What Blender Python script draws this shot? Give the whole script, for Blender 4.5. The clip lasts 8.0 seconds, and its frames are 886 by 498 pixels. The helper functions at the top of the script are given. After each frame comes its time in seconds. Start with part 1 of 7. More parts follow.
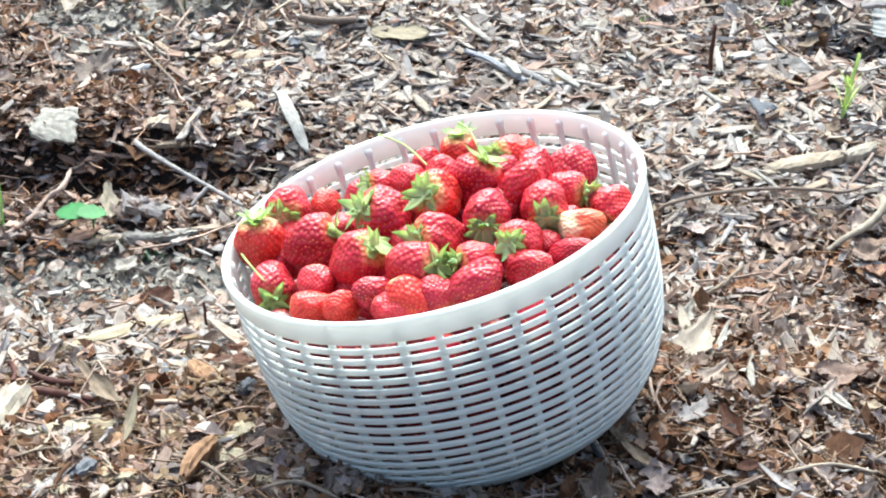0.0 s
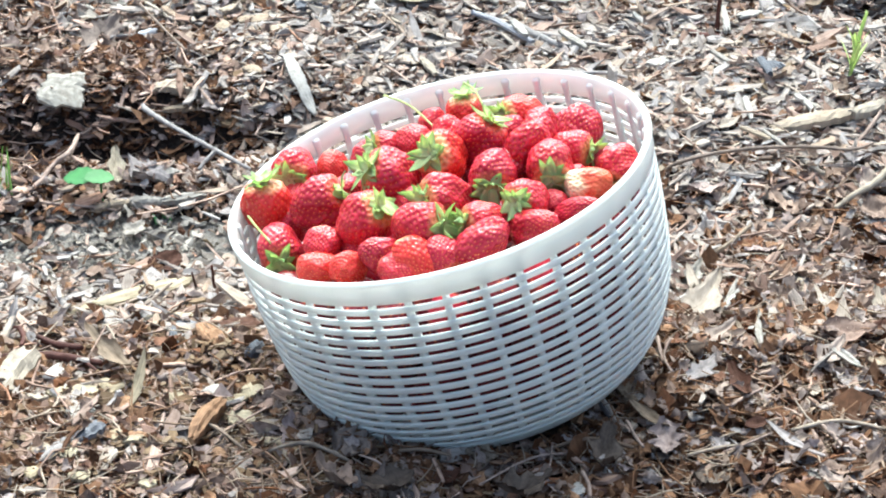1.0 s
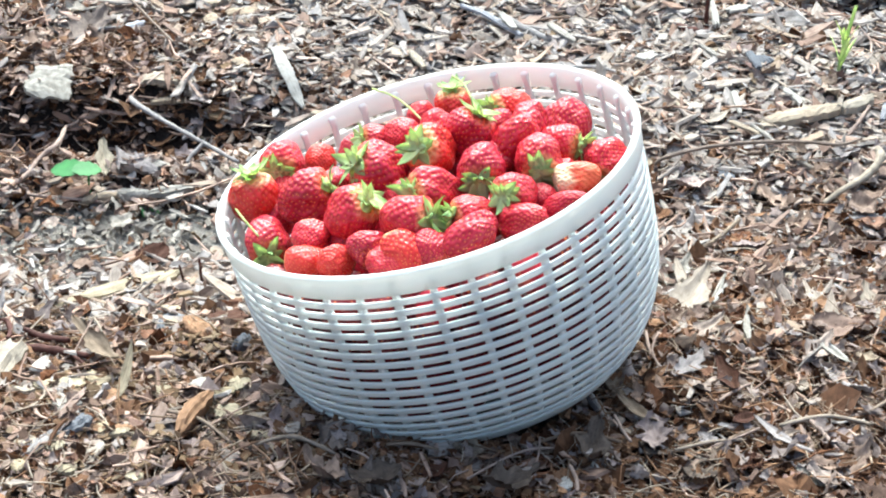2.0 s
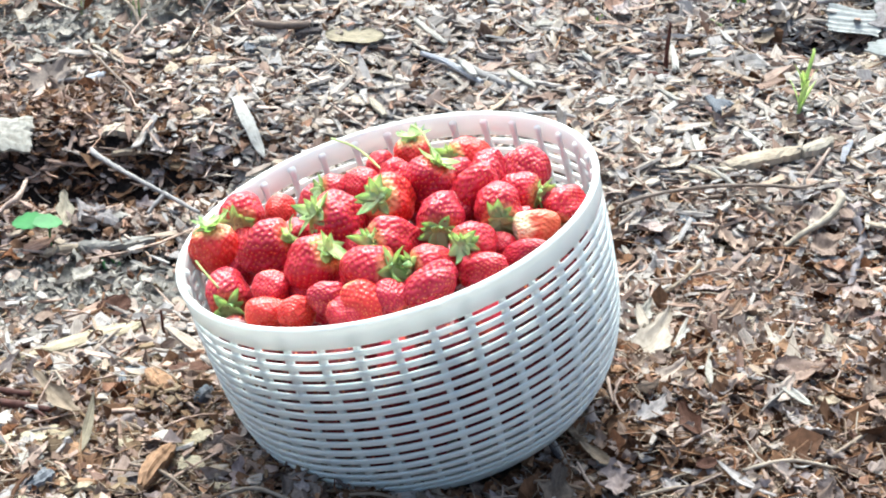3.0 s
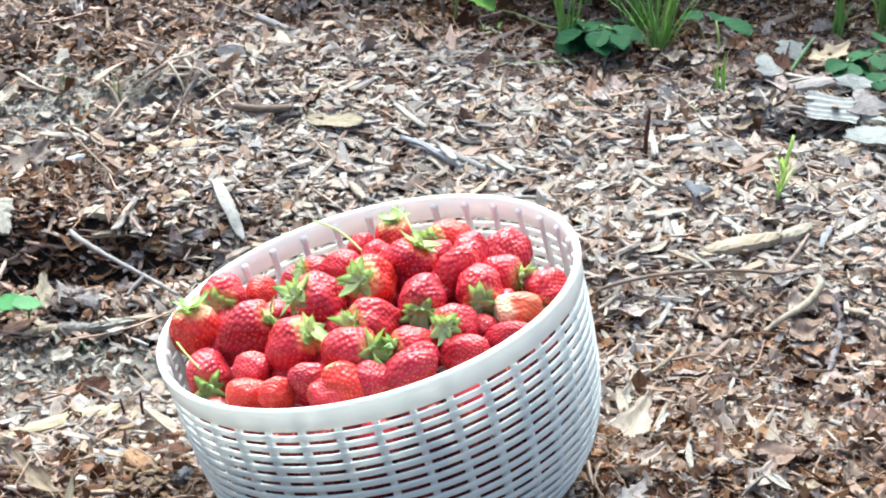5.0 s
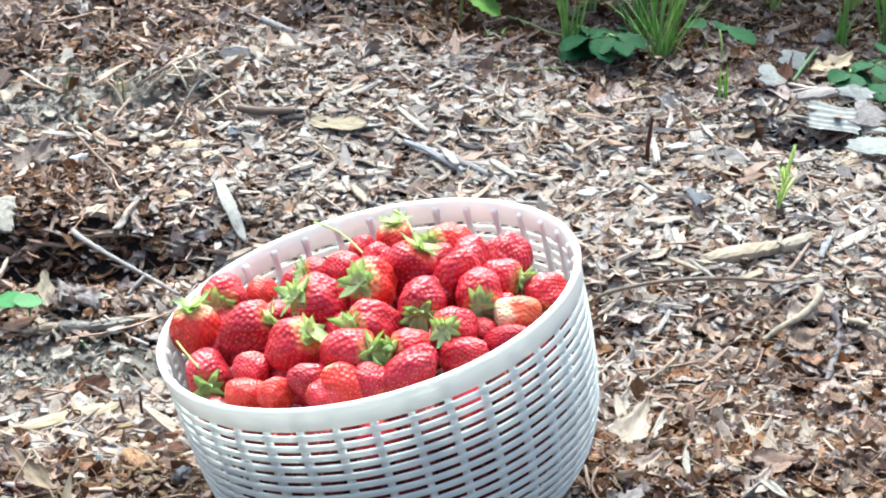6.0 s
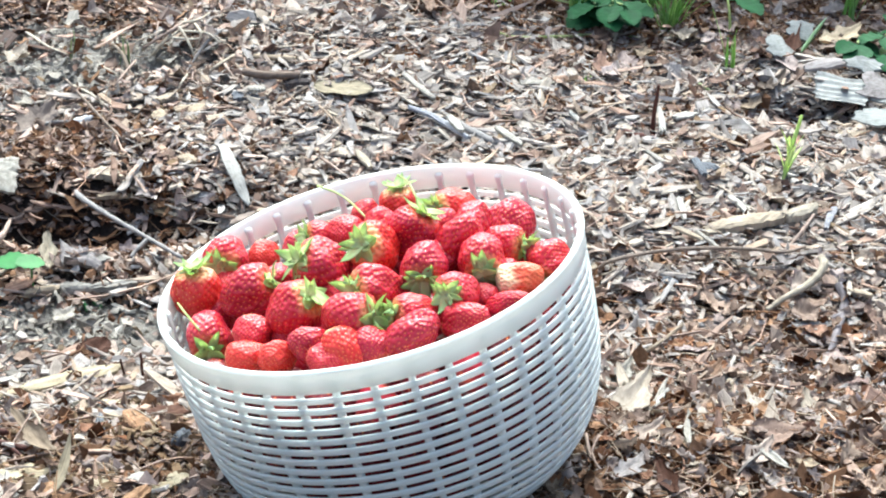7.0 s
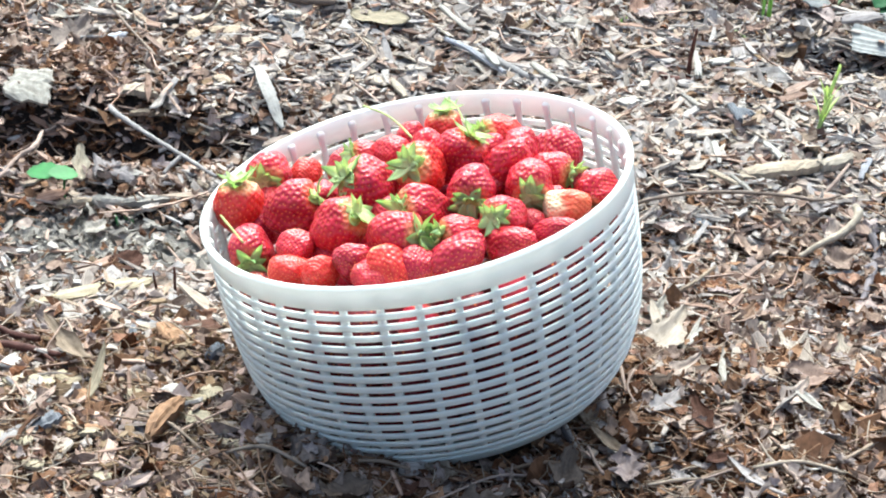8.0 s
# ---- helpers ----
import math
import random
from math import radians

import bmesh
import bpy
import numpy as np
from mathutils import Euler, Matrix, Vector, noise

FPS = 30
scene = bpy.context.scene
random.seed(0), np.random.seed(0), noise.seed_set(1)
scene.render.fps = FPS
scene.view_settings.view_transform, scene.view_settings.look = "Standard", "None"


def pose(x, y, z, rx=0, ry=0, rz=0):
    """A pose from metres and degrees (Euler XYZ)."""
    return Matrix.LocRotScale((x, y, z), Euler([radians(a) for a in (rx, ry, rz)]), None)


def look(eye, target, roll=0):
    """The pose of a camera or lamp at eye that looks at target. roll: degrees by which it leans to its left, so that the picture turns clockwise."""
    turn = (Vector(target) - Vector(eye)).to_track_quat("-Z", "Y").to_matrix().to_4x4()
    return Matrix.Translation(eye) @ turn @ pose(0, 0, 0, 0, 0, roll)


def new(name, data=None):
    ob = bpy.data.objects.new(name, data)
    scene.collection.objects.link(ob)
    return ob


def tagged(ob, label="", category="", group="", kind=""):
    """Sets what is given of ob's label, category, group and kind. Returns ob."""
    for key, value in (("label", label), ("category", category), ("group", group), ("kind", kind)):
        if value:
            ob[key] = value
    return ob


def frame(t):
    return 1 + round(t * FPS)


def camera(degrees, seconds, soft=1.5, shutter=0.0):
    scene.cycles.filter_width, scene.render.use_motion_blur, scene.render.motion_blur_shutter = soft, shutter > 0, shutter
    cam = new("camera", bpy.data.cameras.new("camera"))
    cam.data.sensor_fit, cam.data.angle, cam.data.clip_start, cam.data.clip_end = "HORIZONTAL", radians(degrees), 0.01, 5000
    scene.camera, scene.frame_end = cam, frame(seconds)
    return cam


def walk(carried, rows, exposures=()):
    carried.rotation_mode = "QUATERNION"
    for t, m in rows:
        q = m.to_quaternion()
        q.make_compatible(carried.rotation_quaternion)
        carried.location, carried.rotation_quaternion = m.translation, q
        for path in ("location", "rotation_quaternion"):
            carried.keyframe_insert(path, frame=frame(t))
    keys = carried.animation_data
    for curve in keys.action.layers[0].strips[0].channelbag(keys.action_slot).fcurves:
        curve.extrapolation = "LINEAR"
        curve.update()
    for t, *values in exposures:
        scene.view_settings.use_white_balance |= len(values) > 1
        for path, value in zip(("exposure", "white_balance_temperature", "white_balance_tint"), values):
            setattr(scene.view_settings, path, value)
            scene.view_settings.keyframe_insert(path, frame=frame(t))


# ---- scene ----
cam = camera(18.0, 8.0, soft=2.0)
walk(cam, (
    (0.0, look((0.0065, -1.4241, 0.9018), (0.0065, -0.0109, 0.1515), 0.302)),
    (0.2, look((0.0078, -1.4249, 0.9014), (0.0058, -0.0111, 0.1523), 0.135)),
    (0.5, look((0.0099, -1.4256, 0.9002), (0.0049, -0.0128, 0.1492), -0.196)),
    (1.0, look((0.0113, -1.4256, 0.8984), (0.0028, -0.0215, 0.1314), -0.401)),
    (1.2, look((0.0094, -1.4256, 0.8995), (-0.0027, -0.0228, 0.1301), -0.468)),
    (2.3, look((0.0114, -1.4224, 0.8967), (0.0150, -0.0201, 0.1263), 0.078)),
    (2.5, look((0.0118, -1.4232, 0.8970), (0.0181, -0.0156, 0.1362), 0.045)),
    (3.0, look((0.0162, -1.4209, 0.9010), (0.0324, -0.0074, 0.1514), -0.451)),
    (3.5, look((0.0218, -1.4170, 0.9046), (0.0495, 0.0017, 0.1654), -0.951)),
    (4.0, look((0.0230, -1.4203, 0.9069), (0.0600, 0.0061, 0.1831), -1.031)),
    (4.5, look((0.0337, -1.4152, 0.9100), (0.0672, 0.0153, 0.1942), -1.097)),
    (5.0, look((0.0109, -1.4232, 0.8979), (0.0435, 0.0131, 0.1937), 0.146)),
    (5.2, look((0.0110, -1.4257, 0.8995), (0.0401, 0.0114, 0.1967), 0.412)),
    (6.3, look((0.0123, -1.4286, 0.8953), (0.0457, 0.0097, 0.1951), 1.145)),
    (6.5, look((0.0135, -1.4276, 0.8927), (0.0462, 0.0095, 0.1902), 1.296)),
    (7.0, look((0.0143, -1.4251, 0.8921), (0.0419, 0.0059, 0.1769), 1.577)),
    (7.5, look((0.0081, -1.4214, 0.8828), (0.0416, 0.0045, 0.1577), 2.559)),
    (8.0, look((-0.0216, -1.4284, 0.8678), (0.0184, -0.0074, 0.1335), 4.547)),
), exposures=((0.0, 1.70, 5450, -5), (8.0, 1.70, 5450, -5)))

# ---- sky, sun ----
SUN_EL, SUN_AZ = radians(54), radians(-5)
world = bpy.data.worlds.new("sky")
world.use_nodes = True
scene.world = world
wn = world.node_tree
sky = wn.nodes.new("ShaderNodeTexSky")
sky.sky_type, sky.sun_disc = "NISHITA", False
sky.sun_elevation, sky.sun_rotation = SUN_EL, SUN_AZ
sky.air_density, sky.dust_density, sky.ozone_density = 0.7, 10.0, 0.3
wn.links.new(sky.outputs[0], wn.nodes["Background"].inputs[0])
wn.nodes["Background"].inputs[1].default_value = 0.15
sun = new("sun", bpy.data.lights.new("sun", "SUN"))
sun.data.energy, sun.data.angle, sun.data.color = 0.95, radians(55), (1.0, 0.97, 0.93)
sun_way = Vector((math.sin(SUN_AZ) * math.cos(SUN_EL), math.cos(SUN_AZ) * math.cos(SUN_EL), math.sin(SUN_EL)))
sun.matrix_world = look(sun_way * 20, (0, 0, 0))


# ---- materials ----
def material(name, rough=0.7, spec=0.3):
    m = bpy.data.materials.new(name)
    m.use_nodes = True
    b = m.node_tree.nodes["Principled BSDF"]
    b.inputs["Roughness"].default_value = rough
    b.inputs["Specular IOR Level"].default_value = spec
    return m, m.node_tree, b


def node(nt, kind, **values):
    n = nt.nodes.new(kind)
    for key, value in values.items():
        n.inputs[key].default_value = value
    return n


def ramp(nt, source, stops, constant=False):
    r = nt.nodes.new("ShaderNodeValToRGB")
    if constant:
        r.color_ramp.interpolation = "CONSTANT"
    while len(r.color_ramp.elements) < len(stops):
        r.color_ramp.elements.new(0.5)
    for e, (at, c) in zip(r.color_ramp.elements, stops):
        e.position, e.color = at, (*c, 1)
    nt.links.new(source, r.inputs[0])
    return r.outputs[0]


def mixed(nt, a, b, fac, mode="MIX"):
    m = nt.nodes.new("ShaderNodeMix")
    m.data_type, m.blend_type = "RGBA", mode
    for socket, value in ((m.inputs[0], fac), (m.inputs[6], a), (m.inputs[7], b)):
        if hasattr(value, "is_linked"):
            nt.links.new(value, socket)
        else:
            socket.default_value = value if isinstance(value, float) else (*value, 1)
    return m.outputs[2]


def maths(nt, op, a, b=0.0):
    m = nt.nodes.new("ShaderNodeMath")
    m.operation = op
    for socket, value in ((m.inputs[0], a), (m.inputs[1], b)):
        if hasattr(value, "is_linked"):
            nt.links.new(value, socket)
        else:
            socket.default_value = value
    return m.outputs[0]


def noisy(nt, coords, scale, detail=4.0, stretch=None, rough=0.6):
    if stretch:
        mp = nt.nodes.new("ShaderNodeMapping")
        mp.inputs["Scale"].default_value = stretch
        nt.links.new(coords, mp.inputs[0])
        coords = mp.outputs[0]
    n = node(nt, "ShaderNodeTexNoise", Scale=scale, Detail=detail, Roughness=rough)
    nt.links.new(coords, n.inputs["Vector"])
    return n.outputs["Fac"]


def bumpy(nt, bsdf, height, strength, distance):
    b = node(nt, "ShaderNodeBump", Strength=strength, Distance=distance)
    nt.links.new(height, b.inputs["Height"])
    nt.links.new(b.outputs[0], bsdf.inputs["Normal"])


def piece_random(nt):
    """A random number for each piece, whether it is an object or an island of a joined mesh."""
    o = nt.nodes.new("ShaderNodeObjectInfo").outputs["Random"]
    i = nt.nodes.new("ShaderNodeNewGeometry").outputs["Random Per Island"]
    return maths(nt, "FRACT", maths(nt, "ADD", o, i))


def fibrous(name, stops, rough=0.8, grain=0.34, along=(2.0, 14.0, 1.0), bump=0.5, constant=False, thin=0.0):
    """Wood, bark and leaf: a tone for each piece, grain along its length, blotches over it."""
    m, nt, b = material(name, rough, 0.08)
    uv = nt.nodes.new("ShaderNodeTexCoord")
    r = piece_random(nt)
    tone = ramp(nt, r, stops, constant)
    shift = nt.nodes.new("ShaderNodeVectorMath")
    shift.operation = "ADD"
    comb = nt.nodes.new("ShaderNodeCombineXYZ")
    nt.links.new(maths(nt, "MULTIPLY", r, 57.0), comb.inputs[0])
    nt.links.new(maths(nt, "MULTIPLY", r, 31.0), comb.inputs[1])
    nt.links.new(uv.outputs["UV"], shift.inputs[0])
    nt.links.new(comb.outputs[0], shift.inputs[1])
    lines = noisy(nt, shift.outputs[0], 1.0, 5.0, along)
    blotch = noisy(nt, uv.outputs["Object"], 130.0, 6.0, None, 0.7)
    g = ramp(nt, lines, ((0.3, (1 - grain,) * 3), (0.62, (1.0 + grain * 0.3,) * 3)))
    c = mixed(nt, tone, g, 1.0, "MULTIPLY")
    c = mixed(nt, c, ramp(nt, blotch, ((0.34, (0.58, 0.55, 0.53)), (0.50, (0.97, 0.965, 0.96)), (0.66, (1.06, 1.06, 1.06)))), 0.75, "MULTIPLY")
    nt.links.new(c, b.inputs["Base Color"])
    bumpy(nt, b, lines, bump, 0.001)
    if thin:
        through_it = nt.nodes.new("ShaderNodeBsdfTranslucent")
        both = nt.nodes.new("ShaderNodeMixShader")
        both.inputs[0].default_value = thin
        nt.links.new(c, through_it.inputs["Color"])
        nt.links.new(b.outputs[0], both.inputs[1])
        nt.links.new(through_it.outputs[0], both.inputs[2])
        nt.links.new(both.outputs[0], nt.nodes["Material Output"].inputs["Surface"])
    return m


PALE = fibrous("pale wood", ((0.0, (0.307, 0.241, 0.196)), (0.2, (0.361, 0.320, 0.284)), (0.4, (0.323, 0.274, 0.234)), (0.55, (0.379, 0.350, 0.326)),
                             (0.7, (0.303, 0.272, 0.256)), (0.85, (0.372, 0.323, 0.270)), (1.0, (0.340, 0.256, 0.186))))
BROWN = fibrous("weathered wood", ((0.0, (0.086, 0.053, 0.041)), (0.2, (0.366, 0.252, 0.191)), (0.4, (0.194, 0.129, 0.098)), (0.6, (0.481, 0.355, 0.284)),
                                   (0.75, (0.115, 0.076, 0.059)), (0.9, (0.537, 0.409, 0.338)), (1.0, (0.344, 0.185, 0.114))))
LEAF = fibrous("dry leaf", ((0.0, (0.079, 0.049, 0.036)), (0.2, (0.285, 0.208, 0.161)), (0.4, (0.159, 0.102, 0.072)), (0.6, (0.364, 0.297, 0.251)),
                            (0.78, (0.134, 0.077, 0.056)), (0.9, (0.349, 0.294, 0.276)), (1.0, (0.262, 0.154, 0.104))), 0.75, 0.35, (6.0, 6.0, 1.0), 0.4)
# damp brown litter; its dark tones also stand in for shade by the basket
DAMP_SHADE = fibrous("damp and shade-darkened leaf litter", ((0.0, (0.052, 0.023, 0.012)), (0.25, (0.190, 0.102, 0.055)), (0.45, (0.096, 0.049, 0.026)), (0.7, (0.312, 0.181, 0.102)), (0.85, (0.066, 0.030, 0.016)), (1.0, (0.167, 0.070, 0.030))), 0.7, 0.4, (6.0, 6.0, 1.0), 0.4)
SHRED = fibrous("dry needles", ((0.0, (0.141, 0.095, 0.065)), (0.35, (0.281, 0.212, 0.156)), (0.7, (0.380, 0.320, 0.251)), (1.0, (0.113, 0.068, 0.048))))
WARM = fibrous("warm tan wood", ((0.0, (0.138, 0.085, 0.049)), (0.25, (0.202, 0.145, 0.088)), (0.5, (0.101, 0.057, 0.032)), (0.75, (0.184, 0.122, 0.069)), (1.0, (0.220, 0.166, 0.109))))
GRIT = fibrous("grey grit", ((0.0, (0.254, 0.225, 0.190)), (0.4, (0.366, 0.335, 0.290)), (0.7, (0.152, 0.130, 0.110)), (1.0, (0.427, 0.395, 0.342))))
TORN = fibrous("torn oak leaf", ((0.0, (0.170, 0.123, 0.102)), (0.18, (0.306, 0.251, 0.225)), (0.36, (0.213, 0.149, 0.110)), (0.54, (0.356, 0.309, 0.292)),
                                 (0.70, (0.144, 0.089, 0.066)), (0.84, (0.341, 0.272, 0.214)), (0.94, (0.222, 0.110, 0.066)), (1.0, (0.279, 0.238, 0.238))), 0.75, 0.3, (5.0, 7.0, 1.0), 0.4, thin=0.15)
CREAM = fibrous("split cream wood", ((0.0, (0.336, 0.275, 0.199)), (0.5, (0.372, 0.323, 0.255)), (1.0, (0.312, 0.245, 0.173))), 0.75, 0.4, (1.5, 22.0, 1.0))
GREY_TWIG = fibrous("grey twig bark", ((0.0, (0.266, 0.249, 0.238)), (0.5, (0.311, 0.289, 0.278)), (1.0, (0.229, 0.209, 0.198))), 0.8, 0.4)
BROWN_TWIG = fibrous("brown twig bark", ((0.0, (0.19, 0.145, 0.115)), (0.5, (0.26, 0.205, 0.165)), (1.0, (0.15, 0.11, 0.088))), 0.75, 0.4)
RED_TWIG = fibrous("red brown bark", ((0.0, (0.068, 0.030, 0.024)), (1.0, (0.093, 0.040, 0.031))), 0.55, 0.5)
DARK_BARK = fibrous("dark bark", ((0.0, (0.07, 0.06, 0.06)), (1.0, (0.10, 0.085, 0.08))), 0.7, 0.5)
ORANGE_WOOD = fibrous("orange wood", ((0.0, (0.318, 0.196, 0.116)), (1.0, (0.284, 0.168, 0.096))), 0.75, 0.5)
GREY_SHEET = fibrous("weathered grey card", ((0.0, (0.259, 0.264, 0.250)), (1.0, (0.299, 0.299, 0.283))), 0.8, 0.3)


def green(name, low, high, rough=0.6, thin=0.35, vary=0.10, heart=None):
    m, nt, b = material(name, rough, 0.12)
    uv = nt.nodes.new("ShaderNodeTexCoord")
    n = noisy(nt, uv.outputs["Object"], 90.0, 3.0)
    c = ramp(nt, n, ((0.3, low), (0.7, high)))
    if heart:
        # a sepal is paler where it joins the fruit
        sep = nt.nodes.new("ShaderNodeSeparateXYZ")
        nt.links.new(uv.outputs["Object"], sep.inputs[0])
        c = mixed(nt, heart, c, ramp(nt, sep.outputs[0], ((0.10, (0, 0, 0)), (0.42, (1, 1, 1)))))
    c = mixed(nt, c, (0.9, 1.0, 0.75), maths(nt, "MULTIPLY", piece_random(nt), vary))
    nt.links.new(c, b.inputs["Base Color"])
    bumpy(nt, b, n, 0.3, 0.001)
    glow = nt.nodes.new("ShaderNodeBsdfTranslucent")
    nt.links.new(mixed(nt, c, (1.0, 1.0, 0.45), 0.25), glow.inputs["Color"])
    both = nt.nodes.new("ShaderNodeMixShader")
    both.inputs[0].default_value = thin
    nt.links.new(b.outputs[0], both.inputs[1])
    nt.links.new(glow.outputs[0], both.inputs[2])
    nt.links.new(both.outputs[0], nt.nodes["Material Output"].inputs["Surface"])
    return m


SEEDLING_GREEN = green("seedling green", (0.022, 0.12, 0.028), (0.040, 0.18, 0.040), 0.6, 0.15)
GRASS_GREEN = green("grass green", (0.17, 0.36, 0.05), (0.28, 0.50, 0.10))
DARK_GRASS = green("dark grass green", (0.10, 0.23, 0.040), (0.20, 0.38, 0.08))
PLANT_GREEN = green("strawberry leaf green", (0.009, 0.047, 0.016), (0.019, 0.083, 0.027), 0.65, 0.12, 0.01)
LITTLE_GRASS = green("young grass green", (0.54, 0.68, 0.28), (0.66, 0.76, 0.40), 0.6, 0.55)
FAINT_GRASS = green("faded shoot green", (0.20, 0.27, 0.13), (0.28, 0.34, 0.18), 0.6, 0.3)
BLADE_GREEN = green("pale blade green", (0.27, 0.42, 0.24), (0.36, 0.50, 0.32), 0.6, 0.4)
SEPAL_GREEN = green("sepal green", (0.25, 0.46, 0.16), (0.42, 0.61, 0.28), 0.55, 0.6, 0.10, (0.78, 0.84, 0.50))
CROWN_GREEN = green("pale calyx green", (0.48, 0.56, 0.26), (0.60, 0.66, 0.38), 0.55)
VINE_GREEN = green("dull vine green", (0.20, 0.25, 0.10), (0.30, 0.35, 0.16), 0.6)
STEM_GREEN = green("pale stem green", (0.36, 0.44, 0.16), (0.50, 0.56, 0.24), 0.5)


def berry_skin(name, low, high, shoulder, edge):
    m, nt, b = material(name, 0.30, 0.30)
    tc = nt.nodes.new("ShaderNodeTexCoord")
    n = noisy(nt, tc.outputs["Generated"], 3.5, 4.0)
    c = ramp(nt, n, ((0.32, low), (0.68, high)))
    sep = nt.nodes.new("ShaderNodeSeparateXYZ")
    nt.links.new(tc.outputs["Generated"], sep.inputs[0])
    rise = maths(nt, "ADD", sep.outputs[2], maths(nt, "MULTIPLY", maths(nt, "SUBTRACT", n, 0.5), 0.35))
    near = ramp(nt, rise, ((edge, (0, 0, 0)), (min(1.0, edge + 0.16), (1, 1, 1))))
    nt.links.new(mixed(nt, c, shoulder, near), b.inputs["Base Color"])
    fine = noisy(nt, tc.outputs["Object"], 9.0, 3.0)
    bumpy(nt, b, fine, 0.05, 0.03)
    nt.links.new(ramp(nt, noisy(nt, tc.outputs["Generated"], 6.0), ((0.3, (0.22,) * 3), (0.7, (0.38,) * 3))), b.inputs["Roughness"])
    b.inputs["Coat Weight"].default_value = 0.05
    b.inputs["Coat Roughness"].default_value = 0.18
    b.inputs["Subsurface Weight"].default_value = 0.15
    b.inputs["Subsurface Radius"].default_value = (0.25, 0.06, 0.04)
    b.inputs["Subsurface Scale"].default_value = 0.012
    return m


SKINS = {
    # for buried berries: red fruit with the basket's inner shade put into the colour
    "dark": berry_skin("shade-darkened red berry skin", (0.11, 0.004, 0.010), (0.16, 0.007, 0.015), (0.20, 0.02, 0.02), 0.95),
    "deep": berry_skin("deep red berry skin", (0.30, 0.006, 0.020), (0.44, 0.018, 0.044), (0.58, 0.08, 0.06), 0.93),
    "red": berry_skin("red berry skin", (0.38, 0.009, 0.022), (0.54, 0.024, 0.046), (0.68, 0.22, 0.11), 0.91),
    "orange": berry_skin("orange red berry skin", (0.48, 0.014, 0.014), (0.62, 0.042, 0.034), (0.74, 0.36, 0.16), 0.87),
    "pale": berry_skin("half ripe berry skin", (0.62, 0.050, 0.028), (0.70, 0.17, 0.080), (0.76, 0.60, 0.36), 0.60),
}
SEED = material("berry seeds", 0.6, 0.2)[0]
SEED.node_tree.nodes["Principled BSDF"].inputs["Base Color"].default_value = (0.70, 0.20, 0.06, 1)


def plastic():
    m, nt, b = material("white plastic", 0.42, 0.45)
    tc = nt.nodes.new("ShaderNodeTexCoord")
    n = noisy(nt, tc.outputs["Object"], 22.0, 4.0)
    nt.links.new(ramp(nt, n, ((0.3, (0.765, 0.80, 0.765)), (0.7, (0.82, 0.85, 0.815)))), b.inputs["Base Color"])
    nt.links.new(ramp(nt, noisy(nt, tc.outputs["Object"], 60.0), ((0.3, (0.36,) * 3), (0.7, (0.5,) * 3))), b.inputs["Roughness"])
    glow = nt.nodes.new("ShaderNodeBsdfTranslucent")
    glow.inputs["Color"].default_value = (0.92, 0.93, 0.90, 1)
    both = nt.nodes.new("ShaderNodeMixShader")
    both.inputs[0].default_value = 0.35
    nt.links.new(b.outputs[0], both.inputs[1])
    nt.links.new(glow.outputs[0], both.inputs[2])
    nt.links.new(both.outputs[0], nt.nodes["Material Output"].inputs["Surface"])
    return m


PLASTIC = plastic()


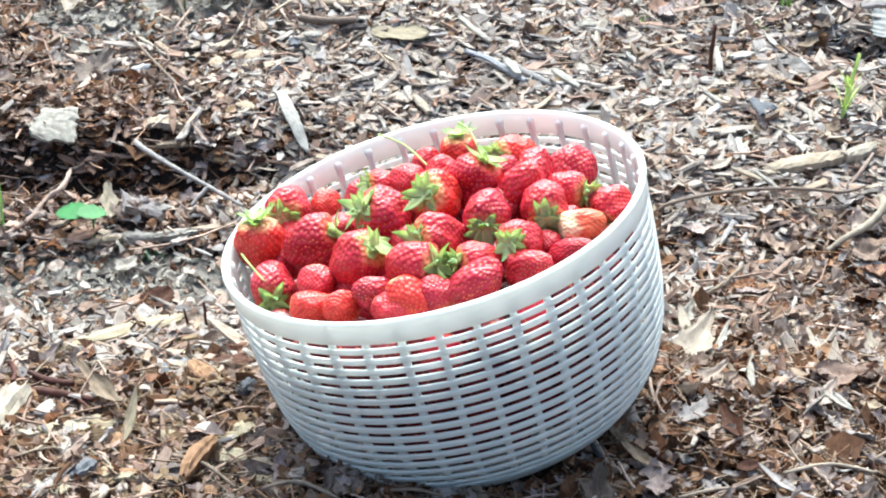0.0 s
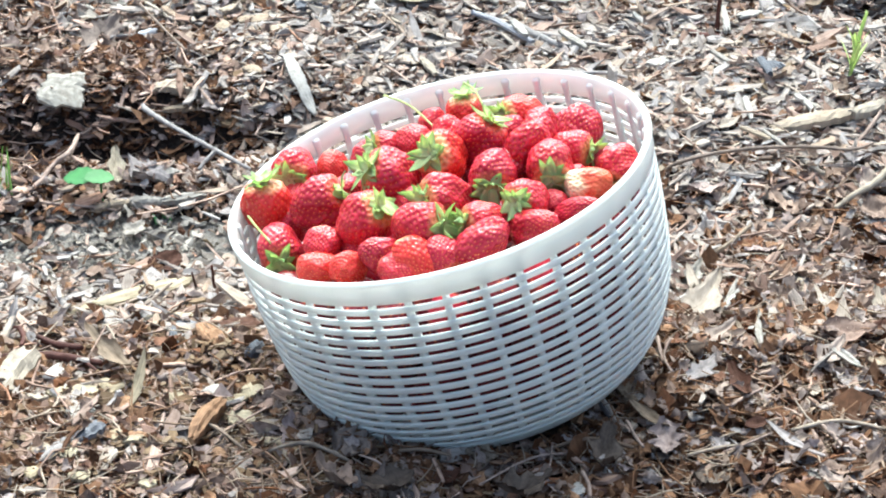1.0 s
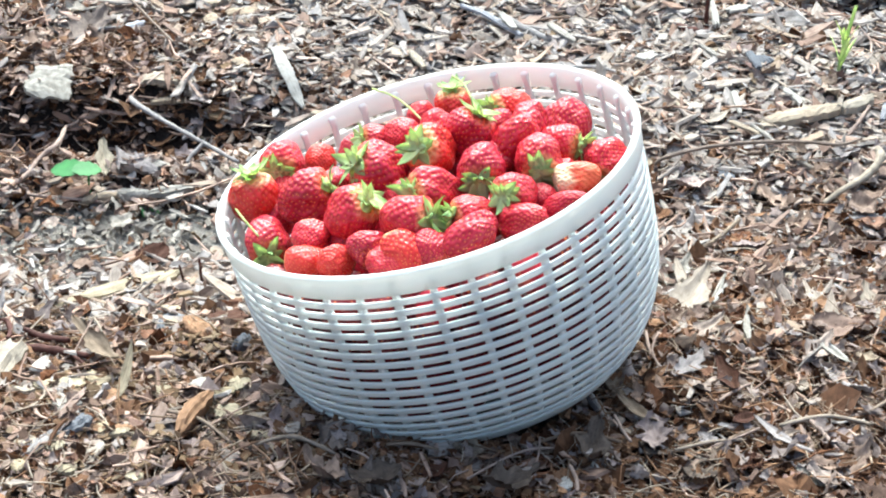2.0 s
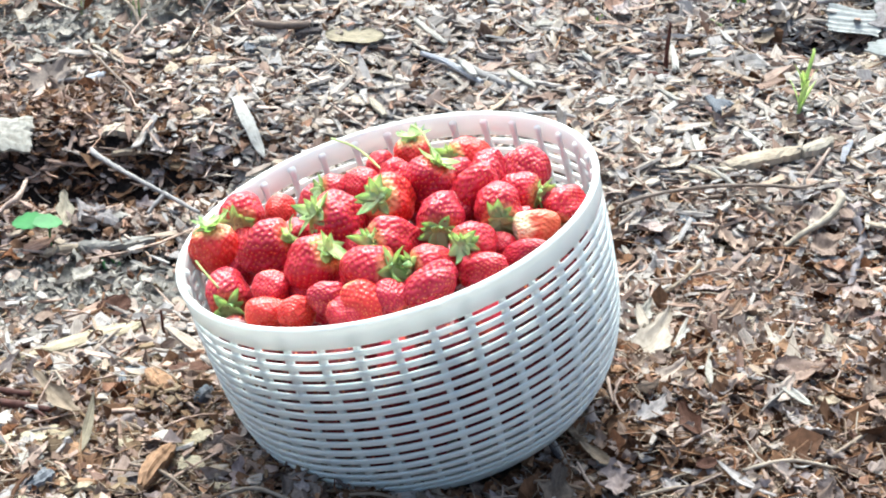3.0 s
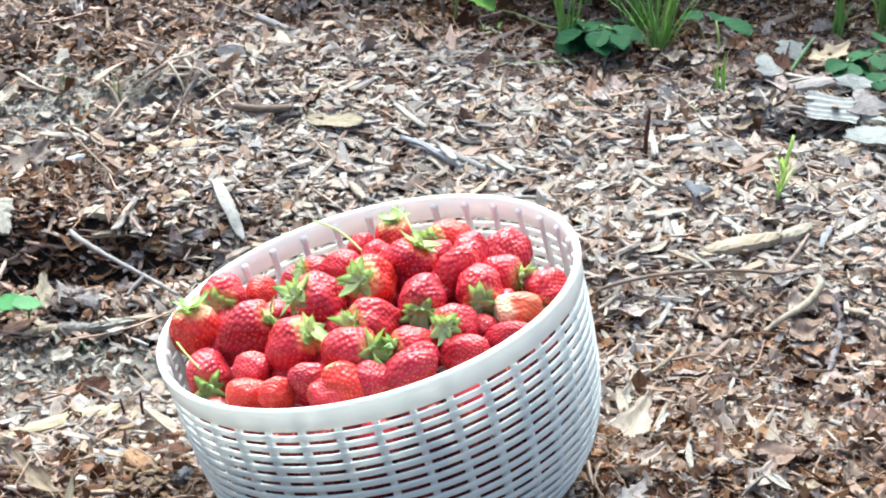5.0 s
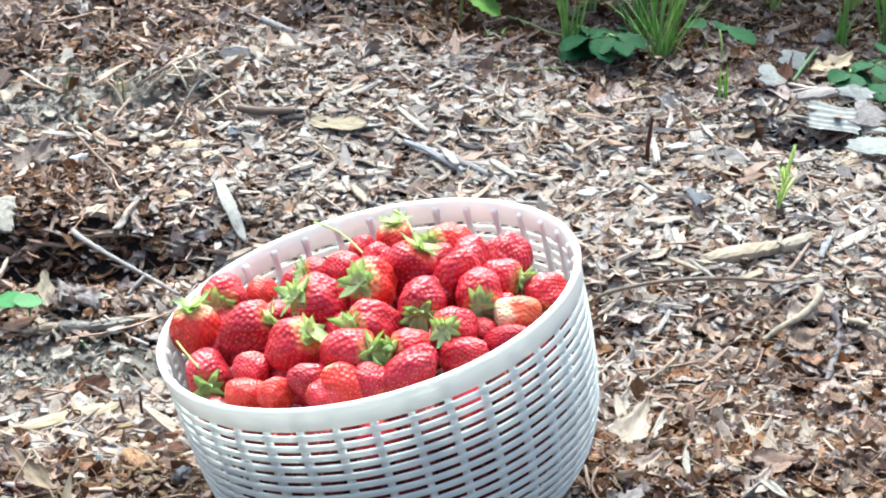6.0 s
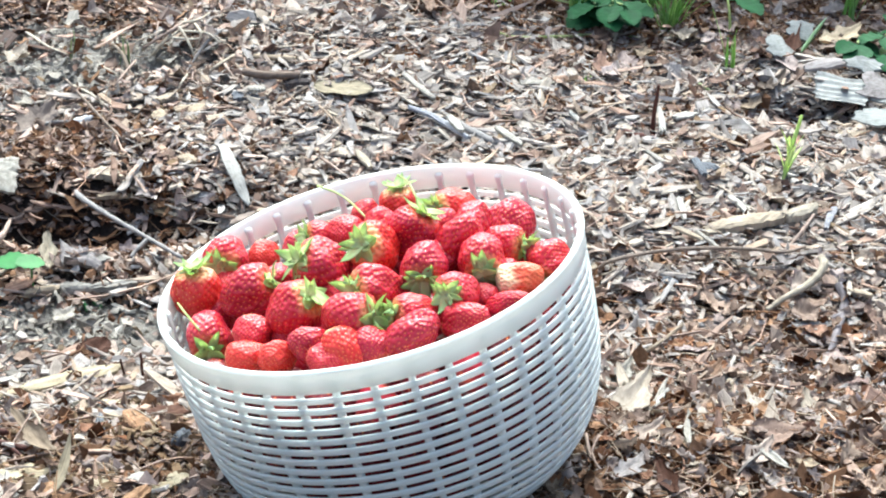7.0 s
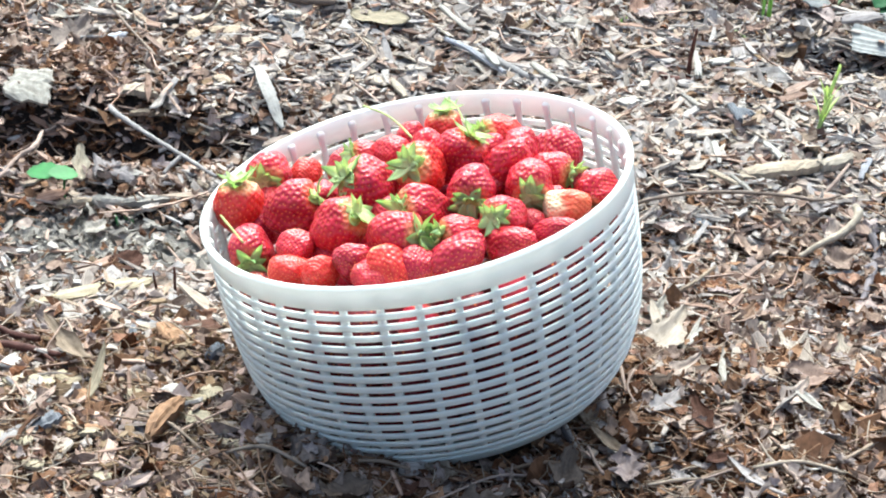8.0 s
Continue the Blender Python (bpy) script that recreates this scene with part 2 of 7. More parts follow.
def soil():
    m, nt, b = material("mulch soil", 0.95, 0.15)
    tc = nt.nodes.new("ShaderNodeTexCoord")
    p = tc.outputs["Object"]
    coarse, fine = noisy(nt, p, 9.0, 5.0), noisy(nt, p, 140.0, 6.0, None, 0.75)
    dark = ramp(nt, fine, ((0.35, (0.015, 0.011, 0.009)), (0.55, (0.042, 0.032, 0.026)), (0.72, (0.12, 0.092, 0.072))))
    grey = ramp(nt, fine, ((0.3, (0.10, 0.088, 0.077)), (0.55, (0.25, 0.23, 0.205)), (0.75, (0.37, 0.345, 0.31))))
    fac = None
    for x, y, sx, sy in ((-0.21, 0.25, 0.13, 0.055), (-0.24, 0.69, 0.13, 0.11)):
        d = nt.nodes.new("ShaderNodeMapping")
        d.vector_type = "POINT"
        d.inputs["Location"].default_value = (-x / sx, -y / sy, 0)
        d.inputs["Scale"].default_value = (1 / sx, 1 / sy, 0)
        nt.links.new(p, d.inputs[0])
        ln = nt.nodes.new("ShaderNodeVectorMath")
        ln.operation = "LENGTH"
        nt.links.new(d.outputs[0], ln.inputs[0])
        f = ramp(nt, maths(nt, "ADD", ln.outputs["Value"], maths(nt, "MULTIPLY", maths(nt, "SUBTRACT", coarse, 0.5), 1.4)), ((0.7, (1, 1, 1)), (1.15 / 1.2, (0, 0, 0))))
        fac = f if fac is None else maths(nt, "MAXIMUM", fac, f)
    cells = node(nt, "ShaderNodeTexVoronoi", Scale=70.0)
    nt.links.new(p, cells.inputs["Vector"])
    pick = nt.nodes.new("ShaderNodeSeparateXYZ")
    nt.links.new(cells.outputs["Color"], pick.inputs[0])
    strewn = ramp(nt, pick.outputs[0], ((0.0, (0.025, 0.018, 0.014)), (0.3, (0.13, 0.098, 0.076)), (0.5, (0.05, 0.036, 0.027)), (0.75, (0.18, 0.142, 0.112)), (1.0, (0.045, 0.032, 0.025))))
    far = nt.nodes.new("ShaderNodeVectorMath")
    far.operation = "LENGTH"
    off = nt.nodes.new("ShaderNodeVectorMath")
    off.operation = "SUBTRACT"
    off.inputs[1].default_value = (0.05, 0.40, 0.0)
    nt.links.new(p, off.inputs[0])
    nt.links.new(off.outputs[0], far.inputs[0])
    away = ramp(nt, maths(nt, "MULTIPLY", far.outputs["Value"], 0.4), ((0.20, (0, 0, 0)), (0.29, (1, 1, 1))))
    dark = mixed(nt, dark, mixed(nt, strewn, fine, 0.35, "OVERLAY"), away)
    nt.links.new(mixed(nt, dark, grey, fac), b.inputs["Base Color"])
    bumpy(nt, b, fine, 1.0, 0.004)
    return m


SOIL = soil()


# ---- building helpers ----
def part(name, bm, mat, parent, label="", smooth=True):
    """Links a bmesh as one mesh object under a thing or a part."""
    me = bm if isinstance(bm, bpy.types.Mesh) else bpy.data.meshes.new(name)
    if me is not bm:
        bm.to_mesh(me)
        bm.free()
        me.materials.append(mat)
        if smooth:
            me.polygons.foreach_set("use_smooth", [True] * len(me.polygons))
    ob = new(name, me)
    ob.parent = parent
    if label:
        ob["label"] = label
    return ob


def thing(name, label, category, m=None, group=""):
    ob = new(name)
    ob.empty_display_size = 0.02
    ob.matrix_world = m if m is not None else Matrix.Identity(4)
    return tagged(ob, label, category, group)


def solid(name, verts, faces, uvs=None, mat=None, smooth=False):
    """A mesh from arrays: verts (N, 3), faces a list of index arrays (M, k), uvs (N, 2)."""
    me = bpy.data.meshes.new(name)
    verts = np.asarray(verts, dtype=np.float32)
    me.vertices.add(len(verts))
    me.vertices.foreach_set("co", verts.ravel())
    loops = np.concatenate([np.asarray(f, dtype=np.int32).ravel() for f in faces])
    sizes = np.concatenate([np.full(len(f), np.asarray(f).shape[1], dtype=np.int32) for f in faces])
    me.loops.add(len(loops))
    me.loops.foreach_set("vertex_index", loops)
    me.polygons.add(len(sizes))
    me.polygons.foreach_set("loop_start", np.concatenate(([0], np.cumsum(sizes)[:-1])).astype(np.int32))
    if uvs is not None:
        me.uv_layers.new(name="UVMap").data.foreach_set("uv", np.asarray(uvs, dtype=np.float32)[loops].ravel())
    me.update(calc_edges=True)
    me.polygons.foreach_set("use_smooth", np.full(len(sizes), smooth))
    if mat:
        me.materials.append(mat)
    me.validate()
    return me


def tube_mesh(name, path, radii, mat, sides=8, knots=0.12, seed=1):
    """A rod along a path of points, with uneven thickness and closed ends."""
    rng = np.random.default_rng(seed)
    pts = [Vector(p) for p in path]
    fine, rad = [], []
    n = len(pts)
    for i in range(n - 1):
        a, b, c, d = pts[max(i - 1, 0)], pts[i], pts[i + 1], pts[min(i + 2, n - 1)]
        for k in range(6):
            u = k / 6
            fine.append(0.5 * ((2 * b) + (c - a) * u + (2 * a - 5 * b + 4 * c - d) * u * u + (3 * b - a - 3 * c + d) * u ** 3))
            rad.append(radii[i] * (1 - u) + radii[i + 1] * u)
    fine.append(pts[-1])
    rad.append(radii[-1])
    verts, uvs = [], []
    run = 0.0
    for i, p in enumerate(fine):
        t = (fine[min(i + 1, len(fine) - 1)] - fine[max(i - 1, 0)]).normalized()
        s = t.cross(Vector((0.1, 0.2, 1))).normalized()
        w = s.cross(t)
        if i:
            run += (p - fine[i - 1]).length
        swell = rad[i] * (1 + knots * (rng.random() - 0.4) * 2)
        for k in range(sides):
            ang = 2 * math.pi * k / sides
            q = p + (s * math.cos(ang) + w * math.sin(ang)) * swell * (1 + knots * (rng.random() - 0.5))
            verts.append(q)
            uvs.append((run * 40, k / sides))
    m = len(fine)
    quads = [[i * sides + k, i * sides + (k + 1) % sides, (i + 1) * sides + (k + 1) % sides, (i + 1) * sides + k] for i in range(m - 1) for k in range(sides)]
    caps = [[*range(sides)][::-1], [*range((m - 1) * sides, m * sides)]]
    return solid(name, [tuple(v) for v in verts], [np.array(quads), np.array(caps)], uvs, mat, True)


# ---- the lie of the ground ----
RIM = Vector((0.0, 0.0, 0.1697))
AX_N = Vector((-0.2475, 0.0170, 0.9687)).normalized()
AX_A = Vector((0.9689, 0.0068, 0.2474)).normalized()
AX_B = AX_N.cross(AX_A)
BASKET = Matrix(((AX_A.x, AX_B.x, AX_N.x, RIM.x), (AX_A.y, AX_B.y, AX_N.y, RIM.y), (AX_A.z, AX_B.z, AX_N.z, RIM.z), (0, 0, 0, 1)))
DEEP = (0.0, 0.0135, 0.030, 0.050, 0.070, 0.088, 0.102, 0.114, 0.124, 0.131, 0.1355, 0.137)
WIDE = (0.1240, 0.1232, 0.1228, 0.1216, 0.1198, 0.1168, 0.1125, 0.1068, 0.0995, 0.0920, 0.0850, 0.0780)


def wall_radius(depth):
    return float(np.interp(depth, DEEP, WIDE))


def bump2(x, y, cx, cy, sx, sy):
    return np.exp(-((x - cx) / sx) ** 2 - ((y - cy) / sy) ** 2)


def ease(a, b, v):
    v = np.clip((v - a) / (b - a), 0, 1)
    return v * v * (3 - 2 * v)


WAVES = [(random.uniform(0, 6.28), random.uniform(0, 6.28), random.uniform(0.8, 1.25)) for _ in range(10)]


def rolling(x, y, size):
    """Smooth uneven field of about -1 to 1 with features of that size."""
    total = 0
    for i, (way, phase, k) in enumerate(WAVES):
        total = total + np.sin((x * math.cos(way) + y * math.sin(way)) * k * 6.28 / size / 2 + phase)
    return total / 4.0


def lie(x, y):
    x, y = np.asarray(x, dtype=float), np.asarray(y, dtype=float)
    z = 0.034 * (1 - ease(0.0, 0.17, y))
    z = z - 0.02 * bump2(x, y, 0, 0.26, 0.6, 0.09) + 0.018 * bump2(x, y, -0.05, 0.66, 0.14, 0.12)
    z = z - 0.078 * bump2(x, y, -0.25, 0.405, 0.13, 0.034) - 0.02 * bump2(x, y, -0.25, 0.02, 0.09, 0.09)
    z = z - 0.044 * bump2(x, y, -0.178, 0.672, 0.042, 0.018) - 0.042 * bump2(x, y, 0.350, 0.608, 0.042, 0.016)
    z = z + 0.004 * rolling(x, y, 0.09) + 0.0025 * rolling(y + 3, x, 0.035)
    # the basket sits in a hollow of its own shape
    px, py, pz = x - RIM.x, y - RIM.y, z - RIM.z
    along = px * AX_N.x + py * AX_N.y + pz * AX_N.z
    out = np.sqrt(np.maximum(px * px + py * py + pz * pz - along * along, 0))
    depth = np.interp(out - 0.006, WIDE[::-1], DEEP[::-1])
    floor_z = RIM.z + (-depth - 0.004 - AX_N.x * px - AX_N.y * py) / AX_N.z
    return np.where(out < 0.125, np.minimum(z, floor_z), z)


def sheet_lines(reach, count):
    k = 6.0
    u = np.linspace(-1, 1, 2 * count + 1)
    return np.sinh(k * u) / math.sinh(k) * reach


gx, gy = sheet_lines(60.0, 115) + 0.05, sheet_lines(60.0, 115) + 0.3
GX, GY = np.meshgrid(gx, gy)
near = 1 - ease(1.5, 4.0, np.hypot(GX, GY))
GZ = lie(GX, GY) * near
nx_, ny_ = len(gx), len(gy)
idx = np.arange(nx_ * ny_).reshape(ny_, nx_)
quads = np.stack((idx[:-1, :-1], idx[:-1, 1:], idx[1:, 1:], idx[1:, :-1]), -1).reshape(-1, 4)
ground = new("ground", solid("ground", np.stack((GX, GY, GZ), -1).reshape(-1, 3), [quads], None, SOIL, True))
tagged(ground, "brown mulched garden soil with bare grey patches", "ground", kind="structure")


# ---- the basket ----
def lathe(loop, segments=144, start=0.0):
    """A closed loop of (radius, height) turned about z."""
    bm = bmesh.new()
    rings = []
    for i in range(segments):
        a = start + 2 * math.pi * i / segments
        rings.append([bm.verts.new((r * math.cos(a), r * math.sin(a), z)) for r, z in loop])
    m = len(loop)
    for i in range(segments):
        p, q = rings[i], rings[(i + 1) % segments]
        for k in range(m):
            bm.faces.new((p[k], q[k], q[(k + 1) % m], p[(k + 1) % m]))
    bmesh.ops.recalc_face_normals(bm, faces=bm.faces)
    return bm


def rounded(cr, cz, w, h, lean, steps=3, soft=0.42):
    """Loop of a rounded bar section, w across the wall and h along it, leaning with the wall."""
    pts = []
    r = min(w, h) * soft
    for sx, sz, a0 in ((1, 1, 0), (-1, 1, 90), (-1, -1, 180), (1, -1, 270)):
        for k in range(steps):
            a = radians(a0 + 90 * k / (steps - 1))
            x, z = sx * (w / 2 - r) + r * math.cos(a), sz * (h / 2 - r) + r * math.sin(a)
            pts.append((cr + x * math.cos(lean) + z * math.sin(lean), cz + z * math.cos(lean) - x * math.sin(lean)))
    return pts


def build_basket():
    top = thing("basket", "white plastic slatted basket tilted in the mulch, heaped with strawberries", "basket", BASKET)
    band = [(0.1212, 0.0000), (0.1224, 0.0011), (0.1240, 0.0011), (0.1252, 0.0001), (0.1252, -0.0012), (0.1243, -0.0022),
            (0.1240, -0.0060), (0.1238, -0.0128), (0.1230, -0.0137), (0.1214, -0.0137), (0.1206, -0.0128), (0.1208, -0.0050)]
    part("rim", lathe(band), PLASTIC, top, "smooth rounded white rim band")
    pitch, gap = 0.00665, 0.0028
    for i in range(16):
        d = 0.0137 + gap + (pitch - gap) / 2 + i * pitch
        lean = math.atan2(wall_radius(d - 0.003) - wall_radius(d + 0.003), 0.006)
        part("slat", lathe(rounded(wall_radius(d) - 0.0008, -d, 0.0017, pitch - gap, lean, 3, 0.34)), PLASTIC, top)
    for i in range(36):
        a = radians(0.25 + 10 * i)
        bm = bmesh.new()
        rows = []
        steps = [0.0030, 0.0036, 0.0048, 0.008, 0.0135, 0.022, 0.032, 0.044, 0.056, 0.068, 0.080, 0.090, 0.099, 0.107, 0.114, 0.120, 0.125]
        for k, d in enumerate(steps):
            half = 0.0023 * (0.5, 0.95, 1.12)[k] if k < 3 else 0.0020
            inner = 0.0050 if 1 < k < 4 else 0.0044 if k > 3 else (0.0034, 0.0044)[k]
            outer = 0.0006 if d > 0.0137 else 0.0028
            r = wall_radius(d)
            row = []
            for rr, w in ((r - outer, half), (r - inner + 0.0006, half), (r - inner, half * 0.55), (r - inner, -half * 0.55), (r - inner + 0.0006, -half), (r - outer, -half)):
                row.append(bm.verts.new((rr * math.cos(a) - w * math.sin(a), rr * math.sin(a) + w * math.cos(a), -d)))
            rows.append(row)
        for p, q in zip(rows, rows[1:]):
            for k in range(6):
                bm.faces.new((p[k], p[(k + 1) % 6], q[(k + 1) % 6], q[k]))
        bm.faces.new(rows[0])
        bm.faces.new(rows[-1][::-1])
        bmesh.ops.recalc_face_normals(bm, faces=bm.faces)
        part("rib", bm, PLASTIC, top)
    outer = [(wall_radius(d), -d) for d in np.linspace(0.1215, 0.137, 9)]
    inner = [(wall_radius(d) - 0.0024, -d + 0.0004) for d in np.linspace(0.1345, 0.1215, 7)]
    loop = outer + [(0.003, -0.137), (0.003, -0.1346)] + inner
    part("base", lathe(loop), PLASTIC, top, "rounded solid white base")
    return top


basket = build_basket()


# ---- strawberries ----
def seed_spots(count):
    """Evenly spread spots on a unit berry: (angle, place along the berry)."""
    k = np.arange(count) + 0.5
    jig = np.random.default_rng(count)
    return k * 2.399963 + jig.normal(0, 0.05, count), np.arccos(1 - 2 * k / count) + jig.normal(0, 0.024, count)


def berry_radius(t, kind):
    """Outline of a berry, t from 0 at the calyx to pi at the tip."""
    s = np.sin(t)
    taper = {"cone": 0.24, "round": 0.06, "blunt": 0.14}[kind]
    return 0.5 * np.power(np.maximum(s, 0), 0.74) * (1 + taper * np.cos(t)) / (1 + taper * 0.35)


def berry_shape(ang, t, kind, seed, double):
    r = berry_radius(t, kind)
    lump = 1 + 0.08 * np.sin(2 * ang + seed) * np.sin(t) + 0.05 * np.sin(3 * ang + 2 * seed + 2 * t) + 0.03 * np.sin(5 * ang + 3 * t + seed) + 0.02 * np.sin(4 * ang - 7 * t + 3 * seed)
    r = r * lump
    x, y = r * np.cos(ang) * (1.18 if double else 1.0), r * np.sin(ang) * (0.86 if double else 1.0)
    z = 0.5 * np.cos(t)
    z = z - 0.07 * np.exp(-(t / 0.45) ** 2)
    if double:
        y = y * (1 - 0.22 * np.exp(-(x / 0.12) ** 2))
        z = z + 0.05 * np.exp(-(x / 0.14) ** 2) * (t > 1.57)
    return np.stack((x + 0.03 * np.sin(seed) * np.cos(t), y, z), -1)


def berry_meshes(kind, seed, double, around, down, count):
    u = np.arange(around) / around * 2 * np.pi
    v = np.linspace(0, np.pi, down)
    A, T = np.meshgrid(u, v)
    P = berry_shape(A, T, kind, seed, double)
    sa, st = seed_spots(count)
    S = berry_shape(sa, st, kind, seed, double)
    flat = P.reshape(-1, 3)
    d2 = ((flat[:, None, :] - S[None]) ** 2).sum(2)
    near = np.sqrt(d2.min(1))
    spacing = math.sqrt(3.0 / count)
    centre = flat * np.array((0.75, 0.75, 0.55))
    nrm = centre / np.maximum(np.linalg.norm(centre, axis=1), 1e-6)[:, None]
    flat = flat - nrm * (0.27 * spacing * np.exp(-(near / (0.37 * spacing)) ** 2))[:, None]
    i = np.arange(down * around).reshape(down, around)
    q = np.stack((i[:-1], np.roll(i, -1, 1)[:-1], np.roll(i, -1, 1)[1:], i[1:]), -1).reshape(-1, 4)[:, ::-1]
    body = solid("strawberry_body", flat, [q], None, SKINS["red"], True)
    # seeds: small pointed grains in the dimples
    ok = (st > 0.35) & (st < 3.0)
    S = S[ok]
    c = S * np.array((0.75, 0.75, 0.55))
    n = c / np.linalg.norm(c, axis=1)[:, None]
    up = np.array((0, 0, 1.0)) - n * n[:, 2:3]
    up = up / np.maximum(np.linalg.norm(up, axis=1), 1e-3)[:, None]
    side = np.cross(n, up)
    base = S - n * 0.24 * spacing
    L, W, H = 0.25 * spacing, 0.15 * spacing, 0.12 * spacing
    V = np.stack((base + up * L, base + side * W, base - up * L, base - side * W, base + n * H, base - n * H), 1).reshape(-1, 3)
    o = (np.arange(len(S)) * 6)[:, None]
    tri = np.concatenate([o + np.array(f) for f in ((0, 1, 4), (1, 2, 4), (2, 3, 4), (3, 0, 4))])
    seeds = solid("strawberry_seeds", V, [tri], None, SEED, True)
    return body, seeds


def sepal_mesh(seed):
    """One pointed sepal along +x: a broad keeled blade with thickness, curling at its tip."""
    rng = np.random.default_rng(seed)
    L, W = rng.uniform(0.36, 0.52), rng.uniform(0.095, 0.130)
    curl, twist, droop = rng.uniform(0.1, 1.0), rng.uniform(-0.35, 0.35), rng.uniform(0.08, 0.16)
    verts, quads = [], []
    n = 9
    for j in range(n):
        u = j / (n - 1)
        w = W * (math.sin(math.pi * (0.26 + 0.74 * u)) ** 0.9 if j < n - 1 else 0.03)
        rad, hgt = 0.03 + L * u, curl * L * max(0.0, u - 0.35) ** 2 - droop * u ** 1.6 + 0.030
        side = twist * L * u * u * 0.5
        for sx, sz in ((-1, 0.022), (-0.5, 0.004), (0, -0.010), (0.5, 0.004), (1, 0.022), (0, -0.020)):
            verts.append((rad, sx * w + side, hgt + sz * (w / W) + 0.15 * twist * sx * w))
    for j in range(n - 1):
        for m in range(6):
            quads.append((6 * j + m, 6 * j + 6 + m, 6 * j + 6 + (m + 1) % 6, 6 * j + (m + 1) % 6))
    return solid("sepal", verts, [np.array(quads)], None, SEPAL_GREEN, True)


def crown_mesh():
    """The small domed disc in the middle of the calyx."""
    verts, quads = [], []
    for r, z in ((0.085, -0.010), (0.07, 0.028), (0.04, 0.042), (0.015, 0.046)):
        for k in range(10):
            a = 2 * math.pi * k / 10
            verts.append((r * math.cos(a), r * math.sin(a), z))
    for j in range(3):
        for k in range(10):
            quads.append((10 * j + k, 10 * j + (k + 1) % 10, 10 * j + 10 + (k + 1) % 10, 10 * j + 10 + k))
    return solid("calyx", verts, [np.array(quads)], None, CROWN_GREEN, True)


SHAPES = [("cone", 0.3, False), ("round", 1.7, False), ("blunt", 2.9, False), ("cone", 4.4, False), ("blunt", 5.6, True)]
FINE = [berry_meshes(k, s, d, 148, 74, 270) for k, s, d in SHAPES]
COARSE = [berry_meshes(k, s, d, 30, 15, 110) for k, s, d in SHAPES[:3]]
SEPALS = [sepal_mesh(k) for k in range(11, 19)]
CROWN = crown_mesh()
STALK = [tube_mesh("strawberry_stalk", ((0, 0, 0), (0.02, 0.01, 0.15), (0.09, 0.03, 0.30), (0.20, 0.03, 0.42)), (0.035, 0.028, 0.026, 0.03), STEM_GREEN, 6),
         tube_mesh("strawberry_stalk", ((0, 0, 0), (0.0, 0.02, 0.10), (0.03, 0.05, 0.18)), (0.038, 0.032, 0.03), STEM_GREEN, 6)]
SEE_X, SEE_UP, SEE_TO = Vector((1, 0, 0)), Vector((0, 0.469, 0.883)), Vector((0, -0.883, 0.469))
told = {"dark": "dark red", "deep": "deep red", "red": "bright red", "orange": "orange-red", "pale": "half-ripe cream and orange"}


def put_berry(m, size, skin, body, seeds, calyx=0, stalk=None, label=""):
    top = thing("strawberry", label, "strawberry", m @ Matrix.Diagonal((*size, 1)), "strawberries in the basket")
    b = part("body", body, None, top)
    b.material_slots[0].link = "OBJECT"
    b.material_slots[0].material = SKINS[skin]
    part("seed_coat", seeds, None, top)["kind"] = "stuff"
    if calyx:
        c = part("calyx", CROWN, None, top, "green leafy calyx")
        c.location = (0, 0, 0.42)
        rng = random.Random(calyx * 13 + int(1e4 * size[0]))
        for k in range(calyx):
            sepal = part("sepal", rng.choice(SEPALS), None, c)
            sepal.matrix_basis = pose(0, 0, 0, 0, rng.uniform(-40, 2), 360 * (k + rng.uniform(-.3, .3)) / calyx) @ Matrix.Diagonal((rng.uniform(.70, 1.08), rng.uniform(.80, 1.15), 1, 1))
        if stalk is not None:
            s = part("stalk", stalk, None, c, "pale green stalk")
    return top


count = 0


def berry(x, y, z, long, wide, angle, toward, tone, shape=-1, stalk=-1):
    """A strawberry in the heap: place in the basket, size, which way its calyx points, ripeness."""
    global count
    count += 1
    rng = random.Random(count * 7)
    if toward > -0.35:
        toward = min(0.85, toward + 0.28)
    flat = math.sqrt(max(0.0, 1 - toward * toward))
    up = SEE_X * (flat * math.cos(radians(angle))) + SEE_UP * (flat * math.sin(radians(angle))) + SEE_TO * toward
    q = up.to_track_quat("Z", "Y") @ Euler((0, 0, rng.uniform(0, 6.28))).to_quaternion()
    place = BASKET @ Vector((x, y, z))
    skin = "pale" if tone > 1 else "deep" if tone < 0.37 else "red" if tone < 0.52 else "orange"
    kind = shape if shape >= 0 else rng.choice((0, 1, 2, 2, 3))
    seen = toward > -0.35
    c = rng.randint(11, 14) if seen and tone < 1 else 0
    st = STALK[stalk] if stalk >= 0 else None
    label = "ripe " + told[skin] + " strawberry" + (" with its green calyx" if c else "") + " heaped in the basket"
    if tone > 1:
        label = told[skin] + " strawberry lying among red ones"
    m = Matrix.Translation(place) @ q.to_matrix().to_4x4()
    return put_berry(m, (wide * 1.11, wide * 1.11, long * 1.10), skin, *FINE[kind], c, st, label)


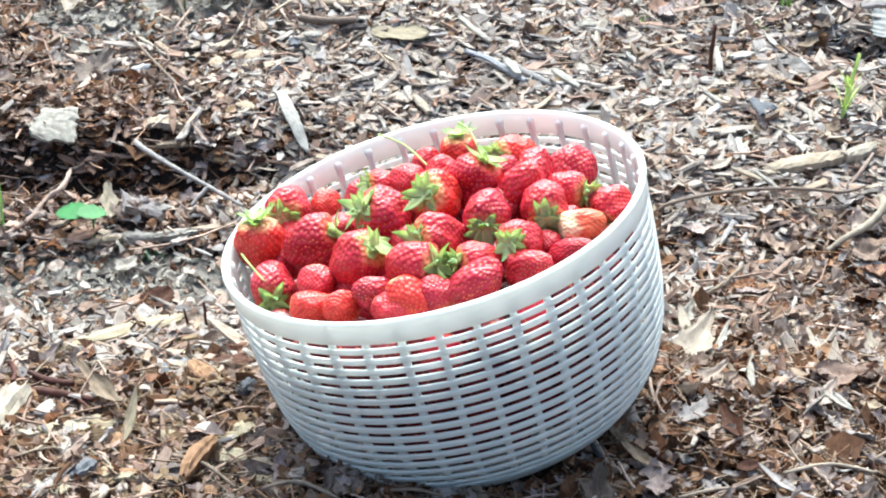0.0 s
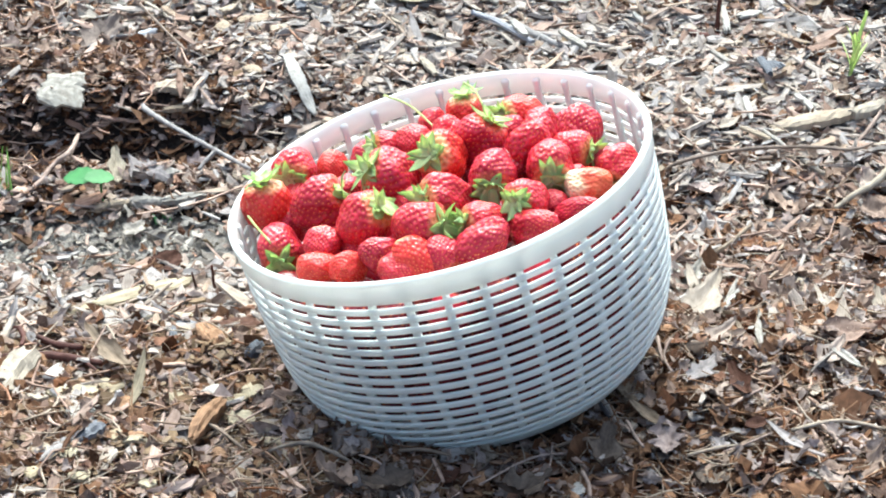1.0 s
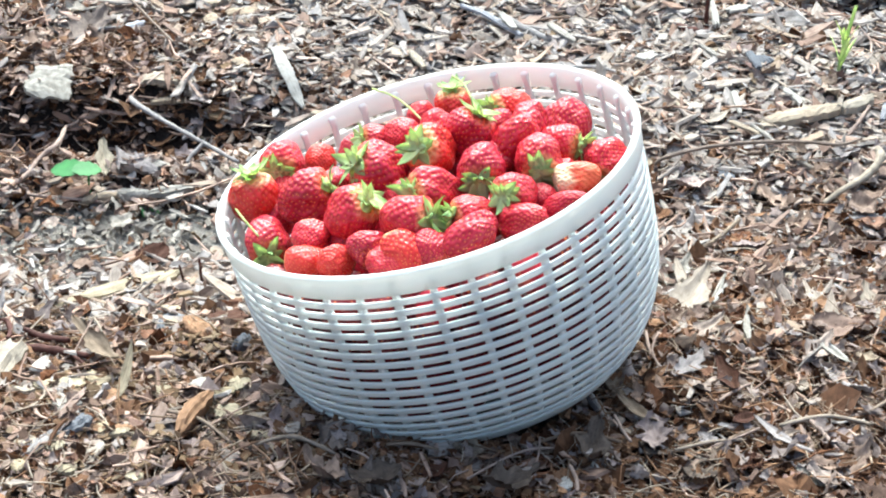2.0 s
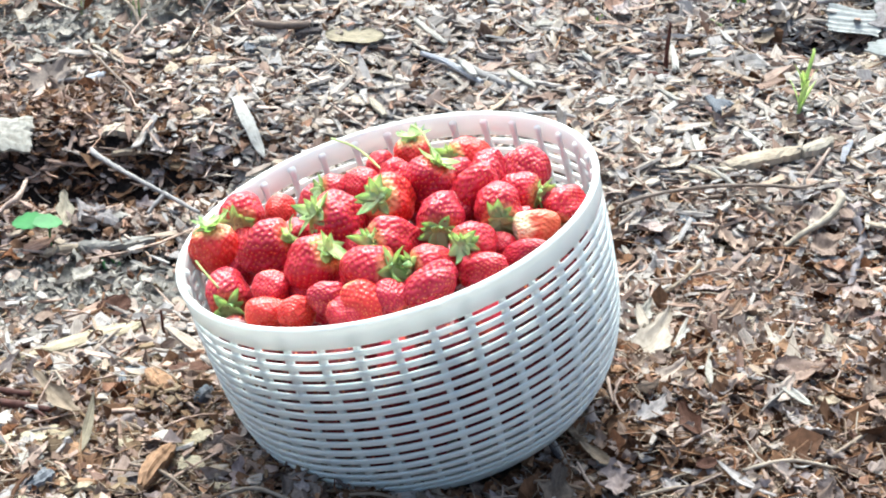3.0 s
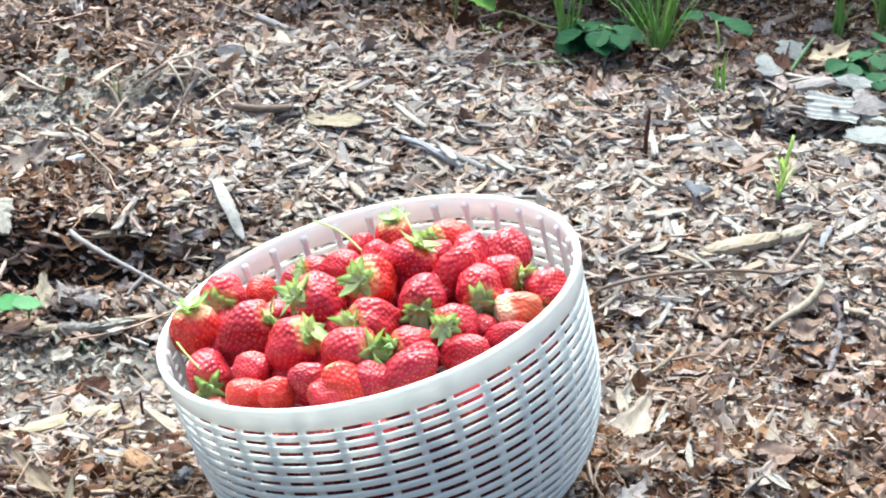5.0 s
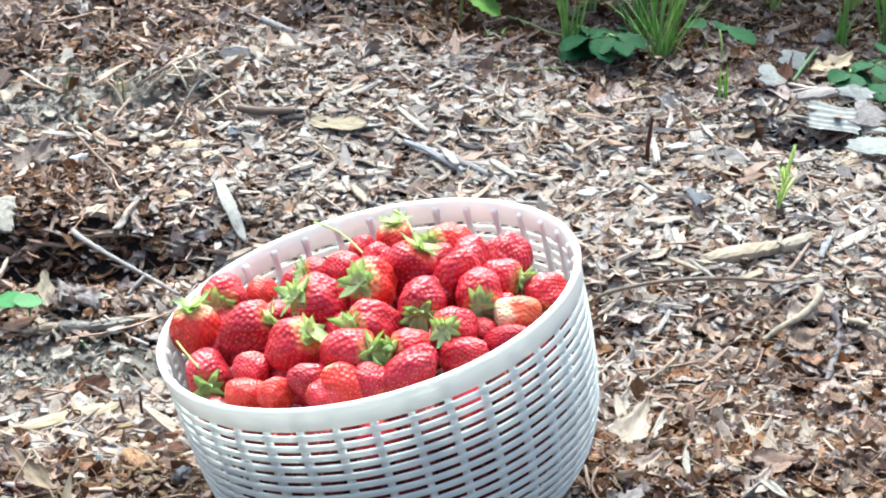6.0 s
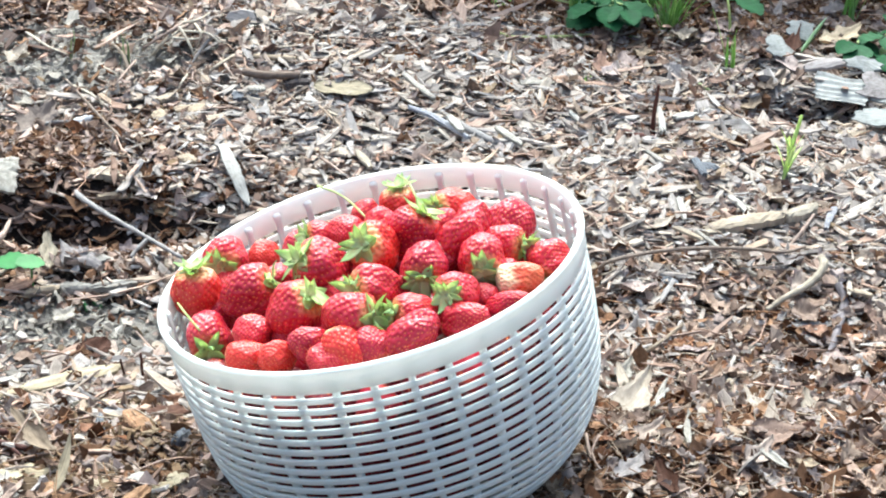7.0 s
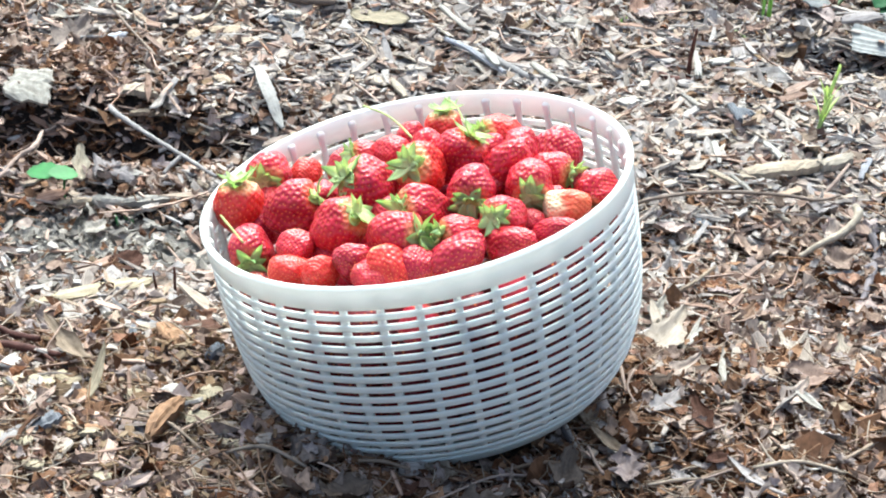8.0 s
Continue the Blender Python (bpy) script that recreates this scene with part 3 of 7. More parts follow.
berry(-0.105, 0.020, -0.005, 0.0297, 0.0280, 97, 0.05, 0.55, 2)
berry(-0.089, 0.059, -0.005, 0.0283, 0.0269, 245, 0.66, 0.42, 0)
berry(-0.071, 0.080, -0.019, 0.0177, 0.0177, 0, -0.60, 0.75, 1)
berry(-0.072, 0.002, -0.004, 0.0339, 0.0287, 28, 0.12, 0.30, 0)
berry(-0.088, 0.041, -0.016, 0.0201, 0.0187, 100, -0.60, 0.45, 1)
berry(-0.043, -0.040, 0.001, 0.0310, 0.0291, 36, 0.30, 0.42, 2)
berry(-0.025, -0.010, 0.008, 0.0315, 0.0308, 160, 0.12, 0.36, 2)
berry(0.006, -0.003, 0.010, 0.0296, 0.0276, 170, 0.62, 0.55, 2)
berry(-0.029, 0.040, 0.003, 0.0198, 0.0198, 175, 0.20, 0.45, 1)
berry(-0.013, 0.035, 0.006, 0.0191, 0.0191, 90, -0.60, 0.45, 1)
berry(-0.005, 0.081, -0.007, 0.0183, 0.0183, 90, -0.60, 0.50, 1)
berry(0.008, 0.033, 0.006, 0.0210, 0.0203, 100, -0.60, 0.45, 1)
berry(0.015, 0.088, -0.007, 0.0224, 0.0224, 97, 0.12, 0.60, 1)
berry(0.027, 0.013, 0.008, 0.0279, 0.0266, 58, 0.15, 0.30, 2)
berry(0.049, 0.078, -0.012, 0.0249, 0.0229, 190, 0.15, 0.60, 0)
berry(0.056, 0.003, 0.002, 0.0335, 0.0303, 252, -0.55, 0.40, 4)
berry(0.066, -0.024, -0.000, 0.0279, 0.0267, 268, 0.52, 0.50, 2)
berry(0.082, 0.036, -0.011, 0.0276, 0.0250, 100, -0.60, 0.30, 2)
berry(0.077, 0.001, -0.006, 0.0251, 0.0232, 352, 0.15, 0.40, 2)
berry(0.102, -0.008, -0.018, 0.0244, 0.0231, 240, 0.10, 0.50, 0)
berry(0.084, -0.040, -0.009, 0.0262, 0.0185, 192, -0.10, 2.00, 2)
berry(0.033, -0.031, 0.005, 0.0284, 0.0266, 270, 0.70, 0.36, 1)
berry(0.050, -0.056, -0.002, 0.0237, 0.0224, 196, 0.72, 0.42, 1)
berry(0.006, -0.045, 0.005, 0.0289, 0.0251, 186, 0.22, 0.40, 0)
berry(-0.010, -0.064, 0.000, 0.0299, 0.0287, 358, 0.20, 0.42, 2)
berry(0.026, -0.065, -0.004, 0.0243, 0.0205, 185, 0.05, 0.40, 0)
berry(0.024, -0.086, -0.007, 0.0314, 0.0258, 215, -0.40, 0.30, 4)
berry(0.053, -0.075, -0.011, 0.0278, 0.0204, 200, -0.60, 0.40, 0)
berry(0.077, -0.062, -0.014, 0.0287, 0.0162, 200, -0.60, 0.36, 0)
berry(-0.098, -0.017, -0.016, 0.0311, 0.0259, 278, 0.66, 0.34, 2)
berry(-0.068, -0.044, -0.007, 0.0203, 0.0191, 90, -0.60, 0.42, 1)
berry(-0.072, -0.059, -0.013, 0.0233, 0.0189, 180, -0.60, 0.85, 1)
berry(-0.054, -0.072, -0.011, 0.0200, 0.0187, 0, -0.60, 0.75, 1)
berry(-0.034, -0.073, -0.007, 0.0261, 0.0224, 340, -0.60, 0.30, 0)
berry(-0.014, -0.086, -0.009, 0.0271, 0.0234, 130, -0.60, 0.70, 0)
berry(-0.025, -0.089, -0.010, 0.0216, 0.0160, 160, -0.60, 0.45, 0)
berry(0.001, -0.086, -0.009, 0.0222, 0.0185, 300, 0.10, 0.33, 1)
berry(0.063, -0.048, -0.012, 0.0144, 0.0144, 90, -0.60, 0.33, 1)
berry(0.078, -0.027, -0.011, 0.0140, 0.0140, 90, -0.60, 0.45, 1)
berry(-0.056, 0.009, -0.004, 0.0196, 0.0189, 40, -0.60, 0.36, 1)
berry(-0.015, -0.028, -0.003, 0.0204, 0.0191, 90, -0.60, 0.33, 1)
berry(0.015, -0.037, -0.006, 0.0202, 0.0190, 90, -0.60, 0.33, 1)
berry(0.041, -0.006, -0.004, 0.0212, 0.0199, 90, -0.60, 0.33, 1)
berry(0.061, 0.047, -0.009, 0.0205, 0.0199, 90, -0.60, 0.33, 1)
berry(-0.043, 0.044, -0.002, 0.0199, 0.0199, 90, -0.60, 0.36, 1)
berry(0.016, 0.016, 0.001, 0.0202, 0.0195, 90, -0.60, 0.33, 1)
berry(0.043, 0.035, -0.003, 0.0197, 0.0191, 90, -0.60, 0.33, 1)
berry(0.090, 0.001, -0.017, 0.0187, 0.0181, 90, -0.60, 0.36, 1)
berry(-0.023, -0.059, -0.014, 0.0182, 0.0176, 90, -0.60, 0.33, 1)
berry(-0.051, -0.043, -0.013, 0.0184, 0.0178, 90, -0.60, 0.33, 1)
berry(-0.093, 0.014, -0.019, 0.0191, 0.0185, 90, -0.60, 0.33, 1)
berry(0.034, -0.058, -0.014, 0.0181, 0.0175, 90, -0.60, 0.33, 1)

# loose stalks lying over the heap
for way in (((-.0305, .0975, .012), (-.0127, .0634, .0165), (.0014, .0341, .012)), ((-.1128, -.0013, .001), (-.1046, -.0271, .005), (-.0961, -.0464, .003)),
            ((.0200, .0791, .016), (.0263, .0661, .0155), (.0309, .0481, .010))):
    top = thing("fruit_stalk", "thin green fruit stalk lying over strawberries", "stalk", BASKET)
    part("stem", tube_mesh("fruit_stalk", way, (.0007, .0006, .0006), STEM_GREEN, 7, 0.08), None, top)

# the berries underneath: rings along the wall, the middle heaped between them;
# most wear the dark skin, which has the basket's inner shade in its colour
rng = random.Random(5)


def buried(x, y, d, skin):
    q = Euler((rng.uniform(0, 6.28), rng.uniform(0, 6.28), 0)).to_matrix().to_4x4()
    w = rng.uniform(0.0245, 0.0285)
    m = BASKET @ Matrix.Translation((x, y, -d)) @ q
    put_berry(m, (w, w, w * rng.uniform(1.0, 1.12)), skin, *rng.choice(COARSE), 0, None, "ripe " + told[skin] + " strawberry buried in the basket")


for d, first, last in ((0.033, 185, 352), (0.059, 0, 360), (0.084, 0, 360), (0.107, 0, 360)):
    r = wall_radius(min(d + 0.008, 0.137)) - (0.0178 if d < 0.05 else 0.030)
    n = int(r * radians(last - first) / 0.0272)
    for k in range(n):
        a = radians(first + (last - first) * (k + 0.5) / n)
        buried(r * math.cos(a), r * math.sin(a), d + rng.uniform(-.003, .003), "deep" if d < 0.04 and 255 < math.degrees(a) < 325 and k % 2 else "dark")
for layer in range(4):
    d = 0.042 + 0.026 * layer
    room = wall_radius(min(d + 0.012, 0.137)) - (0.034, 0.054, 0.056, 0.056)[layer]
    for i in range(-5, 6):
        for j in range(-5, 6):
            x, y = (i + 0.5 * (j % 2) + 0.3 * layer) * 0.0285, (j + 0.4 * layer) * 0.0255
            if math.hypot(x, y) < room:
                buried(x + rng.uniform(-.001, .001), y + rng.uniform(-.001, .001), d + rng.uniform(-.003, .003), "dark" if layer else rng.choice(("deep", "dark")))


# ---- mulch: pieces too many to count ----
def in_view(rng, n):
    return rng.uniform(-0.44, 0.55, n), rng.uniform(-0.26, 1.06, n)


def bare(x, y):
    """How bare the soil is, 0 to 1."""
    return np.clip(1.7 * bump2(x, y, -0.215, 0.245, 0.11, 0.05) + 1.7 * bump2(x, y, -0.25, 0.675, 0.10, 0.085) + 0.25 * rolling(x, y, 0.05) * bump2(x, y, -0.24, 0.69, 0.15, 0.13), 0, 1)


def front(y):
    return 1 - ease(0.02, 0.17, y)


def want_pale(x, y):
    w = 0.50 - 0.25 * ease(0.70, 0.85, y) - 0.22 * ease(0.60, 0.70, y) * ease(0.2, 0.05, x) - 0.5 * ease(0.62, 0.74, y) * ease(0.10, 0.20, x) - 0.5 * ease(0.74, 0.82, y) * ease(-0.05, 0.06, x) + 0.55 * ease(0.26, 0.42, y) * ease(-0.25, 0.0, x) + 0.6 * bump2(x, y, -0.24, 0.13, 0.12, 0.055) - 0.22 * bump2(x, y, 0.30, 0.22, 0.16, 0.13)
    w = w - front(y) * (0.44 + 0.03 * ease(-0.14, 0.08, x)) - 0.55 * bump2(x, y, -0.27, 0.42, 0.16, 0.07) - 0.3 * ease(0.72, 0.9, y) - 0.28 * ease(-0.08, -0.26, x) * ease(0.2, 0.3, y)
    return np.clip(w + 0.12 * rolling(x, y, 0.08), 0.03, 1) * (1 - 0.95 * bare(x, y))


def want_brown(x, y):
    return np.clip(0.55 + 0.15 * rolling(y, x, 0.07) - 0.25 * front(y) - 0.5 * bump2(x, y, 0.125, -0.095, 0.06, 0.05), 0.05, 1) * (1 - 0.89 * bare(x, y))


def want_leaf(x, y):
    w = 0.25 + 0.25 * front(y) * (1 - 0.6 * ease(-0.12, 0.0, x)) + 0.5 * bump2(x, y, 0.28, 0.2, 0.16, 0.14) + 0.45 * ease(0.75, 0.9, y) + 0.5 * ease(0.62, 0.74, y) * ease(0.10, 0.20, x) + 0.2 * ease(-0.1, -0.3, x)
    w = w - 0.4 * ease(0.74, 0.82, y) * ease(-0.02, 0.07, x) - 0.8 * bump2(x, y, 0.125, -0.095, 0.06, 0.05) - 0.25 * front(y) * ease(0.0, 0.12, x)
    return np.clip(w + 0.12 * rolling(x + 2, y, 0.06), 0.03, 1) * (1 - 0.86 * bare(x, y))


def want_damp_shade(x, y):
    # damp litter, plus dark pieces painting shade beside the basket and under bed plants
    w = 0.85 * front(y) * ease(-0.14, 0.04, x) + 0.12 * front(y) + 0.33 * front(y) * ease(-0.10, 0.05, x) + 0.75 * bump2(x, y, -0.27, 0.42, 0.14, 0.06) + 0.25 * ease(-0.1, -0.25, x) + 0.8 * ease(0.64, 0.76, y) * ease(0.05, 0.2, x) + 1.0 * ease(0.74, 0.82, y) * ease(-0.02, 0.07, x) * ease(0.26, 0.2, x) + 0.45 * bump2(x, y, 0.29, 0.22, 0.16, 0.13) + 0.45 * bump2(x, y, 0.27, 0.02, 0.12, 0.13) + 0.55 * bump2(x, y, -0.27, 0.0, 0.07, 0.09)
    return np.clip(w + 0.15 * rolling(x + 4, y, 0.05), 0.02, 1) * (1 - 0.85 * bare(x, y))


def want_shred(x, y):
    return np.clip(0.20 + 0.65 * front(y) * ease(0.0, -0.08, y) + 0.20 * front(y) + 0.10 * front(y) * ease(0.0, 0.15, x) + 0.45 * bump2(x, y, 0.28, 0.08, 0.2, 0.16), 0, 1) * (1 - 0.9 * bare(x, y))


def spots(rng, n, want):
    x, y = in_view(rng, n)
    edge = np.minimum(np.minimum(x + 0.44, 0.55 - x), np.minimum(y + 0.26, 1.06 - y))
    keep = rng.random(n) < want(x, y) * np.clip(edge / 0.06, 0, 1)
    x, y = x[keep], y[keep]
    out = np.hypot(x - 0.016, y)
    keep = out > 0.094
    return x[keep], y[keep]


def turned(local, yaw, pitch, roll, x, y, z):
    """Turns (K, V, 3) local points and sets them down at x, y, z."""
    cy, sy, cp, sp, cr, sr = np.cos(yaw), np.sin(yaw), np.cos(pitch), np.sin(pitch), np.cos(roll), np.sin(roll)
    X, Y, Z = local[..., 0], local[..., 1], local[..., 2]
    Y, Z = Y * cr[:, None] - Z * sr[:, None], Y * sr[:, None] + Z * cr[:, None]
    X, Z = X * cp[:, None] + Z * sp[:, None], -X * sp[:, None] + Z * cp[:, None]
    X, Y = X * cy[:, None] - Y * sy[:, None], X * sy[:, None] + Y * cy[:, None]
    return np.stack((X + x[:, None], Y + y[:, None], Z + z[:, None]), -1)


OUTLINE = np.array(((-0.5, -0.30), (-0.42, 0.34), (-0.12, 0.50), (0.22, 0.44), (0.50, 0.16), (0.40, -0.36), (0.10, -0.50), (-0.22, -0.46)))


def chip_block(rng, L, W, H, pick=(0, 1, 2, 3, 4, 5, 6, 7)):
    """Local points of split, uneven wood chips: many-cornered plates, bent and thinner at the ends."""
    k = len(L)
    o = OUTLINE[list(pick)][None] + rng.uniform(-0.17, 0.17, (k, len(pick), 2))
    bend = rng.normal(0, 0.10, k)[:, None]
    twist = rng.normal(0, 0.25, k)[:, None]
    X, Y = o[..., 0] * L[:, None], o[..., 1] * W[:, None]
    mid = bend * o[..., 0] ** 2 * L[:, None] * 2 + twist * o[..., 0] * Y
    thick = H[:, None] * (1 - 0.9 * o[..., 0] ** 2) * rng.uniform(0.6, 1.2, (k, len(pick)))
    top = np.stack((X * 0.94, Y * 0.9, mid + thick / 2), -1)
    low = np.stack((X, Y, mid - thick / 2), -1)
    uv = np.stack((o[..., 0] + 0.5, o[..., 1] * 0.5 + 0.5), -1)
    return np.concatenate((top, low), 1), np.concatenate((uv, uv), 1)


def chip_faces(k, c=8, closed=True):
    """Faces of k chips of c corners each; those bedded in the litter need no underside."""
    o = (np.arange(k) * 2 * c)[:, None]
    top = o + np.arange(c)[::-1][None]
    low = o + c + np.arange(c)[None]
    side = np.concatenate([o + np.array((i, (i + 1) % c, c + (i + 1) % c, c + i)) for i in range(c)])
    return [np.concatenate((top, low)) if closed else top, side]


def scatter_chips(name, label, seed, n, want, long, mat, lift=0.0, steep=0.30, slim=(0.28, 0.6), pick=(0, 1, 2, 3, 4, 5, 6, 7), where=None):
    rng = np.random.default_rng(seed)
    x, y = spots(rng, n, want) if where is None else where(rng, n)
    k = len(x)
    L = long * np.exp(rng.normal(0, 0.42, k))
    L = np.minimum(L, long * 2.6)
    W = L * rng.uniform(*slim, k)
    W = np.minimum(W, 0.013)
    H = np.clip(W * rng.uniform(0.10, 0.24, k), 0.0005, 0.0024)
    V, uv = chip_block(rng, L, W, H, pick)
    z = lie(x, y) + rng.uniform(0.0005, 0.007, k) + lift
    V = turned(V, rng.uniform(0, 6.28, k), rng.normal(0, steep, k), rng.normal(0, steep * 1.3, k), x, y, z)
    ob = new(name, solid(name, V.reshape(-1, 3), chip_faces(k, len(pick), False), uv.reshape(-1, 2), mat))
    return tagged(ob, label, "wood chips", kind="stuff")


SIX = (0, 1, 3, 4, 5, 7)


def beyond(rng, n):
    """Spots outside the strewn middle, thinning out with distance."""
    way, r = rng.uniform(0, 6.28, n), 0.3 + 2.0 * rng.random(n) ** 1.3
    x, y = 0.05 + r * np.cos(way), 0.40 + r * np.sin(way)
    keep = (x < -0.40) | (x > 0.51) | (y < -0.22) | (y > 1.02)
    return x[keep], y[keep]


scatter_chips("pale_wood_chips", "pale tan split wood chips strewn over the soil", 21, 44000, want_pale, 0.0108, PALE, 0.003, 0.30, (0.22, 0.75))
scatter_chips("brown_wood_chips", "weathered brown wood chips and bark crumbs", 22, 44000, want_brown, 0.0104, BROWN, 0.001, 0.34, (0.20, 0.7), SIX)
scatter_chips("large_wood_chips", "larger split chips of tan wood", 26, 2500, want_pale, 0.0175, PALE, 0.004, 0.38, (0.2, 0.6))
scatter_chips("large_bark_chips", "larger brown chips of bark and wood", 27, 2500, want_brown, 0.0175, BROWN, 0.003, 0.42, (0.2, 0.5))
scatter_chips("warm_wood_chips", "orange tan crumbled wood chips in brown litter", 30, 22000, lambda x, y: np.clip(front(y) * (0.75 - 0.72 * ease(-0.14, 0.04, x)) + 0.05, 0, 1), 0.0066, WARM, 0.003, 0.30, (0.25, 0.7))
scatter_chips("wood_crumbs", "small tan and brown crumbs of shredded wood", 23, 16000, lambda x, y: 0.55 * (1 - 0.96 * bare(x, y)), 0.006, BROWN, 0.002, pick=SIX)
scatter_chips("pale_wood_crumbs", "small pale crumbs of shredded wood", 24, 17000, want_pale, 0.006, PALE, 0.003, pick=SIX)
scatter_chips("front_crumbs", "fine tan and brown crumbs of rotten wood", 34, 20000, lambda x, y: front(y) * ease(0.08, -0.04, x) * 0.8, 0.0052, WARM, 0.005, 0.45, (0.3, 0.8), SIX)
scatter_chips("front_bark_crumbs", "fine dark crumbs of bark", 35, 14000, lambda x, y: front(y) * ease(0.10, -0.02, x) * 0.7, 0.0052, BROWN, 0.005, 0.45, (0.3, 0.8), SIX)
scatter_chips("wood_slivers", "long thin slivers of pale shredded wood", 36, 5000, want_pale, 0.0190, PALE, 0.006, 0.16, (0.08, 0.20))
scatter_chips("bark_slivers", "long thin slivers of brown shredded bark", 37, 5000, want_brown, 0.0190, BROWN, 0.005, 0.18, (0.08, 0.20))
scatter_chips("soil_grit", "grey crumbs of bare garden soil", 25, 40000, lambda x, y: np.clip(bare(x, y) * 1.3, 0, 1), 0.0050, GRIT, -0.002, 0.5, (0.6, 0.95), SIX)
scatter_chips("outlying_wood_chips", "tan wood chips scattered further out over the soil", 28, 10000, None, 0.017, PALE, 0.001, 0.30, (0.25, 0.6), SIX, beyond)
scatter_chips("outlying_bark_chips", "brown bark chips scattered further out over the soil", 29, 14000, None, 0.017, BROWN, 0.001, 0.30, (0.25, 0.6), SIX, beyond)


def scatter_leaf_bits(name, label, seed, n, want, size, mat):
    rng = np.random.default_rng(seed)
    x, y = spots(rng, n, want)
    k = len(x)
    L = size * np.exp(rng.normal(0, 0.4, k))
    a = np.linspace(0, 2 * np.pi, 9)[:-1][None] + rng.uniform(-0.25, 0.25, (k, 8))
    r = rng.uniform(0.22, 0.62, (k, 8))
    X, Y = r * np.cos(a) * L[:, None], r * np.sin(a) * L[:, None] * 0.75
    c1, c2 = rng.normal(0, 0.7, k)[:, None], rng.normal(0, 0.9, k)[:, None]
    Z = (c1 * X * X + c2 * Y * Y) / L[:, None] + rng.normal(0, 0.11, (k, 8)) * L[:, None]
    rim = np.stack((X, Y, Z), -1)
    mid = np.zeros((k, 1, 3))
    mid[..., 2] = rng.normal(0, 0.05, k)[:, None] * L[:, None]
    V = np.concatenate((rim, mid), 1)
    uv = np.concatenate((np.stack((r * np.cos(a) + 0.5, r * np.sin(a) + 0.5), -1), np.full((k, 1, 2), 0.5)), 1)
    z = lie(x, y) + rng.uniform(0.002, 0.011, k)
    V = turned(V, rng.uniform(0, 6.28, k), rng.normal(0, 0.4, k), rng.normal(0, 0.4, k), x, y, z)
    o = (np.arange(k) * 9)[:, None]
    tri = np.concatenate([o + np.array((i, (i + 1) % 8, 8)) for i in range(8)])
    ob = new(name, solid(name, V.reshape(-1, 3), [tri], uv.reshape(-1, 2), mat))
    return tagged(ob, label, "dead leaves", kind="stuff")


scatter_leaf_bits("leaf_litter", "crumbled dry brown leaf litter", 31, 38000, want_leaf, 0.0090, LEAF)
scatter_leaf_bits("damp_leaf_litter", "dark damp crumbs of leaf litter, also standing in for shade", 32, 44000, want_damp_shade, 0.0100, DAMP_SHADE)


scatter_leaf_bits("grey_litter", "grey crumbs of weathered leaf on bare soil", 33, 9000, lambda x, y: bare(x, y) * 0.6, 0.0085, GRIT)


def scatter_crumpled(name, label, seed, n, want, size, mat, up=(0.004, 0.014)):
    """Torn, crumpled pieces of dead leaf: lobed sheets folded along a midrib and curled at the rim."""
    rng = np.random.default_rng(seed)
    x, y = spots(rng, n, want)
    k = len(x)
    L = size * np.exp(rng.normal(0, 0.32, k))
    W = L * rng.uniform(0.45, 0.85, k)
    nu, nv = 8, 5
    U, V = np.meshgrid(np.linspace(-0.5, 0.5, nu), np.linspace(-1, 1, nv), indexing="ij")
    U, V = U.ravel()[None], V.ravel()[None]
    lobes, phase = rng.uniform(1.6, 3.4, k)[:, None], rng.uniform(0, 6.28, k)[:, None]
    env = np.cos(np.pi * U * 0.92) ** 0.6 * (0.72 + 0.28 * np.cos(6.28 * lobes * U + phase)) * (1 + 0.25 * np.sign(V) * np.sin(9 * U + phase))
    X = (U + 0.10 * np.abs(V) * np.sin(5 * V + phase)) * L[:, None] + rng.normal(0, 0.020, (k, nu * nv)) * L[:, None]
    Y = V * env * W[:, None] / 2 + rng.normal(0, 0.020, (k, nu * nv)) * W[:, None]
    fold, curl = rng.normal(0.15, 0.45, k)[:, None], rng.normal(0.2, 0.7, k)[:, None]
    Z = fold * np.abs(Y) + curl * U * U * L[:, None] + 0.09 * W[:, None] * np.sin(11 * U + 3 * V + phase) * np.abs(V) + rng.normal(0, 0.055, (k, nu * nv)) * W[:, None]
    z = lie(x, y) + rng.uniform(*up, k)
    P = turned(np.stack((X, Y, Z), -1), rng.uniform(0, 6.28, k), rng.normal(0, 0.40, k), rng.normal(0, 0.45, k), x, y, z)
    uv = np.broadcast_to(np.stack((U + 0.5, V * 0.5 + 0.5), -1), (k, nu * nv, 2))
    i = np.arange(nu * nv).reshape(nu, nv)
    q = np.stack((i[:-1, :-1], i[1:, :-1], i[1:, 1:], i[:-1, 1:]), -1).reshape(1, -1, 4)
    faces = (q + (np.arange(k) * nu * nv)[:, None, None]).reshape(-1, 4)
    ob = new(name, solid(name, P.reshape(-1, 3), [faces], uv.reshape(-1, 2), mat, True))
    return tagged(ob, label, "dead leaves", kind="stuff")


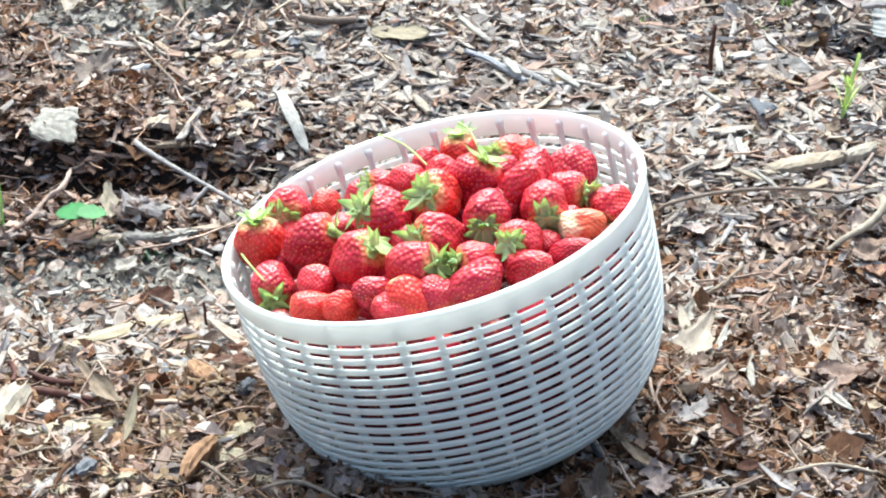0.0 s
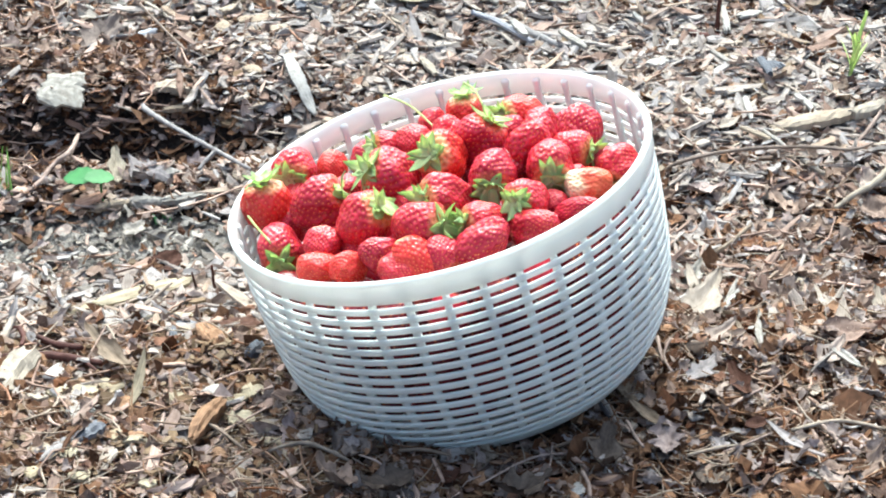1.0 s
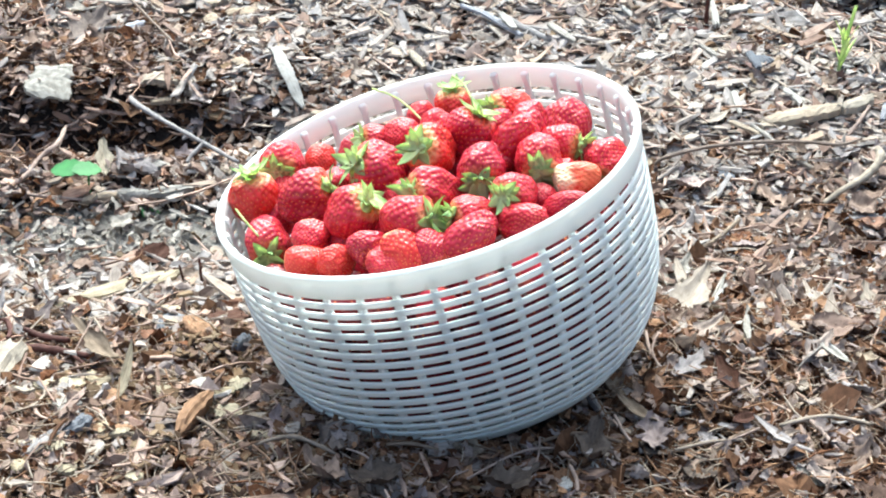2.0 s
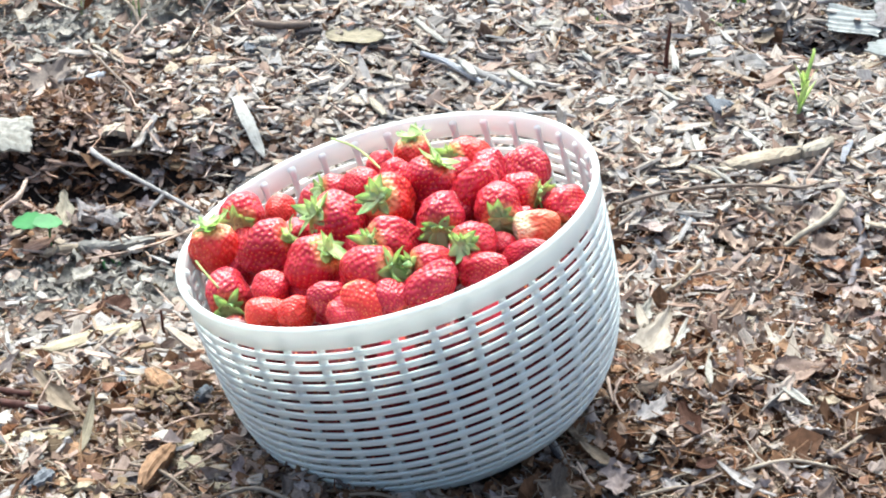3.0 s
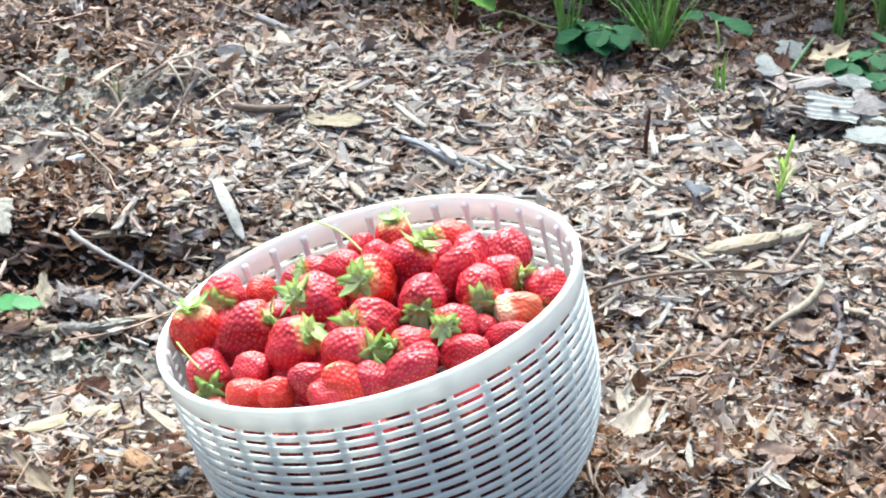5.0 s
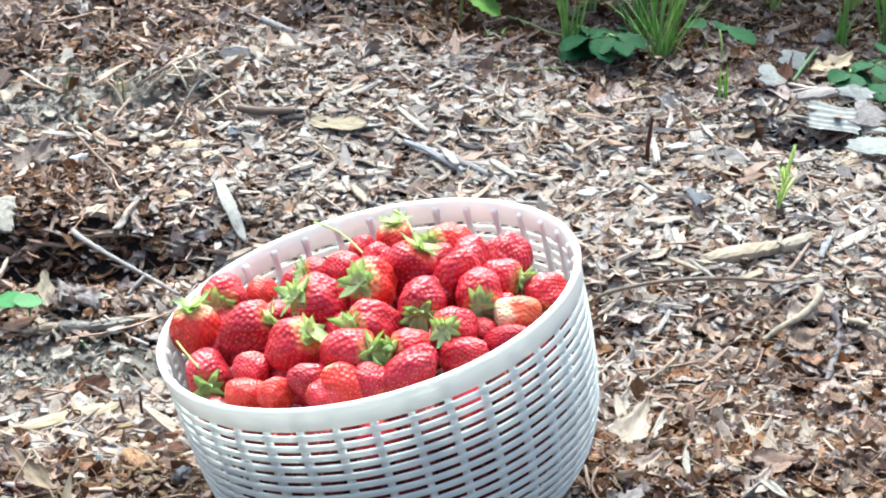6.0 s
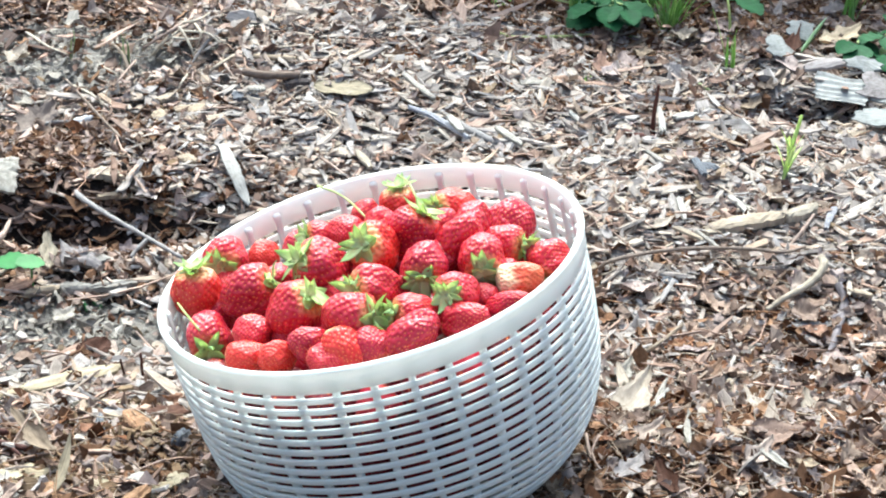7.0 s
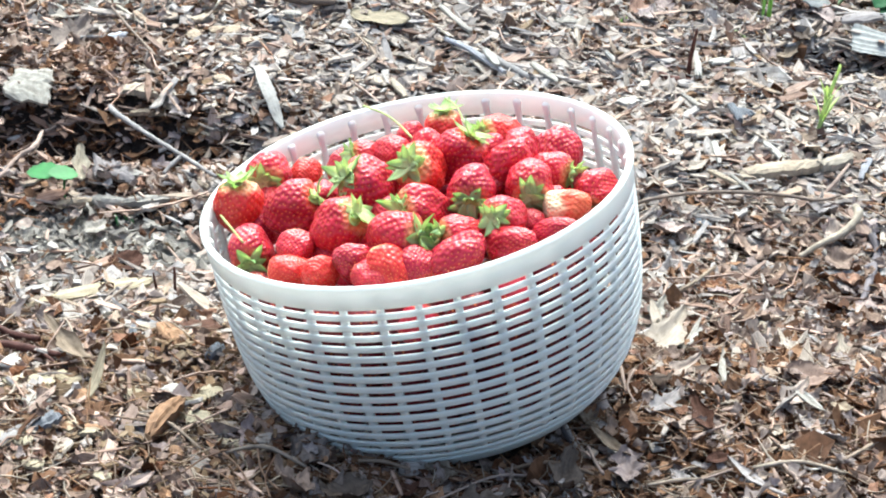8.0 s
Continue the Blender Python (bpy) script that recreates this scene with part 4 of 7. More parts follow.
def want_torn(x, y):
    w = 0.14 + 0.60 * bump2(x, y, 0.26, 0.03, 0.17, 0.20) + 0.22 * bump2(x, y, 0.30, 0.26, 0.16, 0.10) + 0.40 * front(y) * ease(-0.08, 0.05, x) + 0.7 * ease(0.66, 0.76, y) * ease(0.05, 0.2, x) + 0.35 * ease(-0.12, -0.26, x) * ease(0.40, 0.46, y) + 0.25 * ease(0.52, 0.66, y) + 0.4 * ease(0.74, 0.84, y) * ease(-0.02, -0.12, x) - 0.35 * ease(0.74, 0.82, y) * ease(0.03, 0.09, x) * ease(0.26, 0.18, x)
    return np.clip(w + 0.1 * rolling(x + 1, y, 0.07), 0.02, 1) * (1 - 0.9 * bare(x, y))


scatter_crumpled("torn_leaves", "torn and crumpled pale brown pieces of oak leaf", 51, 15000, want_torn, 0.0105, TORN)
scatter_crumpled("damp_torn_leaves", "dark damp crumpled pieces of leaf", 52, 5200, want_torn, 0.0125, DAMP_SHADE, (0.002, 0.009))


def scatter_strands(name, label, seed, n, want, size, thick, mat):
    rng = np.random.default_rng(seed)
    x, y = spots(rng, n, want)
    k = len(x)
    L = size * np.exp(rng.normal(0, 0.45, k))
    R = thick * np.exp(rng.normal(0, 0.35, k))
    u = np.linspace(-0.5, 0.5, 4)[None]
    bend, side = rng.normal(0, 0.22, k)[:, None], rng.normal(0, 0.25, k)[:, None]
    X, Y, Z = u * L[:, None], side * L[:, None] * u * u * 2, bend * L[:, None] * u * u
    rings = []
    for ang in (0.5, 2.6, 4.7):
        rr = R[:, None] * (1 - 1.2 * u * u)
        rings.append(np.stack((X + 0 * Y, Y + rr * math.cos(ang), Z + rr * math.sin(ang)), -1))
    V = np.stack(rings, 2).reshape(k, 12, 3)
    uv = np.zeros((k, 12, 2))
    uv[..., 0] = np.repeat(u + 0.5, 3, axis=1)
    z = lie(x, y) + rng.uniform(0.003, 0.013, k)
    V = turned(V, rng.uniform(0, 6.28, k), rng.normal(0, 0.2, k), rng.uniform(0, 6.28, k) * 0, x, y, z)
    o = (np.arange(k) * 12)[:, None]
    q = np.concatenate([o + np.array((s * 3 + i, s * 3 + (i + 1) % 3, s * 3 + 3 + (i + 1) % 3, s * 3 + 3 + i)) for s in range(3) for i in range(3)])
    ob = new(name, solid(name, V.reshape(-1, 3), [q], uv.reshape(-1, 2), mat, True))
    return tagged(ob, label, "plant fibres", kind="stuff")


scatter_strands("dark_needles", "dark damp needles and fibres in the litter, also standing in for shade", 43, 10000, want_damp_shade, 0.022, 0.0005, DAMP_SHADE)
scatter_strands("dry_needles", "dry brown needles and fibres tangled in the mulch", 41, 25000, want_shred, 0.017, 0.00040, SHRED)
scatter_strands("bark_strips", "thin torn strips of brown bark", 42, 5000, lambda x, y: (0.35 + 0.15 * front(y)) * (1 - 0.9 * bare(x, y)), 0.024, 0.0009, BROWN)


# ---- single twigs, leaves and plants ----
def twig(name, label, path, radii, mat, seed=1, category="twig", side=None):
    """A twig lying along the path; side: a short branch as (path, radii)."""
    top = thing(name, label, category, Matrix.Translation(path[0]))
    o = Vector(path[0])
    local = [Vector(p) - o for p in path]
    part("stem", tube_mesh(name, local, radii, mat, 9, 0.16, seed), None, top)
    for i, (bp, br) in enumerate(side or ()):
        part("branch", tube_mesh(name + "_branch", [Vector(p) - o for p in bp], br, mat, 7, 0.14, seed + 5 + i), None, top)
    return top


def on(x, y, up=0.0):
    return (x, y, float(lie(x, y)) + up)


def slab(name, label, at, size, yaw, mat, seed, category="wood chip", pitch=0.0, roll=0.0, group=""):
    """A single split piece of wood or bark: an uneven plate with splintered ends and a ridged top."""
    rng = np.random.default_rng(seed)
    L, W, H = size
    nu, nv = 13, 6
    u = np.linspace(-0.5, 0.5, nu)
    v = np.linspace(-0.5, 0.5, nv)
    U, V = np.meshgrid(u, v, indexing="ij")
    ends = rng.uniform(-0.16, 0.10, nv)
    edge = 1 - (0.25 if category in ("bark flake", "bark") else 0.6) * np.abs(2 * U) ** 2.5 * rng.uniform(0.6, 1.0) + rng.uniform(-0.13, 0.13, (nu, 1))
    X = (U * (1 + ends[None])) * L
    Y = V * W * edge + 0.10 * W * np.sin(U * 5 + seed)
    ridge = rng.uniform(-0.16, 0.16, (1, nv)) + rng.uniform(-0.09, 0.09, (nu, nv))
    arch = (1 - (2 * V) ** 2) * 0.5
    bow = rng.normal(0, 0.05) * (2 * U) ** 2 * L
    top = np.stack((X, Y, H * (0.5 + arch * 0.6 + ridge) * (1 - 0.5 * np.abs(2 * U) ** 4) + bow), -1).reshape(-1, 3)
    low = np.stack((X, Y, -H * 0.5 * (1 - 0.6 * np.abs(2 * U) ** 4) + bow), -1).reshape(-1, 3)
    i = np.arange(nu * nv).reshape(nu, nv)
    q = np.stack((i[:-1, :-1], i[1:, :-1], i[1:, 1:], i[:-1, 1:]), -1).reshape(-1, 4)
    n = nu * nv
    border = np.concatenate((i[:, 0], i[-1, 1:], i[::-1, -1][1:], i[0, ::-1][1:-1]))
    b2 = np.roll(border, -1)
    walls = np.stack((border, border + n, b2 + n, b2), -1)[:, ::-1]
    uv = np.stack((U + 0.5, V + 0.5), -1).reshape(-1, 2)
    ob = new(name, solid(name, np.concatenate((top, low)), [np.concatenate((q, (q + n)[:, ::-1], walls))], np.concatenate((uv, uv)), mat))
    ob.matrix_world = Matrix.Translation(on(at[0], at[1], H * 0.5 + (at[2] if len(at) > 2 else 0.006))) @ pose(0, 0, 0, roll, pitch, yaw)
    return tagged(ob, label, category, group)


def strip(name, label, path, widths, thick, mat, seed, category="wood chip", dome=0.4, tilt=0.0):
    """A split strip of wood or bark along a path: tapering, ragged at its edges, domed on top."""
    rng = np.random.default_rng(seed)
    P, W = np.array(path, float), np.array(widths, float)
    n, nv = 4 * (len(P) - 1) + 1, 6
    k = np.linspace(0, len(P) - 1, n)
    mid = np.stack([np.interp(k, np.arange(len(P)), P[:, c]) for c in range(3)], -1)
    for _ in range(2):
        mid[1:-1] = 0.25 * mid[:-2] + 0.5 * mid[1:-1] + 0.25 * mid[2:]
    wide = np.interp(k, np.arange(len(P)), W)
    way = np.gradient(mid, axis=0)
    way[:, 2] = 0
    way /= np.linalg.norm(way, axis=1)[:, None]
    side = np.stack((-way[:, 1], way[:, 0], 0 * way[:, 0]), -1)
    v = np.linspace(-0.5, 0.5, nv)
    across = v[None] * wide[:, None] * (1 + rng.uniform(-0.12, 0.12, (n, nv)))
    pts = mid[:, None] + side[:, None] * across[..., None]
    pts[..., 2] += tilt * across
    ragged = rng.uniform(-1, 1, (2, nv)) * 0.35
    pts[0] -= way[0] * (ragged[0] * W[0])[:, None]
    pts[-1] += way[-1] * (ragged[1] * W[-1])[:, None]
    rise = thick * (0.5 + dome * (1 - 4 * v ** 2))[None] + rng.uniform(-0.12, 0.12, (n, nv)) * thick
    top, low = pts.copy(), pts.copy()
    top[..., 2] += rise
    low[..., 2] -= thick * 0.5
    i = np.arange(n * nv).reshape(n, nv)
    q = np.stack((i[:-1, :-1], i[1:, :-1], i[1:, 1:], i[:-1, 1:]), -1).reshape(-1, 4)
    m = n * nv
    border = np.concatenate((i[:, 0], i[-1, 1:], i[::-1, -1][1:], i[0, ::-1][1:-1]))
    b2 = np.roll(border, -1)
    walls = np.stack((border, border + m, b2 + m, b2), -1)[:, ::-1]
    uv = np.stack(np.broadcast_arrays((k / k[-1])[:, None], v[None] + 0.5), -1).reshape(-1, 2)
    V = np.concatenate((top.reshape(-1, 3), low.reshape(-1, 3)))
    ob = new(name, solid(name, V - P[0], [np.concatenate((q, (q + m)[:, ::-1], walls))], np.concatenate((uv, uv)), mat))
    ob.matrix_world = Matrix.Translation(path[0])
    return tagged(ob, label, category)


def leaf_mesh(name, L, W, lobes, curl, fold, seed, mat, wave=0.13, crumple=0.022):
    """A dry leaf: lobed outline, midrib, curled and folded, two skins thick."""
    rng = np.random.default_rng(seed)
    nu, nv = 25, 9
    s = np.linspace(0, 1, nu)
    v = np.linspace(-1, 1, nv)
    env = np.sin(np.pi * np.clip(s, 0, 1) ** 0.8) ** 0.7
    if lobes:
        cut = 0.81 + 0.19 * np.cos(2 * np.pi * lobes * s + 0.5)
        env = env * np.clip(cut + 0.08 * rng.normal(size=nu), 0.3, 1.1)
    else:
        env = env * (1 + 0.06 * rng.normal(size=nu))
    env[0], env[-1] = 0.03, 0.04
    S, V = np.meshgrid(s, v, indexing="ij")
    X = (S - 0.5) * L + np.abs(V) * env[:, None] * W * 0.12
    Y = V * env[:, None] * W / 2
    Z = curl * (S - 0.4) ** 2 * L * 2 + fold * np.abs(Y) * 1.2 + wave * W * np.sin(3.1 * S * 3 + 2.2 * V + seed) * np.abs(V) * 0.5 + wave * W * 0.4 * np.sin(7 * S + 5 * V)
    Z = Z + rng.normal(0, crumple, (nu, nv)) * W
    up = np.stack((X, Y, Z), -1).reshape(-1, 3)
    low = up - np.array((0, 0, 0.0004))
    i = np.arange(nu * nv).reshape(nu, nv)
    q = np.stack((i[:-1, :-1], i[1:, :-1], i[1:, 1:], i[:-1, 1:]), -1).reshape(-1, 4)
    n = nu * nv
    border = np.concatenate((i[:, 0], i[-1, 1:], i[::-1, -1][1:], i[0, ::-1][1:-1]))
    b2 = np.roll(border, -1)
    walls = np.stack((border, border + n, b2 + n, b2), -1)[:, ::-1]
    uv = np.stack((S, V * 0.5 + 0.5), -1).reshape(-1, 2)
    return solid(name, np.concatenate((up, low)), [np.concatenate((q, (q + n)[:, ::-1], walls))], np.concatenate((uv, uv)), mat, True)


def leaf(label, at, L, W, yaw, lobes=4, curl=0.2, fold=0.25, seed=1, mat=None, roll=0.0, pitch=0.0, up=0.010, wave=0.13, crumple=0.022):
    ob = new("dead_leaf", leaf_mesh("dead_leaf", L, W, lobes, curl, fold, seed, mat or LEAF, wave, crumple))
    ob.matrix_world = Matrix.Translation(on(at[0], at[1], up)) @ pose(0, 0, 0, roll, pitch, yaw)
    return tagged(ob, label, "dead leaf")


# leaf skins of single tones
def one_leaf(name, low, high):
    return fibrous(name, ((0.0, low), (1.0, high)), 0.7, 0.35, (6.0, 8.0, 1.0), 0.4, thin=0.3)


TAN_LEAF = one_leaf("tan leaf", (0.25, 0.19, 0.135), (0.31, 0.245, 0.18))
OLIVE_LEAF = one_leaf("olive tan leaf", (0.29, 0.245, 0.175), (0.35, 0.30, 0.21))
PALE_LEAF = one_leaf("bleached leaf", (0.33, 0.30, 0.26), (0.39, 0.35, 0.30))
PINK_LEAF = one_leaf("pinkish grey leaf", (0.22, 0.175, 0.15), (0.29, 0.235, 0.20))
RUST_LEAF = one_leaf("rust brown leaf", (0.075, 0.036, 0.025), (0.11, 0.055, 0.037))
GREY_LEAF = one_leaf("grey brown leaf", (0.115, 0.088, 0.070), (0.165, 0.13, 0.105))

LILAC_BARK = fibrous("lilac grey bark", ((0.0, (0.162, 0.143, 0.148)), (1.0, (0.221, 0.197, 0.201))), 0.8, 0.4)
STRAW = fibrous("bleached straw", ((0.0, (0.418, 0.360, 0.279)), (1.0, (0.534, 0.476, 0.384))), 0.8, 0.3)
WHITE_LEAF = one_leaf("whitish leaf", (0.352, 0.324, 0.282), (0.422, 0.391, 0.338))
RUST_TAN = one_leaf("rusty tan leaf", (0.20, 0.125, 0.085), (0.27, 0.175, 0.12))
BRIGHT_CHIP = fibrous("bright cream wood", ((0.0, (0.353, 0.296, 0.195)), (0.5, (0.397, 0.347, 0.246)), (1.0, (0.328, 0.265, 0.170))), 0.8, 0.25, (1.5, 12.0, 1.0))
WHITE_CHIP = fibrous("whitish split wood", ((0.0, (0.368, 0.348, 0.317)), (1.0, (0.406, 0.380, 0.336))), 0.8, 0.25, (1.5, 12.0, 1.0))
TAN_TWIG = fibrous("tan root bark", ((0.0, (0.30, 0.225, 0.185)), (1.0, (0.38, 0.29, 0.24))), 0.8, 0.4)
TAN_WOOD = fibrous("tan split wood", ((0.0, (0.30, 0.24, 0.175)), (1.0, (0.36, 0.29, 0.21))), 0.8, 0.4, (1.5, 20.0, 1.0))
BLEACHED = fibrous("bleached wood", ((0.0, (0.28, 0.26, 0.23)), (1.0, (0.345, 0.318, 0.275))), 0.8, 0.35, (1.5, 16.0, 1.0))
CREAM_LEAF = one_leaf("bleached cream leaf", (0.403, 0.346, 0.258), (0.461, 0.403, 0.310))
ORANGE_LEAF = one_leaf("rust orange leaf", (0.22, 0.105, 0.058), (0.29, 0.145, 0.08))
SLATE_PALE = fibrous("pale blue grey bark", ((0.0, (0.25, 0.25, 0.27)), (1.0, (0.33, 0.33, 0.35))), 0.8, 0.4)
TAN_BRIGHT = one_leaf("bright tan leaf", (0.50, 0.40, 0.28), (0.58, 0.475, 0.34))
SLATE = fibrous("slate grey bark", ((0.0, (0.10, 0.105, 0.12)), (1.0, (0.19, 0.195, 0.21))), 0.7, 0.4)
GREY_PALE = one_leaf("pale grey leaf", (0.32, 0.285, 0.275), (0.40, 0.36, 0.345))
TAN_PALE = one_leaf("pale tan leaf", (0.36, 0.305, 0.245), (0.44, 0.375, 0.31))

# twigs, wood and leaves that lie singly
twig("twig", "straight grey twig with a short side stub over the hollow", ((-0.219, 0.421, 0.011), (-0.214, 0.410, 0.011), (-0.194, 0.385, 0.011), (-0.174, 0.362, 0.011), (-0.160, 0.348, 0.010), (-0.134, 0.322, 0.008)), (0.0015, 0.0023, 0.0016, 0.0016, 0.0015, 0.0013), GREY_TWIG, 3, "twig", side=[(((-0.160, 0.348, 0.010), (-0.167, 0.339, 0.006), (-0.171, 0.332, 0.003)), (0.0016, 0.0015, 0.0013))])
twig("root", "pale forked rootlet running over the soil", ((-0.269, 0.429, -0.017), (-0.264, 0.352, 0.008), (-0.274, 0.337, 0.005), (-0.282, 0.317, 0.001), (-0.293, 0.303, -0.002), (-0.304, 0.292, -0.003)), (0.0014, 0.0017, 0.0019, 0.0018, 0.0016, 0.0016), TAN_TWIG, 12, "root", side=[(((-0.270, 0.435, -0.020), (-0.265, 0.436, -0.019), (-0.260, 0.438, -0.016)), (0.0014, 0.0012, 0.001))])
twig("root", "thin curved rootlet on grey soil", ((-0.300, 0.296, -0.003), (-0.289, 0.298, -0.003), (-0.273, 0.295, -0.004), (-0.253, 0.293, -0.005), (-0.226, 0.294, -0.009)), (0.0012, 0.0013, 0.0012, 0.0012, 0.0008), TAN_TWIG, 32, "root")
twig("twig", "thin curved brown twig arching over wood chips", ((0.156, 0.339, -0.006), (0.163, 0.334, 0.004), (0.177, 0.336, 0.008), (0.202, 0.343, 0.010), (0.233, 0.343, 0.013), (0.266, 0.347, 0.011), (0.290, 0.345, 0.010), (0.306, 0.349, 0.013)), (0.0013, 0.0013, 0.0013, 0.0015, 0.0013, 0.0013, 0.0012, 0.0008), BROWN_TWIG, 5, "twig")
twig("twig", "short dark twig under an arching one", ((0.220, 0.352, -0.001), (0.235, 0.348, 0.002), (0.251, 0.344, 0.001), (0.268, 0.333, -0.004)), (0.0012, 0.0014, 0.0013, 0.0009), BROWN_TWIG, 33, "twig")
twig("twig", "thin tan stick leaning across a pale one", ((0.298, 0.372, 0.001), (0.307, 0.380, 0.009), (0.318, 0.401, 0.013)), (0.0014, 0.0014, 0.0012), TAN_TWIG, 34, "twig")
twig("stick", "short stick, brown at one end and pale at the other", ((0.224, 0.264, -0.008), (0.243, 0.268, -0.008), (0.270, 0.270, -0.008)), (0.0026, 0.0028, 0.0028), GREY_TWIG, 9, "stick")
twig("stick", "small cream stick among grey chips", ((0.177, 0.421, 0.009), (0.183, 0.403, 0.009), (0.190, 0.389, 0.008)), (0.0018, 0.002, 0.0018), CREAM, 35, "stick")
twig("stick", "grey stick half buried in leaf litter", ((0.284, 0.261, -0.007), (0.296, 0.263, -0.006), (0.312, 0.266, -0.006)), (0.0026, 0.003, 0.003), GREY_TWIG, 36, "stick")
twig("stick", "bent pale stick with peeling bark", ((0.272, 0.282, -0.004), (0.284, 0.289, 0.002), (0.301, 0.301, 0.006), (0.310, 0.310, 0.010), (0.315, 0.319, 0.014), (0.313, 0.327, 0.016)), (0.0017, 0.0022, 0.0026, 0.0030, 0.0034, 0.0021), CREAM, 10, "stick")
strip("split_stick", "long bleached split stick lying on the chips", ((0.237, 0.384, 0.006), (0.251, 0.384, 0.010), (0.269, 0.398, 0.007), (0.287, 0.403, 0.008), (0.299, 0.402, 0.010)), (0.0066, 0.0145, 0.0158, 0.0145, 0.0119), 0.0050, CREAM, 4, "stick", 0.4)
strip("split_stick", "broken end of a bleached split stick", ((0.297, 0.401, 0.010), (0.306, 0.401, 0.013), (0.320, 0.409, 0.014)), (0.0103, 0.0129, 0.0077), 0.0050, CREAM, 6, "stick", 0.4)
twig("forked_stick", "slate grey crooked stick lying on leaf litter", ((0.325, 0.312, 0.002), (0.328, 0.301, -0.004), (0.325, 0.285, -0.008), (0.317, 0.255, -0.005), (0.311, 0.234, -0.006), (0.301, 0.202, -0.004)), (0.0030, 0.0027, 0.0028, 0.0025, 0.0021, 0.0015), LILAC_BARK, 8, "stick", side=[(((0.325, 0.284, -0.007), (0.317, 0.275, -0.005), (0.309, 0.265, -0.004)), (0.0022, 0.0019, 0.0012)), (((0.311, 0.234, -0.006), (0.302, 0.214, -0.005), (0.294, 0.194, -0.000)), (0.0018, 0.0015, 0.0010))])
strip("bark_strip", "whitish curled strip of bark", ((0.260, 0.430, 0.012), (0.267, 0.421, 0.010), (0.272, 0.407, 0.008)), (0.0043, 0.0047, 0.0026), 0.0020, WHITE_CHIP, 311, "bark", 0.4)
strip("wood_chip", "narrow white chip of split wood", ((0.222, 0.427, 0.011), (0.224, 0.410, 0.010), (0.224, 0.393, 0.010)), (0.0048, 0.0048, 0.0020), 0.0020, WHITE_CHIP, 312, "wood chip", 0.4)
strip("bark_strip", "lilac grey strip of bark", ((0.338, 0.427, 0.007), (0.330, 0.403, 0.010), (0.325, 0.385, 0.009)), (0.0057, 0.0053, 0.0033), 0.0020, SLATE_PALE, 313, "bark", 0.4)
strip("wood_chip", "long pale splinter of wood", ((0.216, 0.385, 0.008), (0.226, 0.376, 0.008), (0.235, 0.365, 0.008)), (0.0029, 0.0043, 0.0024), 0.0020, CREAM, 314, "wood chip", 0.4)
strip("wood_chip", "greyish splinter across the chips", ((0.231, 0.377, 0.009), (0.238, 0.365, 0.009), (0.245, 0.352, 0.008)), (0.0026, 0.0030, 0.0021), 0.0020, BLEACHED, 315, "wood chip", 0.4)
strip("wood_chip", "cream splinter at the bed's foot", ((0.332, 0.306, 0.000), (0.339, 0.305, -0.000), (0.347, 0.299, -0.000)), (0.0046, 0.0052, 0.0040), 0.0020, CREAM, 316, "wood chip", 0.4)
strip("wood_chip", "pale curved splinter on grey litter", ((0.254, 0.339, 0.005), (0.260, 0.333, 0.003), (0.269, 0.327, 0.000)), (0.0025, 0.0040, 0.0025), 0.0020, CREAM, 317, "wood chip", 0.4)
strip("wood_chip", "thin tan splinter leaning over leaves", ((0.177, 0.203, 0.002), (0.192, 0.219, 0.002), (0.211, 0.253, -0.001)), (0.0016, 0.0025, 0.0021), 0.0020, TAN_WOOD, 318, "wood chip", 0.4)
strip("wood_chip", "white splinter standing in the litter", ((0.178, 0.090, 0.027), (0.185, 0.123, 0.015), (0.191, 0.138, 0.013)), (0.0021, 0.0032, 0.0025), 0.0020, WHITE_CHIP, 319, "wood chip", 0.4)
strip("wood_chip", "whitish splinter in dark leaf litter", ((0.235, 0.017, 0.044), (0.242, 0.008, 0.043), (0.249, -0.003, 0.042)), (0.0022, 0.0033, 0.0018), 0.0020, WHITE_CHIP, 320, "wood chip", 0.4)
strip("bark_strip", "slate grey strip of bark among pale chips", ((0.023, 0.554, 0.025), (0.040, 0.547, 0.022), (0.053, 0.540, 0.017), (0.069, 0.520, 0.015)), (0.0034, 0.0050, 0.0062, 0.0034), 0.0020, SLATE_PALE, 321, "bark", 0.4)
strip("wood_chip", "bright white chip on a grey strip of bark", ((0.054, 0.542, 0.023), (0.060, 0.533, 0.020), (0.064, 0.523, 0.019)), (0.0054, 0.0068, 0.0036), 0.0020, WHITE_CHIP, 322, "wood chip", 0.4)
strip("wood_chip", "pale chip of split wood on the mulch", ((0.091, 0.538, 0.016), (0.100, 0.526, 0.015), (0.110, 0.515, 0.012)), (0.0049, 0.0074, 0.0039), 0.0020, BLEACHED, 323, "wood chip", 0.4)
strip("bark_strip", "thin dark strip of bark", ((0.067, 0.561, 0.019), (0.077, 0.557, 0.018), (0.086, 0.556, 0.018)), (0.0043, 0.0057, 0.0029), 0.0020, DARK_BARK, 324, "bark", 0.4)
strip("wood_chip", "whitish chip of split wood", ((0.020, 0.615, 0.026), (0.033, 0.581, 0.028), (0.043, 0.568, 0.026)), (0.0041, 0.0055, 0.0032), 0.0020, BLEACHED, 325, "wood chip", 0.4)
strip("wood_chip", "cream chip of split wood", ((-0.016, 0.495, 0.014), (-0.010, 0.485, 0.012), (-0.005, 0.473, 0.010)), (0.0040, 0.0066, 0.0035), 0.0020, CREAM, 326, "wood chip", 0.4)
